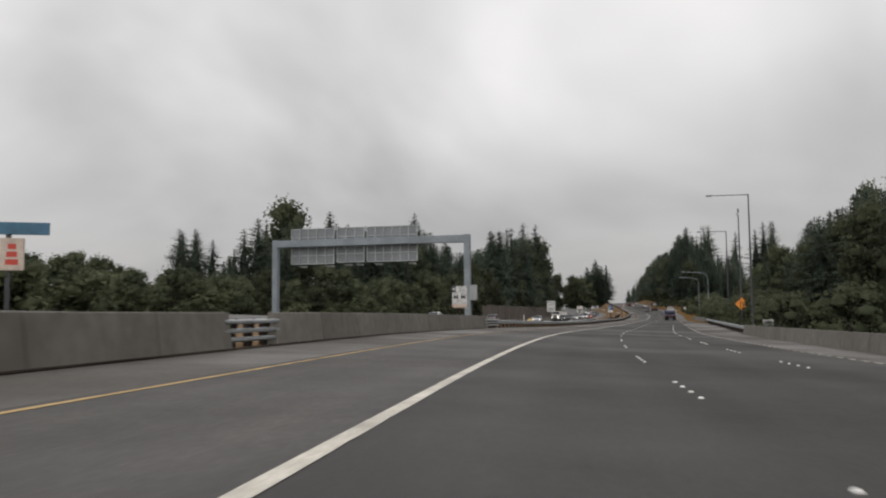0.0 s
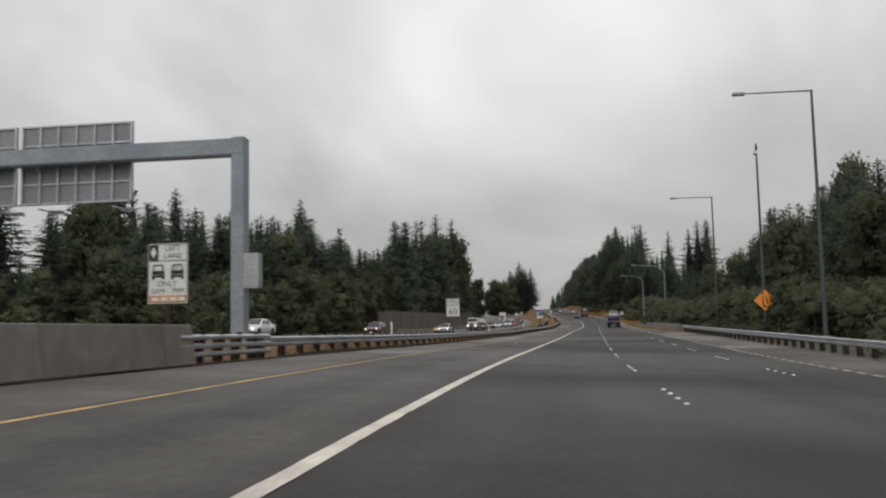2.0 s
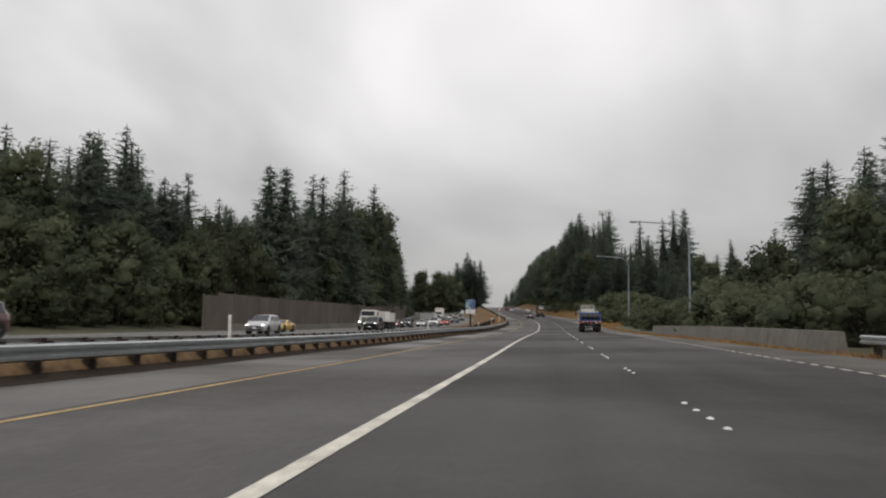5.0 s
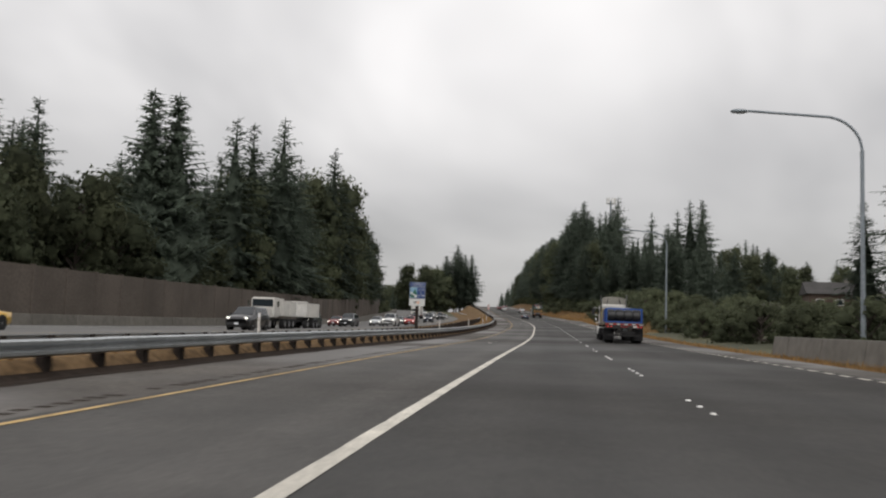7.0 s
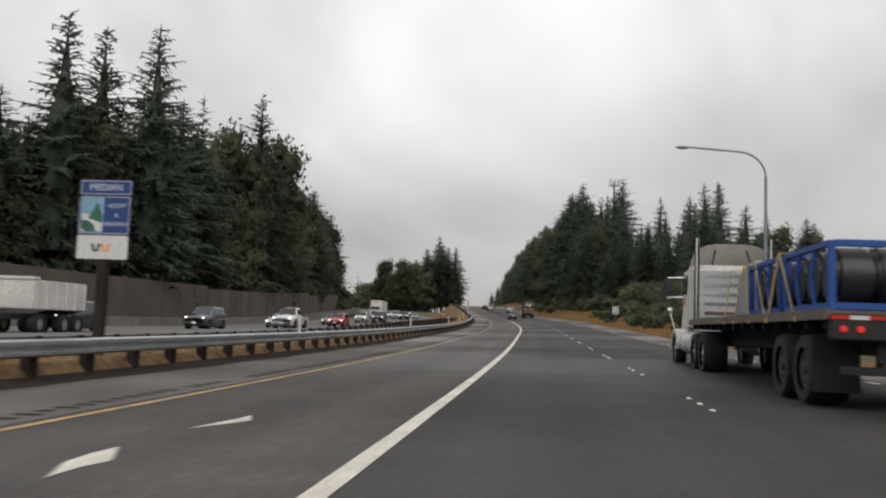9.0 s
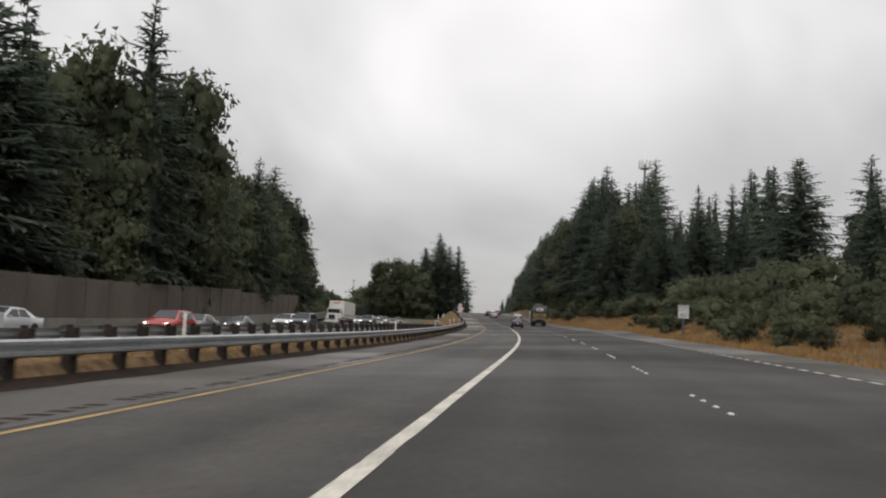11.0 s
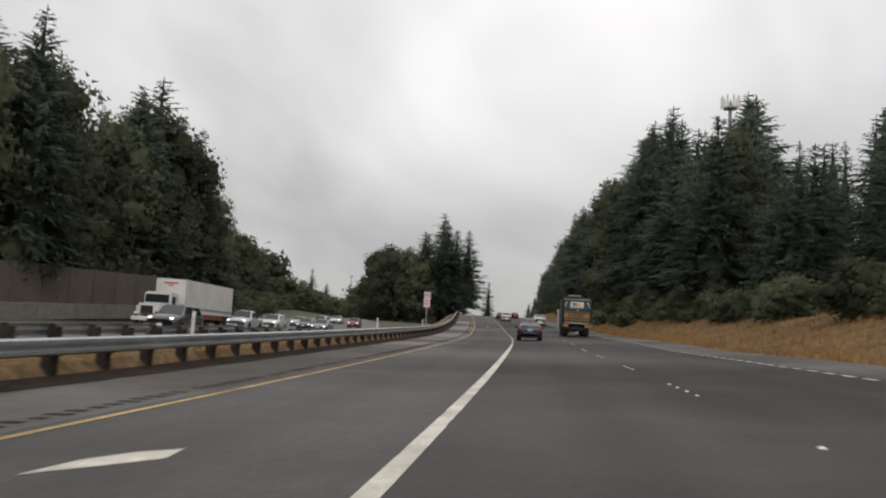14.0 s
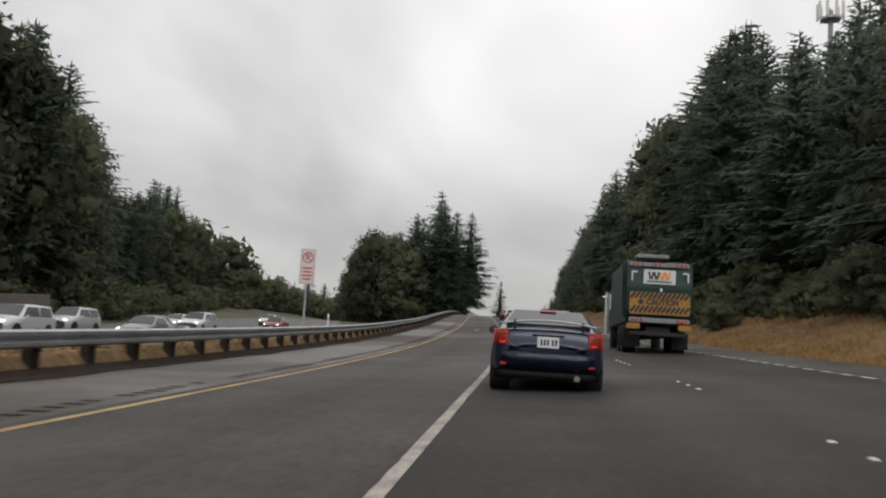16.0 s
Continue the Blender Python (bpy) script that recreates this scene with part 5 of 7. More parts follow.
# low bushes on the grassy bank
for y in np.arange(296, 357, 5.0):
    yy = y + trng.uniform(-1.0, 1.0)
    if not 316 < yy < 331:
        p = road_point(yy, RSIDE(yy) + 2.9 + trng.uniform(-0.5, 0.7))
        bush(p.x, p.y, trng.uniform(1.0, 1.7), 1.35)
for y in np.arange(384, 474, 3.2):
    yy = y + trng.uniform(-1.2, 1.2)
    for lat in ((3.6, 6.2) if yy > 428 else (6.8, 8.6)):
        p = road_point(yy, RSIDE(yy) + lat + trng.uniform(-0.8, 1.2))
        bush(p.x, p.y, trng.uniform(1.1, 2.1), 1.35)
# undergrowth right behind the outer barrier, and taller trees over it
for y in np.arange(84, 268, 5.0):
    for lat in (17.5, 22.0):
        p = road_point(y + trng.uniform(-2, 2), RSIDE(y) + lat - 13.0 + trng.uniform(0, 2.5))
        bush(p.x, p.y, trng.uniform(2.4, 4.6) if y < 196 else trng.uniform(1.5, 2.8), 1.3)
# the distant wood and its undergrowth, each as one piece
for name, src, places, material, label, category in (("distant_wood", FAR_FIR[1], far_list, M_FIR, "dense dark green fir wood standing farther back", "wood"),
                                                     ("undergrowth", FAR_BUSH[1], shrub_list, M_LEAF, "dark green undergrowth thick along the edge of the woods", "undergrowth")):
    co = np.array([v.co for v in src.vertices])
    fc = [tuple(q.vertices) for q in src.polygons]
    vs, fs = [], []
    for i, m in enumerate(places):
        mm = np.array(m)
        vs.append(co @ mm[:3, :3].T + mm[:3, 3])
        fs += [tuple(k + i * len(co) for k in q) for q in fc]
    tagged(new(name, mesh_from(name, np.concatenate(vs), fs, material, True)), label, category, kind="stuff")


# ---- things beside the road ----
def cell_tower():
    z0 = ground_z(31, 487)
    s = thing("mobile_phone_mast", "tall grey phone mast with a ring of antennas among firs", "mast", Matrix.Translation((31.2, 487, 0)))
    part("pole", cyl(new_bm(), (0, 0, z0 - 0.5), (0, 0, 50.2), 0.55, 0.30, 14), M_POLE, s)
    part("platform", cyl(new_bm(), (0, 0, 48.9), (0, 0, 49.15), 1.3, 1.3, 12), M_GALV, s)
    for k in range(9):
        a = 6.283 * k / 9
        x, y = 1.6 * math.cos(a), 1.6 * math.sin(a)
        an = part("antenna", box(new_bm(), x, y, 50.1, 0.3, 0.3, 2.3, 0.03), M_TWHITE, s)
        part("antenna_arm", tube(new_bm(), [(0, 0, 49.1), (x, y, 49.3)], 0.05), M_GALV, an)


def house(x, y, z0, turn, w, d, h, wall, roofc, label):
    s = thing("house", label, "house", Matrix.Translation((x, y, z0)) @ Matrix.Rotation(radians(turn), 4, "Z"))
    part("wall", box(new_bm(), 0, 0, h / 2 - 0.5, w, d, h + 1, 0.02), wall, s)
    bm = new_bm()
    e, r = 0.5, d * 0.28
    pts = [(-w / 2 - e, -d / 2 - e, h), (w / 2 + e, -d / 2 - e, h), (w / 2 + e, d / 2 + e, h), (-w / 2 - e, d / 2 + e, h), (-w / 2 - e, 0, h + r), (w / 2 + e, 0, h + r)]
    v = [bm.verts.new(q) for q in pts]
    for f in ((0, 1, 5, 4), (2, 3, 4, 5), (1, 2, 5), (3, 0, 4), (3, 2, 1, 0)):
        bm.faces.new([v[i] for i in f])
    rf = part("roof", bm, roofc, s)
    part("chimney", box(new_bm(), w * 0.2, 0.6, h + r, 0.7, 0.7, 1.6, 0.02), M_CONCRETE, rf)
    for fx in (-0.32, 0.0, 0.32):
        for fz in ((0.42,) if h < 4 else (0.24, 0.74)):
            wn_ = part("window", box(new_bm(), fx * w, -d / 2 - 0.02, fz * h, 1.3, 0.10, 1.1, 0.02), M_TWHITE, s)
            part("pane", box(new_bm(), fx * w, -d / 2 - 0.06, fz * h, 1.05, 0.06, 0.86), M_GLASS, wn_)


M_SIDING = mat("brown_siding", (0.10, 0.07, 0.055), 0.85, 0, 0.2, 0.5, 6.0)
M_PALE = mat("pale_siding", (0.50, 0.47, 0.43), 0.85, 0, 0.15, 0.5, 6.0)
M_DARKROOF = mat("dark_shingles", (0.05, 0.047, 0.045), 0.9, 0, 0.3, 0.6, 5.0, 0.4)
M_ROOF = mat("grey_shingles", (0.15, 0.14, 0.135), 0.9, 0, 0.3, 0.6, 5.0, 0.4)
cell_tower()
house(52.5, 316, 3.2, -10, 9.5, 8, 5.4, M_SIDING, M_DARKROOF, "brown two storey house with white framed windows beyond the road")
house(64, 340, 4.2, 4, 11, 8, 5.0, M_PALE, M_ROOF, "pale house with a grey roof on the slope")
house(74, 556, 17.0, -8, 16, 9, 4.2, M_PALE, M_ROOF, "pale house half hidden behind tall trunks")


def utility_pole(x, y, top):
    z0 = ground_z(x, y)
    s = thing("utility_pole", "wooden utility pole with a crossarm", "utility pole", Matrix.Translation((x, y, 0)))
    part("pole", cyl(new_bm(), (0, 0, z0 - 0.5), (0, 0, top), 0.17, 0.11, 10), M_WOOD, s)
    part("crossarm", box(new_bm(), 0, 0, top - 0.7, 2.4, 0.12, 0.14), M_WOOD, s)


utility_pole(-91.7, 700, 29.0)


def delineator(y, lat):
    s = thing("delineator_post", "slim white flexible marker post in the median", "marker post", road_pose(y, lat, relief(y, lat)), "marker posts")
    part("post", box(new_bm(), 0, 0, 0.5, 0.10, 0.03, 1.15, 0.008), M_TWHITE, s)
    part("reflector", box(new_bm(), 0, -0.018, 0.96, 0.08, 0.008, 0.14), M_HEAD, s)


for y in (98, 146, 194, 246, 280, 318, 352, 384, 418):
    delineator(y, -9.0)
cab_ = thing("roadside_cabinet", "pale grey metal cabinet behind the outer rail", "cabinet", road_pose(88, 16.6, relief(88, 16.6)))
part("body", box(new_bm(), 0, 0, 0.65, 0.95, 0.6, 1.4, 0.03), M_TWHITE, cab_)
part("door", box(new_bm(), 0, -0.31, 0.68, 0.8, 0.02, 1.15, 0.005), M_SIGNBACK, cab_)
part("plinth", box(new_bm(), 0, 0, 0.0, 1.1, 0.75, 0.24, 0.01), M_CONCRETE, cab_)


# tufts of dry grass along both edges
def grass_tufts():
    rng = random.Random(77)
    verts, faces = [], []
    spots = []
    for _ in range(9000):
        y = rng.uniform(262, 445)
        spots.append((y, RSIDE(y) + 0.4 + 8.0 * rng.random() ** 1.5, rng.uniform(0.14, 0.42)))
    for _ in range(1600):
        y = rng.uniform(148, 262)
        spots.append((y, RSIDE(y) + 0.15 + 1.3 * rng.random(), rng.uniform(0.10, 0.30)))
    for _ in range(5000):
        y = rng.uniform(72, 440)
        spots.append((y, -7.8 - 2.6 * rng.random(), rng.uniform(0.06, 0.2)))
    for y, lat, h in spots:
        b = road_point(y, lat, relief(y, lat) - 0.02)
        for k in range(5):
            a = rng.uniform(0, 3.14)
            w = Vector((math.cos(a), math.sin(a), 0)) * rng.uniform(0.008, 0.028)
            lean = Vector((rng.uniform(-0.14, 0.14), rng.uniform(-0.14, 0.14), h * rng.uniform(0.6, 1.1)))
            n = len(verts)
            o = Vector((rng.uniform(-0.22, 0.22), rng.uniform(-0.22, 0.22), 0))
            verts += [b + o - w, b + o + w, b + o + lean]
            faces.append((n, n + 1, n + 2))
    tagged(new("dry_grass", mesh_from("dry_grass", verts, faces, M_STRAW)), "tufts of dry golden grass along the verges", "grass", kind="stuff")


M_STRAW = mat("straw", (0.30, 0.175, 0.068), 0.9, 0, 0.3, 0.2, 3.0, tint=(0.24, 0.15, 0.06), island=0.3, spec=0.2)
grass_tufts()


# ---- vehicles: local +Y is the way they drive, y = 0 at the rear bumper ----
def paint(name, color, metal=0.25):
    return mat("paint_" + name, color, 0.32, metal, 0.06, 0.7, 6.0, spec=0.5, coat=0.6)


def wheel_meshes():
    bm = new_bm()
    prof = [(0.62, -0.5), (0.93, -0.5), (1.0, -0.36), (1.0, 0.36), (0.93, 0.5), (0.62, 0.5)]
    seg = 22
    rings = [[bm.verts.new((x, r * math.cos(a), r * math.sin(a))) for r, x in prof] for a in [6.28318 * k / seg for k in range(seg)]]
    for k in range(seg):
        a, b = rings[k], rings[(k + 1) % seg]
        for i in range(len(prof) - 1):
            bm.faces.new((a[i], a[i + 1], b[i + 1], b[i]))
    bmesh.ops.recalc_face_normals(bm, faces=bm.faces)
    t = bpy.data.meshes.new("tyre")
    bm.to_mesh(t)
    bm.free()
    t.materials.append(M_RUBBER)
    bm = new_bm()
    for sx in (-1, 1):
        cyl(bm, (0.30 * sx, 0, 0), (0.40 * sx, 0, 0), 0.63, 0.60, 18)
        cyl(bm, (0.36 * sx, 0, 0), (0.47 * sx, 0, 0), 0.17, 0.13, 10)
        for k in range(5):
            a = 6.283 * k / 5
            box(bm, 0.42 * sx, 0.36 * math.cos(a), 0.36 * math.sin(a), 0.06, 0.16, 0.10)
    r = bpy.data.meshes.new("rim")
    bm.to_mesh(r)
    bm.free()
    r.materials.append(M_RIM)
    t.shade_smooth()
    t.set_sharp_from_angle(angle=radians(35))
    dark = r.copy()
    dark.materials[0] = M_DARKRIM
    return t, r, dark


M_DARKRIM = mat("grimy_steel_rim", (0.05, 0.045, 0.042), 0.8, 0.2, 0.35, 2.0, 12.0)
TYRE, RIM, DARK_RIM = wheel_meshes()


def wheel(parent, x, y, radius, width, rim=None):
    e = meshpart("tyre", TYRE, parent, "", Matrix.Translation((x, y, radius)) @ Matrix.Diagonal((width, radius, radius, 1)))
    meshpart("rim", rim or RIM, e)


def loft(stations):
    verts, faces = [], []
    for y, w, zb, zbelt, zt, wr in stations:
        zm = zb + (zbelt - zb) * 0.55
        half = [(0, zb), (0.86 * w, zb), (0.98 * w, zb + 0.09), (w, zm), (0.955 * w, zbelt), ((0.955 * w + wr) / 2, (zbelt + zt - 0.04) / 2), (wr, zt - 0.04), (0.74 * wr, zt), (0, zt + 0.012)]
        ring = half + [(-x, z) for x, z in half[-2:0:-1]]
        verts += [(x, y, z) for x, z in ring]
    n = 16
    for j in range(len(stations) - 1):
        for i in range(n):
            k = (i + 1) % n
            faces.append((j * n + i, j * n + k, (j + 1) * n + k, (j + 1) * n + i))
    faces.append(tuple(range(n)))
    faces.append(tuple(range(len(stations) * n - 1, (len(stations) - 1) * n - 1, -1)))
    return verts, faces


def quad_panel(name, corners, material, parent, thick=0.014, label=""):
    """A thin pane on four corners, pushed outwards along its normal."""
    c = [Vector(p) for p in corners]
    nrm = (c[1] - c[0]).cross(c[3] - c[0]).normalized() * thick
    bm = new_bm()
    a = [bm.verts.new(p + nrm) for p in c]
    b = [bm.verts.new(p - nrm) for p in c]
    bm.faces.new(a)
    bm.faces.new(b[::-1])
    for i in range(4):
        bm.faces.new((a[i], b[i], b[(i + 1) % 4], a[(i + 1) % 4]))
    bmesh.ops.recalc_face_normals(bm, faces=bm.faces)
    return part(name, bm, material, parent, label)


CAR_TYPES = {
    # length, width, height, belt, deck, tail, roof rear, roof front, cowl, nose, wheel radius
    "sedan": (4.75, 1.80, 1.45, 0.93, 0.98, 0.62, 1.45, 2.55, 3.45, 0.74, 0.32),
    "coupe": (4.33, 1.735, 1.31, 0.88, 0.93, 0.42, 1.25, 2.15, 3.10, 0.66, 0.32),
    "suv": (4.70, 1.86, 1.76, 1.10, 1.12, 0.12, 0.42, 2.70, 3.50, 0.98, 0.36),
    "hatch": (4.20, 1.75, 1.52, 0.96, 0.98, 0.15, 0.60, 2.35, 3.15, 0.80, 0.32),
    "sports": (4.50, 1.86, 1.20, 0.80, 0.86, 0.62, 1.55, 2.10, 3.00, 0.60, 0.33),
    "pickup": (5.60, 1.95, 1.85, 1.12, 1.12, 2.05, 2.20, 3.35, 4.05, 1.02, 0.38),
}


def car(kind, name, label, color, m, lights=True, metal=0.25, category="car"):
    L, W, H, belt, deck, tail, rr, rf, cowl, nose, wr_ = CAR_TYPES[kind]
    w, rw = W / 2, W / 2 * 0.74
    body = paint(name, color, metal)
    c = thing(kind + "_car", label, category, m)
    st = [(0.0, 0.88 * w, 0.40, deck - 0.10, deck - 0.07, 0.80 * w), (0.09, 0.95 * w, 0.25, deck, deck + 0.02, 0.86 * w)]
    if tail > 0.3:
        st += [(tail, w, 0.21, belt, deck + 0.03, 0.86 * w)]
    else:
        st += [(tail, w * 0.985, 0.21, belt, deck + 0.06, 0.80 * w)]
    st += [(rr, w, 0.20, belt, H - 0.03, rw), ((rr + rf) / 2, w, 0.20, belt, H, rw), (rf, w, 0.20, belt - 0.02, H - 0.05, rw * 0.98), (cowl, w, 0.20, belt - 0.03, belt + 0.02, 0.88 * w),
           (L - 0.35, 0.97 * w, 0.22, nose, nose + 0.03, 0.86 * w), (L - 0.06, 0.90 * w, 0.27, nose - 0.12, nose - 0.08, 0.80 * w), (L, 0.82 * w, 0.36, nose - 0.22, nose - 0.18, 0.72 * w)]
    if kind == "coupe":
        st[:2] = [(0.0, 0.66 * w, 0.45, deck - 0.26, deck - 0.24, 0.58 * w), (0.015, 0.86 * w, 0.36, deck - 0.12, deck - 0.08, 0.74 * w), (0.06, 0.93 * w, 0.29, deck - 0.05, deck - 0.01, 0.81 * w), (0.17, 0.975 * w, 0.24, deck - 0.02, deck + 0.02, 0.84 * w)]
    v, f = loft(st)
    if kind == "pickup":
        v, f = loft([(2.0, 0.97 * w, 0.30, belt, belt + 0.02, 0.88 * w)] + st[2:])
    bm_me = mesh_from("body", v, f, body, True)
    bd = meshpart("body", bm_me, c)
    if kind == "coupe":
        bd.modifiers.new("rounding", "SUBSURF").levels = 2
        bd.modifiers["rounding"].render_levels = 2
    if kind == "pickup":
        bm = new_bm()
        box(bm, 0, 1.0, 0.62, W * 0.94, 2.0, 0.14)
        for sx in (-1, 1):
            box(bm, sx * (w * 0.95 - 0.04), 1.0, 0.78, 0.09, 2.0, 0.62, 0.02)
        box(bm, 0, 0.05, 0.78, W * 0.92, 0.08, 0.58, 0.02)
        part("cargo_bed", bm, body, c)
    # glass
    bx = 0.955 * w
    for sx in (-1, 1):
        def P(y, t, off=0.0):
            x = bx + (rw - bx) * t
            z = belt + (H - 0.06 - belt) * t
            return (sx * x, y, z)
        y1, y2 = (tail * 0.35 + rr * 0.65 if tail > 0.3 and kind != "pickup" else rr + 0.10), cowl
        mid = (rr + rf) / 2 + 0.08
        q = [P(rr - (0.22 if tail > 0.3 and kind != "pickup" else -0.08), 0.10), P(mid - 0.05, 0.10), P(mid - 0.05, 0.90), P(rr + 0.10, 0.88)]
        quad_panel("rear_side_window", q if sx > 0 else q[::-1], M_GLASS, c)
        q = [P(mid + 0.05, 0.10), P(cowl - 0.32, 0.10), P(rf - 0.02, 0.88), P(mid + 0.05, 0.90)]
        quad_panel("front_side_window", q if sx > 0 else q[::-1], M_GLASS, c)
        part("mirror", box(new_bm(), sx * (w + 0.08), cowl - 0.42, belt + 0.06, 0.18, 0.12, 0.13, 0.03), body, c)
        hl = part("headlamp", box(new_bm(), sx * 0.66 * w, L - 0.13, nose - 0.13, 0.34, 0.16, 0.13, 0.03), M_HEADON if lights else M_HEAD, c)
        tl = part("tail_lamp", box(new_bm(), sx * 0.76 * w, 0.045, deck - 0.16, 0.26, 0.10, 0.19, 0.03), M_TAIL, c)
        for yy in (L * 0.19, L * 0.80):
            part("wheel_arch", cyl(new_bm(), (sx * (w - 0.30), yy, wr_ + 0.02), (sx * (w + 0.004), yy, wr_ + 0.02), wr_ * 1.16, wr_ * 1.16, 20), M_CHASSIS, c)
        for yy in (L * 0.19, L * 0.80):
            wheel(c, sx * (w - 0.10), yy, wr_, 0.23)
    wb, z1 = 0.80 * w, H - 0.065
    quad_panel("windscreen", [(wb, cowl - 0.07, belt + 0.05), (-wb, cowl - 0.07, belt + 0.05), (-rw * 0.88, rf + 0.06, z1), (rw * 0.88, rf + 0.06, z1)], M_GLASS, c, 0.03)
    y_r = tail + 0.06
    quad_panel("rear_window", [(-wb * 0.95, y_r, deck + 0.07), (wb * 0.95, y_r, deck + 0.07), (rw * 0.86, rr - 0.05, z1), (-rw * 0.86, rr - 0.05, z1)], M_GLASS, c, 0.03)
    part("grille", box(new_bm(), 0, L - 0.05, nose - 0.20, W * 0.36, 0.10, 0.12, 0.02), M_BLACK, c)
    part("bumper_trim", box(new_bm(), 0, L - 0.03, 0.38, W * 0.7, 0.10, 0.10, 0.02), M_CHASSIS, c)
    part("front_plate", box(new_bm(), 0, L + 0.02, 0.48, 0.31, 0.012, 0.155), M_PLATE, c)
    part("rear_plate", box(new_bm(), 0, -0.006, deck - 0.20, 0.31, 0.014, 0.155), M_PLATE, c)
    return c


def opposite(y_front, lat, L):
    """A pose on the opposite carriageway, facing the camera, its nose at y_front."""
    m = road_pose(y_front, lat + far_shift(y_front), 0.405 + far_drop(y_front))
    return m @ Matrix.Rotation(math.pi, 4, "Z") @ Matrix.Translation((0, -L, 0))


# the blue coupe in the camera's lane
M_TAILBIG = mat("moulded_red_lens", (0.42, 0.045, 0.025), 0.25, 0, 0.12, 3.0, 20.0, spec=0.6)


def blue_coupe():
    blue = (0.006, 0.011, 0.038)
    c = car("coupe", "dark_blue", "dark blue coupe with a rear wing, seen from behind", blue, road_pose(387.0, 1.22, 0.004), False, 0.3)
    p = MATS["paint_dark_blue"]
    w = 0.8675
    for ob in [o for o in c.children if o.name.split(".")[0] in ("tail_lamp", "rear_plate")]:
        bpy.data.objects.remove(ob)
    def wrapped(x0, x1, profile, turn, nx):
        """A skin that runs across the tail and bends forward at the flanks; profile of (y, z)."""
        bm = new_bm()
        rows = []
        for k in range(nx):
            x = x0 + (x1 - x0) * k / (nx - 1)
            lead = turn * (abs(x) / w) ** 7
            rows.append([bm.verts.new((x, y + lead, z)) for y, z in profile])
        for a, b in zip(rows, rows[1:]):
            for i in range(len(profile) - 1):
                bm.faces.new((a[i], a[i + 1], b[i + 1], b[i]))
        bmesh.ops.solidify(bm, geom=list(bm.faces), thickness=0.012)
        bmesh.ops.recalc_face_normals(bm, faces=bm.faces)
        for fc in bm.faces:
            fc.smooth = True
        return bm

    for sx in (-1, 1):
        bm = wrapped(sx * 0.605, sx * 0.835, [(0.03, 0.925), (-0.012, 0.905), (-0.034, 0.83), (-0.04, 0.75), (-0.03, 0.685), (0.02, 0.665)], 0.16, 7)
        part("tail_lamp", bm, M_TAILBIG, c, "tall red tail lamp")
        part("lamp_insert", wrapped(sx * 0.645, sx * 0.735, [(-0.036, 0.745), (-0.046, 0.725), (-0.034, 0.705)], 0.16, 4), M_TAILON, c)
        part("wing_post", box(new_bm(), sx * 0.52, 0.20, 1.0, 0.04, 0.10, 0.16, 0.01), p, c)
        part("badge", box(new_bm(), sx * 0.50, 0.012, 0.70, 0.14, 0.012, 0.03), M_CHROME, c)
        part("bumper_reflector", box(new_bm(), sx * 0.66, -0.012, 0.40, 0.11, 0.03, 0.035, 0.008), M_TAIL, c)
    wing = new_bm()
    n = 13
    for k in range(n):
        a = -1 + 2 * k / (n - 1)
        x = a * 0.72
        z = 1.075 - 0.07 * a * a
        for dy, dz in ((0.06, 0.0), (0.16, 0.022), (0.30, 0.004), (0.16, -0.012)):
            wing.verts.new((x, dy, z + dz))
    wing.verts.ensure_lookup_table()
    for k in range(n - 1):
        for i in range(4):
            j = (i + 1) % 4
            wing.faces.new([wing.verts[q] for q in (k * 4 + i, k * 4 + j, k * 4 + 4 + j, k * 4 + 4 + i)])
    bmesh.ops.recalc_face_normals(wing, faces=wing.faces)
    part("rear_wing", wing, p, c)
    part("bumper", wrapped(-0.845, 0.845, [(0.10, 0.625), (-0.02, 0.60), (-0.06, 0.56), (-0.075, 0.49), (-0.065, 0.41), (-0.03, 0.34), (0.06, 0.30)], 0.34, 23), p, c)
    # dark lower skin: shade below the bumper is put into its colour
    part("lower_valance", wrapped(-0.80, 0.80, [(0.05, 0.31), (0.0, 0.28), (0.02, 0.21), (0.10, 0.18)], 0.34, 15), M_CHASSIS, c)
    part("boot_seam", wrapped(-0.56, 0.56, [(0.004, 0.655), (-0.006, 0.648), (0.004, 0.640)], 0.2, 9), M_CHASSIS, c)
    part("lock_trim", wrapped(-0.24, 0.24, [(0.0, 0.86), (-0.016, 0.85), (0.0, 0.838)], 0.1, 5), M_CHASSIS, c)
    part("exhaust", cyl(new_bm(), (0.45, -0.10, 0.23), (0.45, 0.3, 0.23), 0.045, 0.045, 12), M_CHROME, c)
    pl = part("rear_plate", box(new_bm(), 0.0, -0.004, 0.745, 0.33, 0.016, 0.17, 0.006), M_PLATE, c, "white plate with dark bars")
    for k in range(5):
        part("plate_bar", box(new_bm(), -0.10 + 0.05 * k + (0.02 if k > 2 else 0), -0.014, 0.745, 0.028, 0.006, 0.085), M_CHASSIS, pl)
    part("roof_lamp", box(new_bm(), 0, 1.16, 1.29, 0.26, 0.05, 0.02), M_TAIL, c)


# refuse lorry in the next lane
M_GREEN = mat("refuse_green_paint", (0.007, 0.028, 0.024), 0.55, 0, 0.25, 0.7, 7.0, spec=0.3)
M_TYELLOW = mat("faded_yellow_paint", (0.36, 0.19, 0.03), 0.6, 0, 0.3, 0.8, 9.0, 0.1, tint=(0.27, 0.14, 0.03))


M_LOGODARK = mat("logo_dark", (0.03, 0.035, 0.03), 0.5)


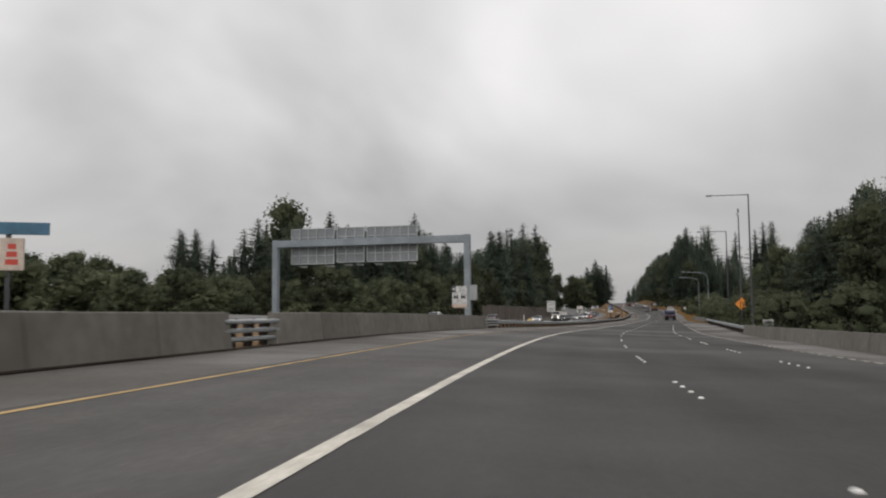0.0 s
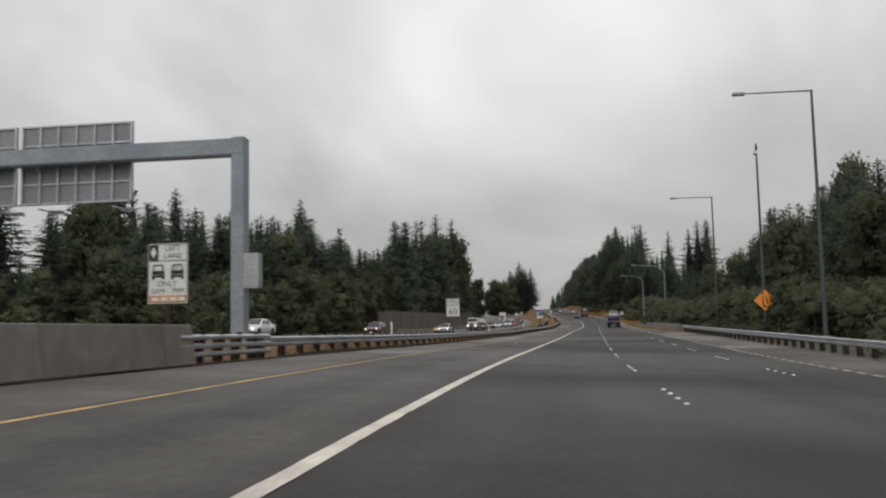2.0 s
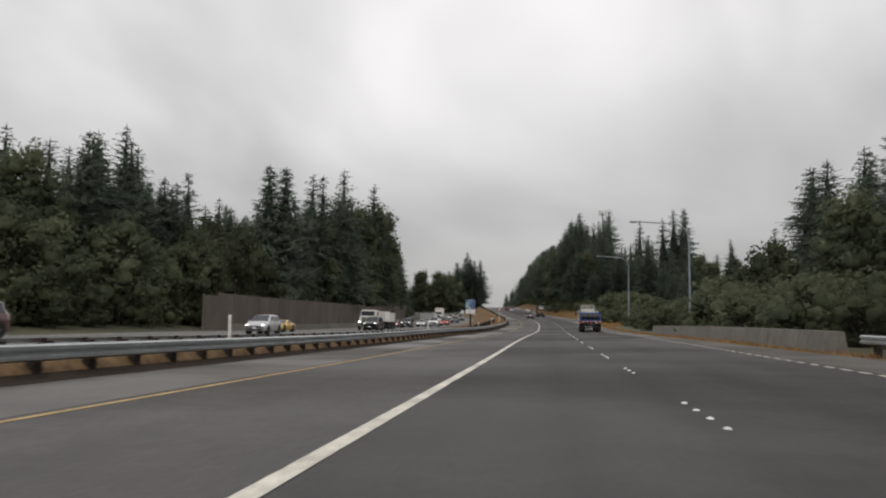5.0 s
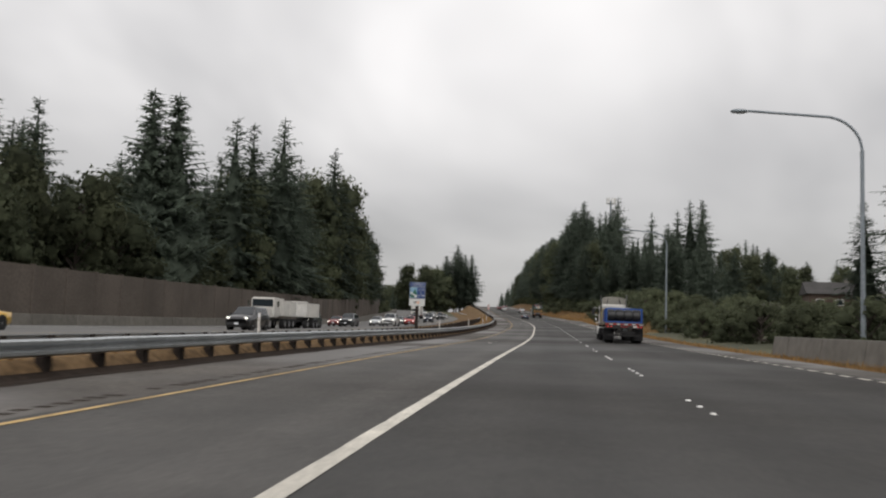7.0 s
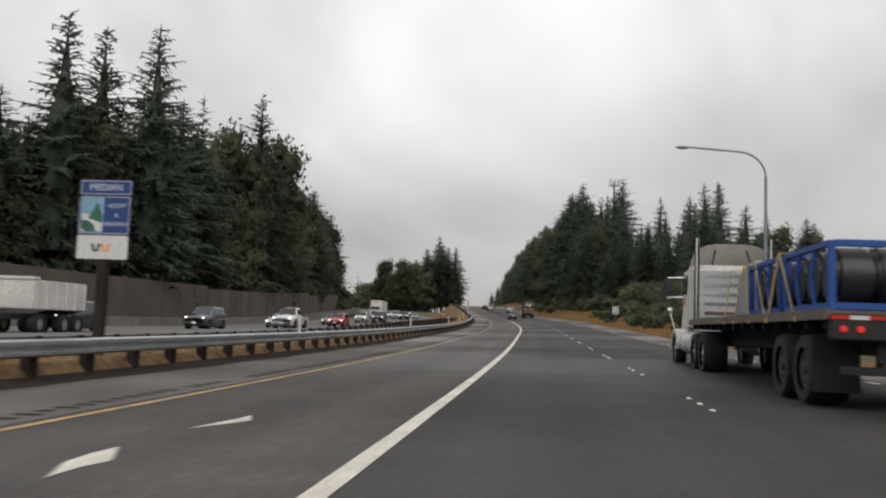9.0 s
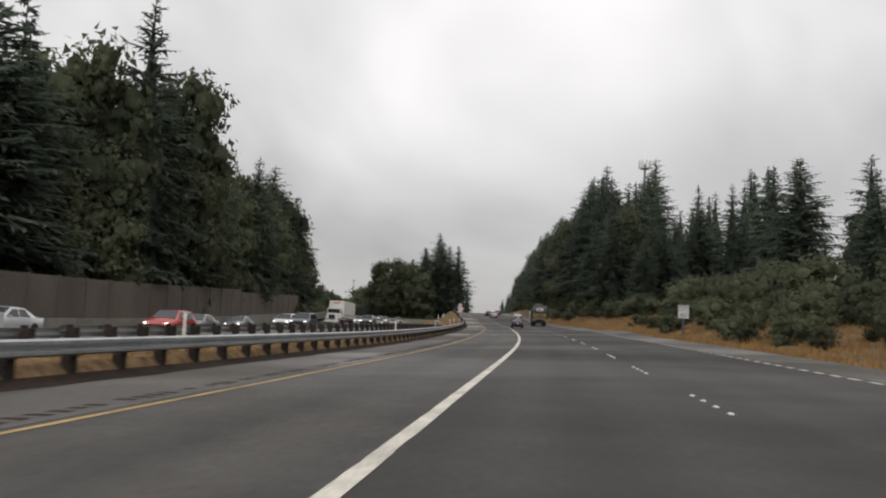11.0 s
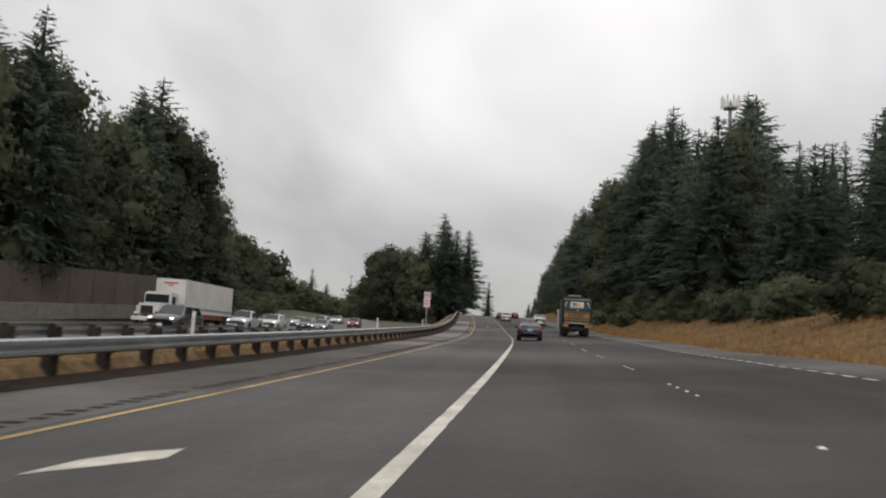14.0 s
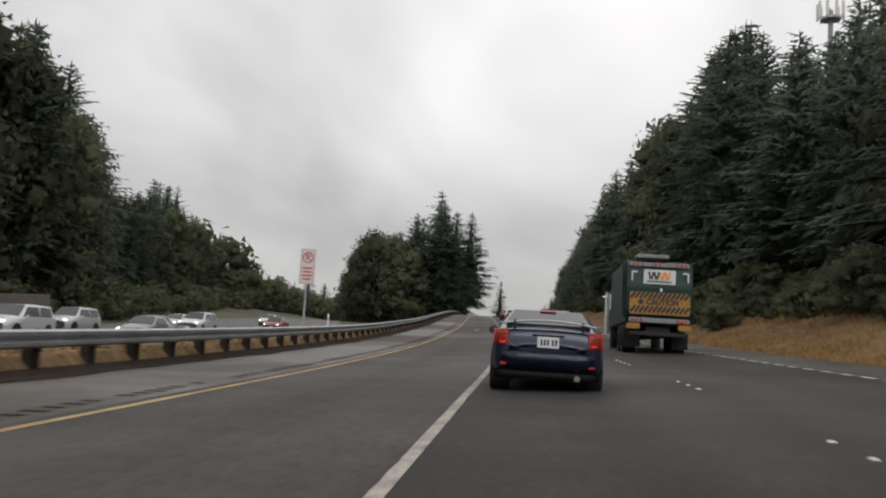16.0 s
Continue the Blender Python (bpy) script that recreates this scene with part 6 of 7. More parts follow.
def refuse_lorry():
    t = thing("refuse_lorry", "dark green refuse lorry with a yellow striped rear hopper", "lorry", road_pose(407.3, 6.15, 0.004, -2.0) @ Matrix.Diagonal((1.0, 1.0, 1.12, 1)))
    part("chassis", box(new_bm(), 0, 4.6, 0.75, 0.95, 8.6, 0.35, 0.03), M_CHASSIS, t)
    bm = new_bm()
    prof = [(0.35, 1.05), (0.10, 1.45), (0.10, 2.32), (0.42, 3.05), (1.15, 3.30), (7.3, 3.30), (7.3, 1.0)]
    a = [bm.verts.new((-1.24, y, z)) for y, z in prof]
    b = [bm.verts.new((1.24, y, z)) for y, z in prof]
    bm.faces.new(a[::-1])
    bm.faces.new(b)
    for i in range(len(prof)):
        j = (i + 1) % len(prof)
        bm.faces.new((a[i], a[j], b[j], b[i]))
    bmesh.ops.recalc_face_normals(bm, faces=bm.faces)
    bmesh.ops.bevel(bm, geom=list(bm.edges), offset=0.04, segments=2, affect="EDGES")
    part("hopper_body", bm, M_GREEN, t)
    part("top_hatch", box(new_bm(), -0.25, 0.95, 3.42, 1.25, 0.9, 0.14, 0.03), M_SIGNBACK, t)
    for sx in (-1, 1):
        part("side_post", box(new_bm(), sx * 1.27, 0.55, 2.2, 0.07, 0.16, 2.0, 0.02), M_GREEN, t)
        part("hydraulic_ram", cyl(new_bm(), (sx * 1.30, 0.8, 1.3), (sx * 1.30, 1.3, 3.2), 0.05, 0.05, 10), M_CHASSIS, t)
    hp = part("hopper_gate", box(new_bm(), 0, 0.05, 1.72, 2.30, 0.12, 0.78, 0.03), M_TYELLOW, t, "faded yellow rear gate with black hazard stripes")
    for row, z in enumerate((2.0, 1.52)):
        for k in range(13):
            part("hazard_stripe", box(new_bm(), 0, 0, 0, 0.088, 0.012, 0.27, m=Matrix.Translation((-1.02 + 0.17 * k, -0.017, z)) @ Matrix.Rotation(radians(40), 4, "Y")), M_BLACK, hp)
    lettering("CAUTION", 0.27, M_BLACK, hp, Matrix.Translation((0.10, -0.018, 1.765)) @ FACE, bold=0.012)
    part("warning_mark", cyl(new_bm(), (-0.72, -0.014, 1.765), (-0.72, -0.022, 1.765), 0.10, 0.10, 8), M_BLACK, hp)
    sg = part("logo_panel", box(new_bm(), -0.02, 0.185, 2.66, 1.22, 0.03, 0.50, 0.005, m=Matrix.Translation((0, 0.06, 0)) @ Matrix.Rotation(0, 4, "X")), M_SIGNWHITE, t, "white panel with a dark and amber mark")
    for k in range(8):
        mm = M_LOGODARK if k < 4 else M_SIGNORANGE
        part("logo_mark", box(new_bm(), 0, 0, 0, 0.075, 0.012, 0.27, m=Matrix.Translation((-0.40 + 0.105 * k, 0.222, 2.70)) @ Matrix.Rotation(radians(-14 if k % 2 == 0 else 14), 4, "Y")), mm, sg)
    part("logo_bar", box(new_bm(), -0.02, 0.222, 2.50, 0.95, 0.012, 0.045), M_SIGNGREEN, sg)
    sg.matrix_basis = Matrix.Translation((0, -0.09, 0.0))
    for sx in (-1, 1):
        part("corner_mark", box(new_bm(), sx * 0.98, 0.16, 2.82, 0.22, 0.03, 0.05), M_SIGNWHITE, t)
        part("corner_mark", box(new_bm(), sx * 1.07, 0.14, 2.66, 0.05, 0.03, 0.32), M_SIGNWHITE, t)
    lb = part("light_bar", box(new_bm(), 0, 0.36, 3.10, 2.28, 0.10, 0.15, 0.02), M_SIGNBACK, t)
    for x in (-1.0, -0.85, -0.68, -0.16, 0.0, 0.66, 0.84, 1.0):
        part("lamp", cyl(new_bm(), (x, 0.32, 3.10), (x, 0.295, 3.10), 0.055, 0.05, 10), M_TAIL, lb)
    lower = part("rear_sill", box(new_bm(), 0, 0.12, 1.14, 2.30, 0.30, 0.17, 0.03), M_SIGNBACK, t)
    for x in (-1.0, -0.86, -0.70, 0.70, 0.86, 1.0):
        part("lamp", cyl(new_bm(), (x, -0.03, 1.14), (x, -0.06, 1.14), 0.05, 0.05, 10), M_TAIL, lower)
    for sx in (-1, 1):
        part("step_box", box(new_bm(), sx * 0.98, 0.14, 0.92, 0.50, 0.34, 0.20, 0.02), M_TYELLOW, t)
        part("mud_flap", box(new_bm(), sx * 0.92, 0.75, 0.48, 0.62, 0.03, 0.55), M_RUBBER, t)
    part("bumper", box(new_bm(), 0, 0.12, 0.68, 2.2, 0.14, 0.14, 0.02), M_CHASSIS, t)
    part("beacon", cyl(new_bm(), (0.05, 0.10, 2.16), (0.05, 0.10, 2.26), 0.05, 0.04, 10), M_HEAD, t)
    for yy in (1.75, 3.1, 7.9):
        for sx in (-1, 1):
            wheel(t, sx * 0.97, yy, 0.51, 0.52 if yy < 5 else 0.32, DARK_RIM)
    bm = box(new_bm(), 0, 8.35, 1.75, 2.30, 1.75, 2.05, 0.14)
    part("cab", bm, M_GREEN, t)
    quad_panel("windscreen", [(1.0, 9.245, 1.7), (-1.0, 9.245, 1.7), (-1.0, 9.245, 2.55), (1.0, 9.245, 2.55)], M_GLASS, t)
    part("exhaust_pipe", cyl(new_bm(), (-1.42, 7.2, 0.7), (-1.42, 7.2, 2.45), 0.10, 0.10, 12), M_TWHITE, t)
    for sx in (-1, 1):
        part("side_window", box(new_bm(), sx * 1.15, 8.5, 2.15, 0.03, 0.85, 0.70, 0.01), M_GLASS, t)
        mr = part("mirror", box(new_bm(), sx * 1.55, 9.0, 2.15, 0.22, 0.10, 0.42, 0.03), M_BLACK, t)
        part("mirror_arm", tube(new_bm(), [(sx * 1.12, 9.0, 2.40), (sx * 1.5, 9.0, 2.38)], 0.02), M_CHROME, mr)


# flatbed lorry with its load
M_BLUE = mat("blue_rack_paint", (0.018, 0.075, 0.30), 0.5, 0.1, 0.2, 0.8, 8.0)
M_STRAP = mat("yellow_webbing", (0.50, 0.36, 0.11), 0.8, 0, 0.25, 2.0, 20.0)
M_DECK = mat("weathered_deck_timber", (0.13, 0.105, 0.085), 0.9, 0, 0.35, 0.8, 10.0, 0.4)
M_ROLL = mat("black_plastic_roll", (0.022, 0.022, 0.024), 0.45, 0, 0.35, 1.2, 7.0, 0.3)
M_TARP = mat("grey_sheet", (0.26, 0.27, 0.30), 0.6, 0, 0.25, 1.0, 7.0)
M_RUST = mat("rusty_red_steel", (0.20, 0.055, 0.035), 0.8, 0.1, 0.4, 1.0, 8.0, 0.3)


def flatbed_lorry():
    t = thing("flatbed_lorry", "white tractor with a flatbed carrying black rolls in blue racks", "lorry", road_pose(222.0, 6.6, 0.004, -1.0))
    deck_z = 1.32
    bed = part("deck", box(new_bm(), 0, 6.1, deck_z, 2.50, 12.2, 0.12, 0.015), M_DECK, t)
    for k in range(14):
        part("cross_member", box(new_bm(), 0, 0.4 + 0.9 * k, deck_z - 0.13, 2.40, 0.10, 0.13), M_CHASSIS, bed)
    for sx in (-1, 1):
        part("frame_beam", box(new_bm(), sx * 0.45, 6.0, 0.97, 0.14, 11.6, 0.42, 0.01), M_CHASSIS, t)
        part("side_rail", box(new_bm(), sx * 1.27, 6.1, deck_z, 0.06, 12.2, 0.16, 0.01), M_DECK, t)
    tail = part("tail_beam", box(new_bm(), 0, 0.0, 1.15, 2.50, 0.12, 0.36, 0.02), M_CHASSIS, t)
    for k in range(10):
        part("reflective_tape", box(new_bm(), -1.125 + 0.25 * k, -0.065, 1.28, 0.245, 0.01, 0.055), M_TAIL if k % 2 == 0 else M_SIGNWHITE, tail)
    for x in (-1.08, -0.86, -0.17, 0.0, 0.17, 0.92, 1.14):
        big = abs(x) > 0.5
        part("tail_lamp", cyl(new_bm(), (x, -0.06, 1.12), (x, -0.085, 1.12), 0.05 if big else 0.03, 0.045 if big else 0.025, 14), M_TAILON, tail)
    part("under_panel", box(new_bm(), 0.1, 0.15, 0.86, 1.35, 0.04, 0.40, 0.01), M_CHASSIS, t)
    pl = part("rear_plate", box(new_bm(), 0.08, 0.12, 0.97, 0.32, 0.02, 0.17), M_PLATE, t)
    for x in (-0.28, 0.42):
        part("number_bar", box(new_bm(), x, 0.125, 0.97, 0.20, 0.012, 0.10), M_TWHITE, t)
    part("number_bar", box(new_bm(), 0.72, -0.064, 1.14, 0.24, 0.010, 0.10), M_TWHITE, tail)
    part("bumper", box(new_bm(), 0.0, 0.2, 0.55, 2.1, 0.10, 0.12, 0.01), M_CHASSIS, t)
    for sx in (-1, 1):
        part("bumper_post", box(new_bm(), sx * 0.5, 0.25, 0.82, 0.10, 0.10, 0.5), M_CHASSIS, t)
        part("mud_flap", box(new_bm(), sx * 0.97, 0.62, 0.62, 0.66, 0.025, 0.80), M_RUBBER, t)
    for yy in (1.35, 2.65):
        for sx in (-1, 1):
            wheel(t, sx * 0.95, yy, 0.52, 0.58, DARK_RIM)
    # blue racks with black rolls
    for rack, (y0, n) in enumerate(((0.10, 4), (2.75, 4))):
        r = thing("roll_rack", "blue steel rack packed with upright black rolls on the flatbed", "rack", road_pose(222.0, 6.6, 0.004, -1.0) @ Matrix.Translation((0, y0, deck_z + 0.06)), "load racks")
        h, d = 0.98, 2.4
        for sx in (-1, 1):
            for yy in (0.06, d - 0.06):
                part("post", box(new_bm(), sx * 1.17, yy, h / 2, 0.10, 0.10, h, 0.01), M_BLUE, r)
            for zz in (0.06, h - 0.04):
                part("side_bar", box(new_bm(), sx * 1.17, d / 2, zz, 0.09, d - 0.2, 0.09, 0.01), M_BLUE, r)
            for yy in (0.8, 1.6):
                part("upright", tube(new_bm(), [(sx * 1.17, yy, 0.08), (sx * 1.21, yy + 0.05, h * 0.5), (sx * 1.17, yy, h - 0.06)], 0.035, 8), M_BLUE, r)
        for yy in (0.06, d - 0.06):
            for zz in (0.06, h - 0.04):
                part("cross_bar", box(new_bm(), 0, yy, zz, 2.25, 0.09, 0.10, 0.01), M_BLUE, r)
        for k in range(n):
            x = -0.83 + 0.553 * k
            for yy in (0.42, 1.2, 1.95):
                bm = new_bm()
                cyl(bm, (x - 0.26, yy, 0.50), (x + 0.26, yy, 0.50), 0.41, 0.41, 36)
                bmesh.ops.bevel(bm, geom=[e for e in bm.edges if abs(e.verts[0].co.x - e.verts[1].co.x) < 0.01], offset=0.06, segments=2, affect="EDGES")
                roll = part("roll", bm, M_ROLL, r)
                roll.data.shade_smooth()
                roll.data.set_sharp_from_angle(angle=radians(40))
    base = road_pose(222.0, 6.6, 0.004, -1.0)
    g = thing("sheeted_crate", "grey sheeted crate beside a rusty steel part on the flatbed", "crate", base @ Matrix.Translation((0, 5.6, deck_z + 0.06)))
    bm = new_bm()
    prof = [(0, 0), (0, 1.05), (0.5, 1.2), (1.6, 0.95), (2.0, 0)]
    a = [bm.verts.new((-1.0, y, z)) for y, z in prof]
    b = [bm.verts.new((0.9, y, z)) for y, z in prof]
    bm.faces.new(a)
    bm.faces.new(b[::-1])
    for i in range(5):
        j = (i + 1) % 5
        bm.faces.new((a[i], b[i], b[j], a[j]))
    bmesh.ops.recalc_face_normals(bm, faces=bm.faces)
    bmesh.ops.bevel(bm, geom=list(bm.edges), offset=0.07, segments=3, affect="EDGES")
    part("sheet", bm, M_TARP, g)
    g2 = thing("steel_casting", "rusty red steel part strapped on the flatbed", "machine part", base @ Matrix.Translation((-0.3, 8.3, deck_z + 0.06)))
    bm = new_bm()
    cyl(bm, (0, 0, 0), (0, 0.5, 0.75), 0.45, 0.25, 14)
    box(bm, 0.4, 0.2, 0.22, 1.2, 1.5, 0.44, 0.05)
    part("casting", bm, M_RUST, g2)
    # webbing over the load
    for y0, lean in ((2.6, 1.1), (2.62, -0.7), (4.4, 1.0), (5.25, 0.5), (5.3, -0.9), (6.6, -0.6)):
        s = thing("load_strap", "yellow webbing strap tight over the load", "strap", base, "load straps")
        path = [(-1.29, y0 - lean, deck_z - 0.1), (-1.26, y0, deck_z + 1.06), (1.26, y0, deck_z + 1.06), (1.29, y0 - lean, deck_z - 0.1)]
        bm = new_bm()
        for p, q in zip(path, path[1:]):
            p, q = Vector(p), Vector(q)
            n0 = Vector((0, 0.04, 0))
            o = Vector((0.012 * (1 if p.x > 0 else -1), 0, 0.012))
            vs = [bm.verts.new(c) for c in (p - n0 + o, p + n0 + o, q + n0 + o, q - n0 + o, p - n0, p + n0, q + n0, q - n0)]
            bm.faces.new(vs[:4])
            bm.faces.new(vs[7:3:-1])
            bm.faces.new((vs[0], vs[3], vs[7], vs[4]))
            bm.faces.new((vs[1], vs[5], vs[6], vs[2]))
        bmesh.ops.recalc_face_normals(bm, faces=bm.faces)
        part("webbing", bm, M_STRAP, s)
    # tractor
    part("tractor_frame", box(new_bm(), 0, 13.0, 0.85, 0.9, 7.5, 0.28, 0.02), M_CHASSIS, t)
    for yy in (10.6, 11.95):
        for sx in (-1, 1):
            wheel(t, sx * 0.93, yy, 0.52, 0.58)
    for sx in (-1, 1):
        wheel(t, sx * 1.02, 16.0, 0.52, 0.32)
    bm = box(new_bm(), 0, 13.7, 2.05, 2.25, 1.75, 1.90, 0.12)
    cab = part("cab", bm, M_TWHITE, t)
    part("cab_back_frame", box(new_bm(), 0, 12.80, 2.15, 1.9, 0.05, 1.35, 0.02), M_GALV, cab)
    for k in range(5):
        part("back_slat", box(new_bm(), 0, 12.76, 1.62 + 0.27 * k, 1.6, 0.06, 0.09, 0.02), M_CHROME, cab)
    bm = new_bm()
    hood = [(14.5, 1.15), (14.5, 2.05), (16.6, 1.75), (16.85, 1.5), (16.85, 0.75), (14.5, 0.75)]
    a = [bm.verts.new((-0.85, y, z)) for y, z in hood]
    b = [bm.verts.new((0.85, y, z)) for y, z in hood]
    bm.faces.new(a)
    bm.faces.new(b[::-1])
    for i in range(6):
        j = (i + 1) % 6
        bm.faces.new((a[i], b[i], b[j], a[j]))
    bmesh.ops.recalc_face_normals(bm, faces=bm.faces)
    bmesh.ops.bevel(bm, geom=list(bm.edges), offset=0.08, segments=3, affect="EDGES")
    part("hood", bm, M_TWHITE, t)
    bm = new_bm()
    rows = []
    for k in range(9):
        f = k / 8
        y, z = 12.95 + 1.5 * f, 3.62 - 0.75 * f ** 1.6
        rows.append([bm.verts.new((x * (0.98 + 0.06 * f), y + 0.10 * (abs(x) ** 3), z - 0.18 * abs(x) ** 4)) for x in np.linspace(-1, 1, 9)])
    for p, q in zip(rows, rows[1:]):
        for i in range(8):
            bm.faces.new((p[i], p[i + 1], q[i + 1], q[i]))
    r = bmesh.ops.solidify(bm, geom=list(bm.faces), thickness=0.05)
    part("wind_deflector", bm, M_TWHITE, t, "tall white roof wind deflector")
    for x in (-0.55, 0.55):
        part("deflector_stay", tube(new_bm(), [(x, 12.98, 3.0), (x * 0.8, 13.15, 3.45)], 0.03), M_CHASSIS, t)
    for sx in (-1, 1):
        fd = new_bm()
        rings = []
        for k in range(9):
            a = math.pi * (0.02 + 0.96 * k / 8)
            rings.append([fd.verts.new((sx * x, 16.0 + 0.72 * math.cos(a), 0.50 + 0.66 * math.sin(a))) for x in (0.82, 1.0, 1.2)] + [fd.verts.new((sx * 1.2, 16.0 + 0.60 * math.cos(a), 0.50 + 0.55 * math.sin(a)))])
        for p, q in zip(rings, rings[1:]):
            for i in range(3):
                fd.faces.new((p[i], p[i + 1], q[i + 1], q[i]))
        part("front_wing", fd, M_TWHITE, t)
        dr = part("door", box(new_bm(), sx * 1.13, 13.95, 1.75, 0.04, 1.0, 1.2, 0.03), M_TWHITE, t)
        part("side_window", box(new_bm(), sx * 1.15, 14.0, 2.45, 0.03, 0.75, 0.58, 0.02), M_GLASS, dr)
        part("door_mark", box(new_bm(), sx * 1.153, 14.1, 1.95, 0.012, 0.35, 0.20), M_SIGNRED, dr)
        tk = new_bm()
        cyl(tk, (sx * 0.95, 12.75, 0.75), (sx * 0.95, 14.6, 0.75), 0.31, 0.31, 20)
        fuel = part("fuel_tank", tk, M_TWHITE, t)
        for yy in (13.1, 14.2):
            part("tank_band", cyl(new_bm(), (sx * 0.95, yy, 0.75), (sx * 0.95, yy + 0.08, 0.75), 0.325, 0.325, 20), M_GALV, fuel)
        part("step", box(new_bm(), sx * 1.10, 14.75, 0.60, 0.30, 0.5, 0.08, 0.02), M_GALV, t)
        mr = part("mirror", box(new_bm(), sx * 1.60, 14.55, 2.40, 0.24, 0.10, 0.52, 0.03), M_BLACK, t)
        part("mirror_arm", tube(new_bm(), [(sx * 1.12, 14.5, 2.72), (sx * 1.62, 14.55, 2.70)], 0.02), M_CHROME, mr)
        part("mirror_arm", tube(new_bm(), [(sx * 1.12, 14.5, 2.12), (sx * 1.62, 14.55, 2.10)], 0.02), M_CHROME, mr)
        wm = new_bm()
        bmesh.ops.create_uvsphere(wm, u_segments=10, v_segments=8, radius=0.10)
        bmesh.ops.translate(wm, vec=(sx * 1.30, 16.3, 1.75), verts=wm.verts)
        fm = part("fender_mirror", wm, M_CHROME, t)
        part("mirror_stay", tube(new_bm(), [(sx * 1.15, 16.15, 1.1), (sx * 1.30, 16.3, 1.72)], 0.018), M_CHROME, fm)
        part("exhaust_pipe", cyl(new_bm(), (sx * 1.02, 12.7, 1.3), (sx * 1.02, 12.7, 3.75), 0.075, 0.075, 12), M_CHROME, t)


blue_coupe()
refuse_lorry()
flatbed_lorry()


# oncoming lorries
def dump_lorry():
    m = opposite(236, -24.4, 18)
    t = thing("dump_lorry", "white tipper lorry pulling a second tipper trailer", "lorry", m)
    part("frame", box(new_bm(), 0, 9.3, 0.85, 0.9, 17.0, 0.3, 0.02), M_CHASSIS, t)
    part("cab", box(new_bm(), 0, 14.6, 2.0, 2.2, 1.8, 1.8, 0.12), M_TWHITE, t)
    part("hood", box(new_bm(), 0, 16.4, 1.45, 1.75, 2.0, 1.05, 0.15), M_TWHITE, t)
    part("grille", box(new_bm(), 0, 17.42, 1.45, 1.0, 0.05, 0.75, 0.02), M_CHROME, t)
    quad_panel("windscreen", [(0.98, 15.5, 2.05), (-0.98, 15.5, 2.05), (-0.95, 15.48, 2.72), (0.95, 15.48, 2.72)], M_GLASS, t, 0.02)
    part("bumper", box(new_bm(), 0, 17.5, 0.75, 2.3, 0.25, 0.35, 0.05), M_CHROME, t)
    for y0, y1, h in ((8.8, 13.4, 2.75), (0.3, 5.2, 2.75)):
        bm = new_bm()
        box(bm, 0, (y0 + y1) / 2, 1.95, 2.40, y1 - y0, 1.45, 0.05)
        b = part("tipper_body", bm, M_TWHITE, t)
        n = 6
        for k in range(n):
            for sx in (-1, 1):
                part("rib", box(new_bm(), sx * 1.22, y0 + 0.25 + (y1 - y0 - 0.5) * k / (n - 1), 1.95, 0.06, 0.10, 1.40), M_TWHITE, b)
        part("top_edge", box(new_bm(), 0, y1 - 0.2, h, 2.44, 0.5, 0.16, 0.02), M_TWHITE, b)
    part("drawbar", box(new_bm(), 0, 7.0, 0.75, 0.2, 3.6, 0.18), M_CHASSIS, t)
    for sx in (-1, 1):
        part("headlamp", box(new_bm(), sx * 0.86, 17.38, 1.15, 0.26, 0.12, 0.2, 0.03), M_HEADON, t)
        part("mirror", box(new_bm(), sx * 1.4, 15.3, 2.3, 0.2, 0.1, 0.5, 0.02), M_CHROME, t)
        for yy in (0.9, 2.2, 4.4, 9.6, 10.9, 12.2):
            wheel(t, sx * 0.95, yy, 0.5, 0.5)
        wheel(t, sx * 1.0, 16.5, 0.5, 0.3)


dump_lorry()


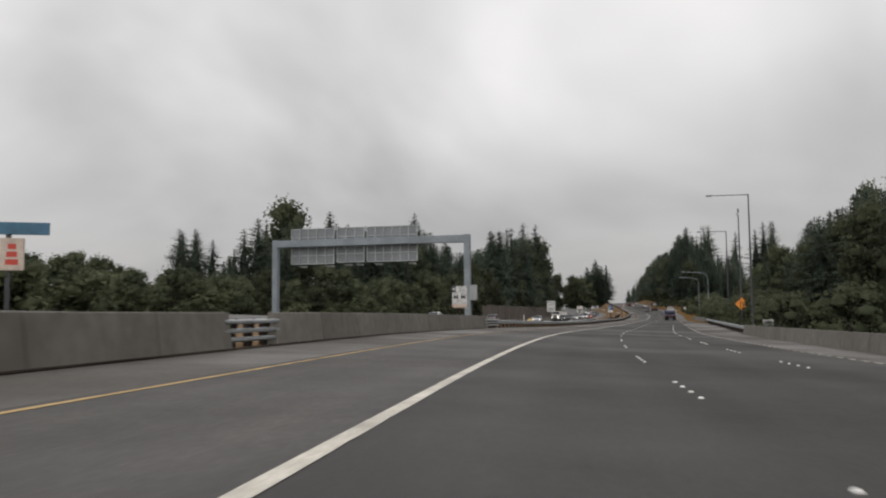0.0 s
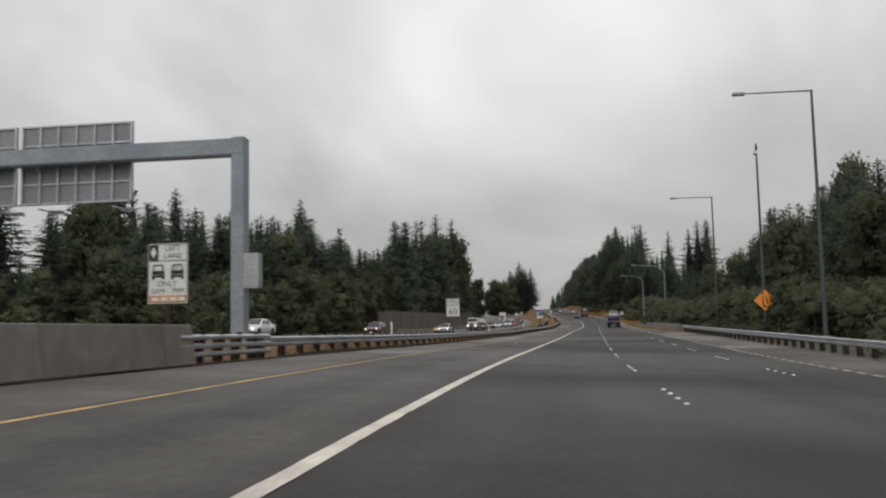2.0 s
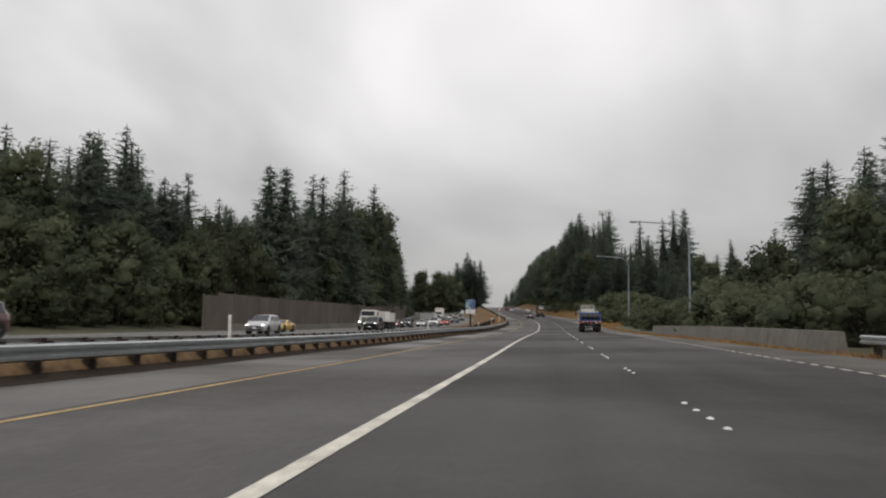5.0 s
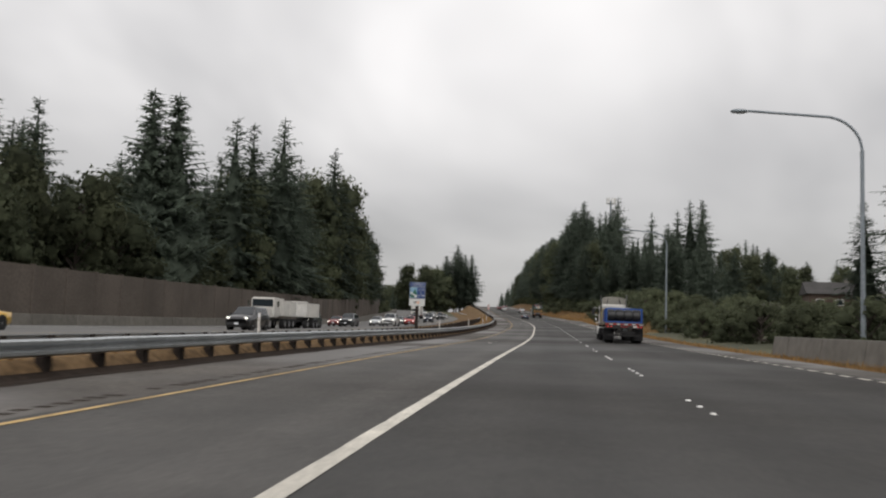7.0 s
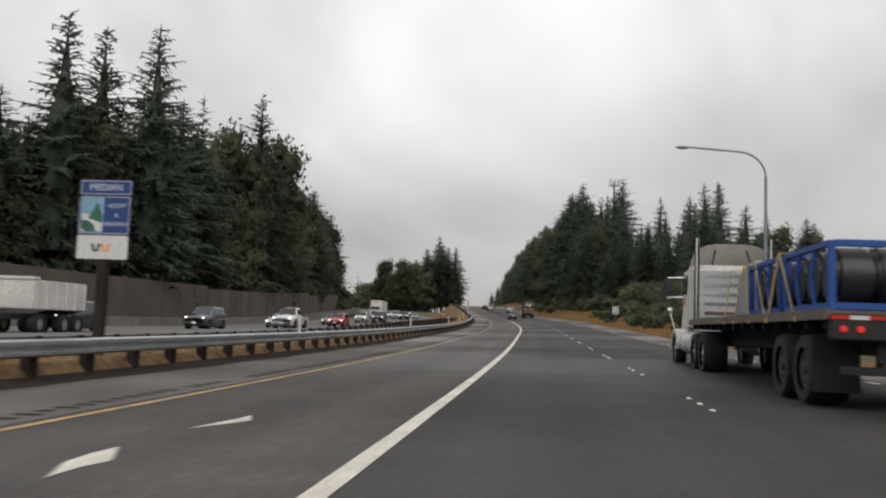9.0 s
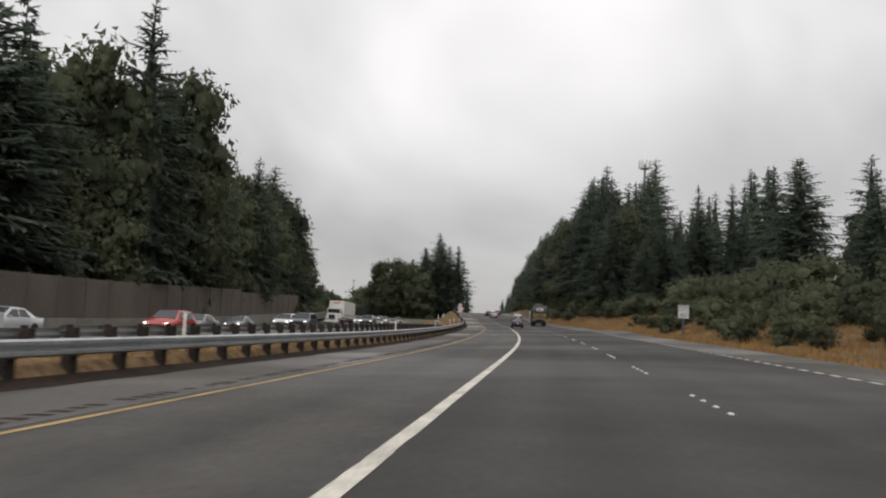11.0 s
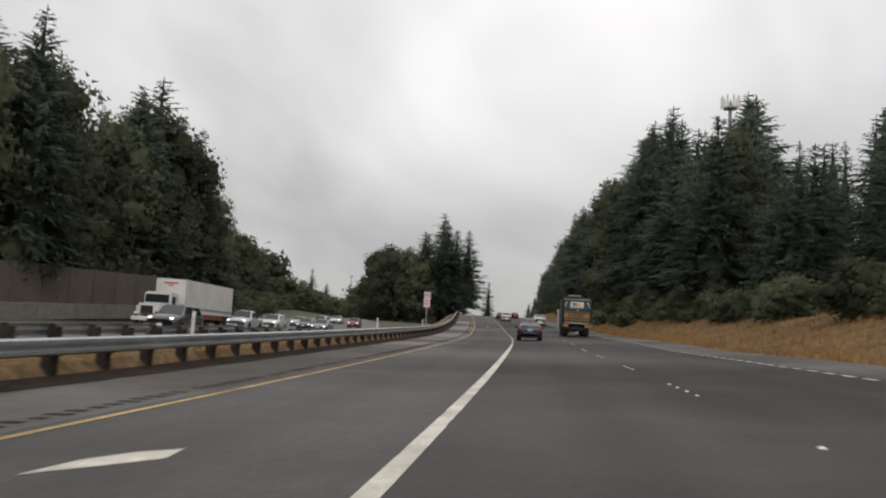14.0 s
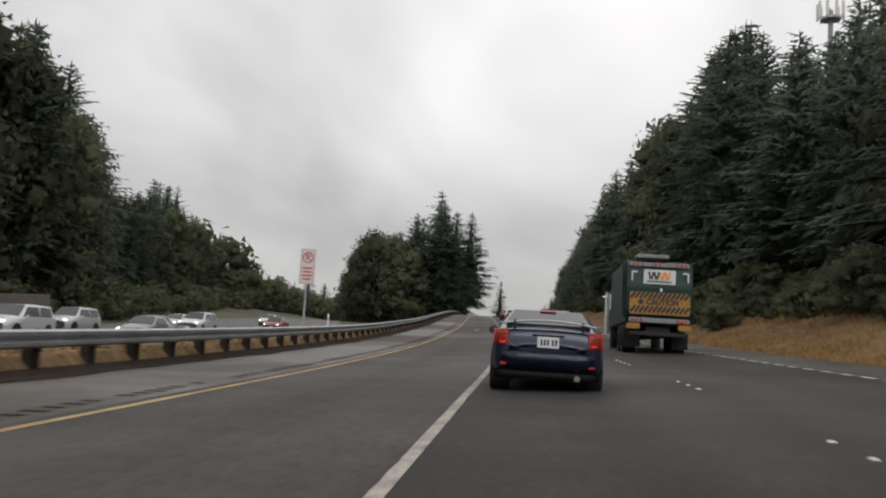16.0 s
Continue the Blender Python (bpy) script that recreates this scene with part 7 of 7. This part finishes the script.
def box_lorry():
    m = opposite(391, -28.2, 16.5)
    t = thing("box_lorry", "white lorry with a long white box trailer", "lorry", m)
    part("frame", box(new_bm(), 0, 8.3, 0.85, 0.9, 15.5, 0.3, 0.02), M_CHASSIS, t)
    tr = part("trailer_box", box(new_bm(), 0, 6.0, 2.72, 2.55, 12.0, 2.75, 0.04), M_TWHITE, t)
    for sx in (-1, 1):
        part("stripe", box(new_bm(), sx * 1.282, 6.0, 1.75, 0.012, 11.8, 0.16), mat("stripe_grey", (0.18, 0.18, 0.24), 0.5), tr)
        part("skirt", box(new_bm(), sx * 1.20, 5.5, 1.12, 0.05, 6.5, 0.35), M_RUST, tr)
    for k in range(2):
        part("lettering_bar", box(new_bm(), 0, 12.01, 3.75 - 0.2 * k, 1.2 - 0.8 * k, 0.012, 0.14 - 0.06 * k), M_SIGNRED, tr)
    part("cab", box(new_bm(), 0, 13.6, 2.0, 2.2, 1.7, 1.75, 0.12), M_TWHITE, t)
    part("hood", box(new_bm(), 0, 15.25, 1.40, 1.85, 1.9, 1.0, 0.18), M_TWHITE, t)
    part("grille", box(new_bm(), 0, 16.22, 1.40, 1.0, 0.05, 0.62, 0.02), M_CHASSIS, t)
    part("bumper", box(new_bm(), 0, 16.3, 0.7, 2.3, 0.25, 0.35, 0.06), M_TWHITE, t)
    quad_panel("windscreen", [(0.98, 14.46, 2.02), (-0.98, 14.46, 2.02), (-0.95, 14.44, 2.68), (0.95, 14.44, 2.68)], M_GLASS, t, 0.02)
    for sx in (-1, 1):
        part("headlamp", box(new_bm(), sx * 0.86, 16.15, 1.1, 0.3, 0.14, 0.2, 0.04), M_HEAD, t)
        part("side_window", box(new_bm(), sx * 1.10, 13.8, 2.25, 0.03, 0.8, 0.6, 0.02), M_GLASS, t)
        for yy in (1.0, 2.3, 11.2):
            wheel(t, sx * 0.95, yy, 0.5, 0.5)
        wheel(t, sx * 1.0, 15.3, 0.5, 0.3)


box_lorry()

TRAFFIC = [
    # type, colour name, colour, nose at y, lateral
    ("sports", "yellow", (0.62, 0.36, 0.015), 196.5, -24.4), ("suv", "black", (0.02, 0.02, 0.022), 222, -20.6), ("suv", "dark_green", (0.02, 0.035, 0.03), 252, -24.4),
    ("suv", "graphite", (0.045, 0.05, 0.055), 272, -24.4), ("sedan", "dark_red", (0.20, 0.02, 0.018), 281, -28.2), ("sedan", "silver", (0.48, 0.49, 0.50), 292, -24.4),
    ("pickup", "white", (0.62, 0.62, 0.61), 282, -20.6), ("hatch", "bright_red", (0.42, 0.03, 0.02), 303, -20.6), ("sedan", "grey", (0.16, 0.17, 0.18), 317, -24.4), ("suv", "dark_blue_grey", (0.04, 0.05, 0.075), 335, -20.6),
    ("suv", "maroon", (0.10, 0.035, 0.03), 151, -24.4), ("hatch", "silver", (0.48, 0.49, 0.50), 181, -20.6), ("sedan", "white", (0.62, 0.62, 0.61), 112, -24.4),
    ("suv", "white", (0.62, 0.62, 0.61), 343, -24.4), ("sedan", "grey", (0.16, 0.17, 0.18), 339, -28.2), ("suv", "charcoal", (0.06, 0.062, 0.065), 376, -20.6), ("pickup", "silver", (0.48, 0.49, 0.50), 402, -24.4),
    ("suv", "white", (0.62, 0.62, 0.61), 413, -24.4), ("suv", "pale_silver", (0.55, 0.56, 0.57), 426, -28.2), ("sedan", "grey", (0.16, 0.17, 0.18), 420, -20.6), ("sedan", "charcoal", (0.06, 0.062, 0.065), 430, -24.4),
    ("suv", "white", (0.62, 0.62, 0.61), 439, -24.4), ("sedan", "silver", (0.48, 0.49, 0.50), 446, -28.2), ("hatch", "dark_red", (0.20, 0.02, 0.018), 456, -20.6), ("sedan", "white", (0.62, 0.62, 0.61), 476, -24.4),
]
WORDS = {"sedan": "saloon car", "suv": "sport utility vehicle", "hatch": "hatchback", "sports": "low sports car", "pickup": "pickup"}
for kind, cname, color, y, lat in TRAFFIC:
    car(kind, cname, cname.replace("_", " ") + " " + WORDS[kind] + " on the opposite carriageway", color, opposite(y, lat, CAR_TYPES[kind][0]), kind != "sports")
for kind, cname, color, y, lat in (("suv", "silver", (0.48, 0.49, 0.50), 455, 6.0), ("sedan", "dark_red", (0.20, 0.02, 0.018), 500, 2.0), ("hatch", "white", (0.62, 0.62, 0.61), 478, 2.0), ("sedan", "dark_red", (0.20, 0.02, 0.018), 520, 6.0)):
    car(kind, cname, cname.replace("_", " ") + " " + WORDS[kind] + " far ahead on the road", color, road_pose(y, lat, 0.004), False)
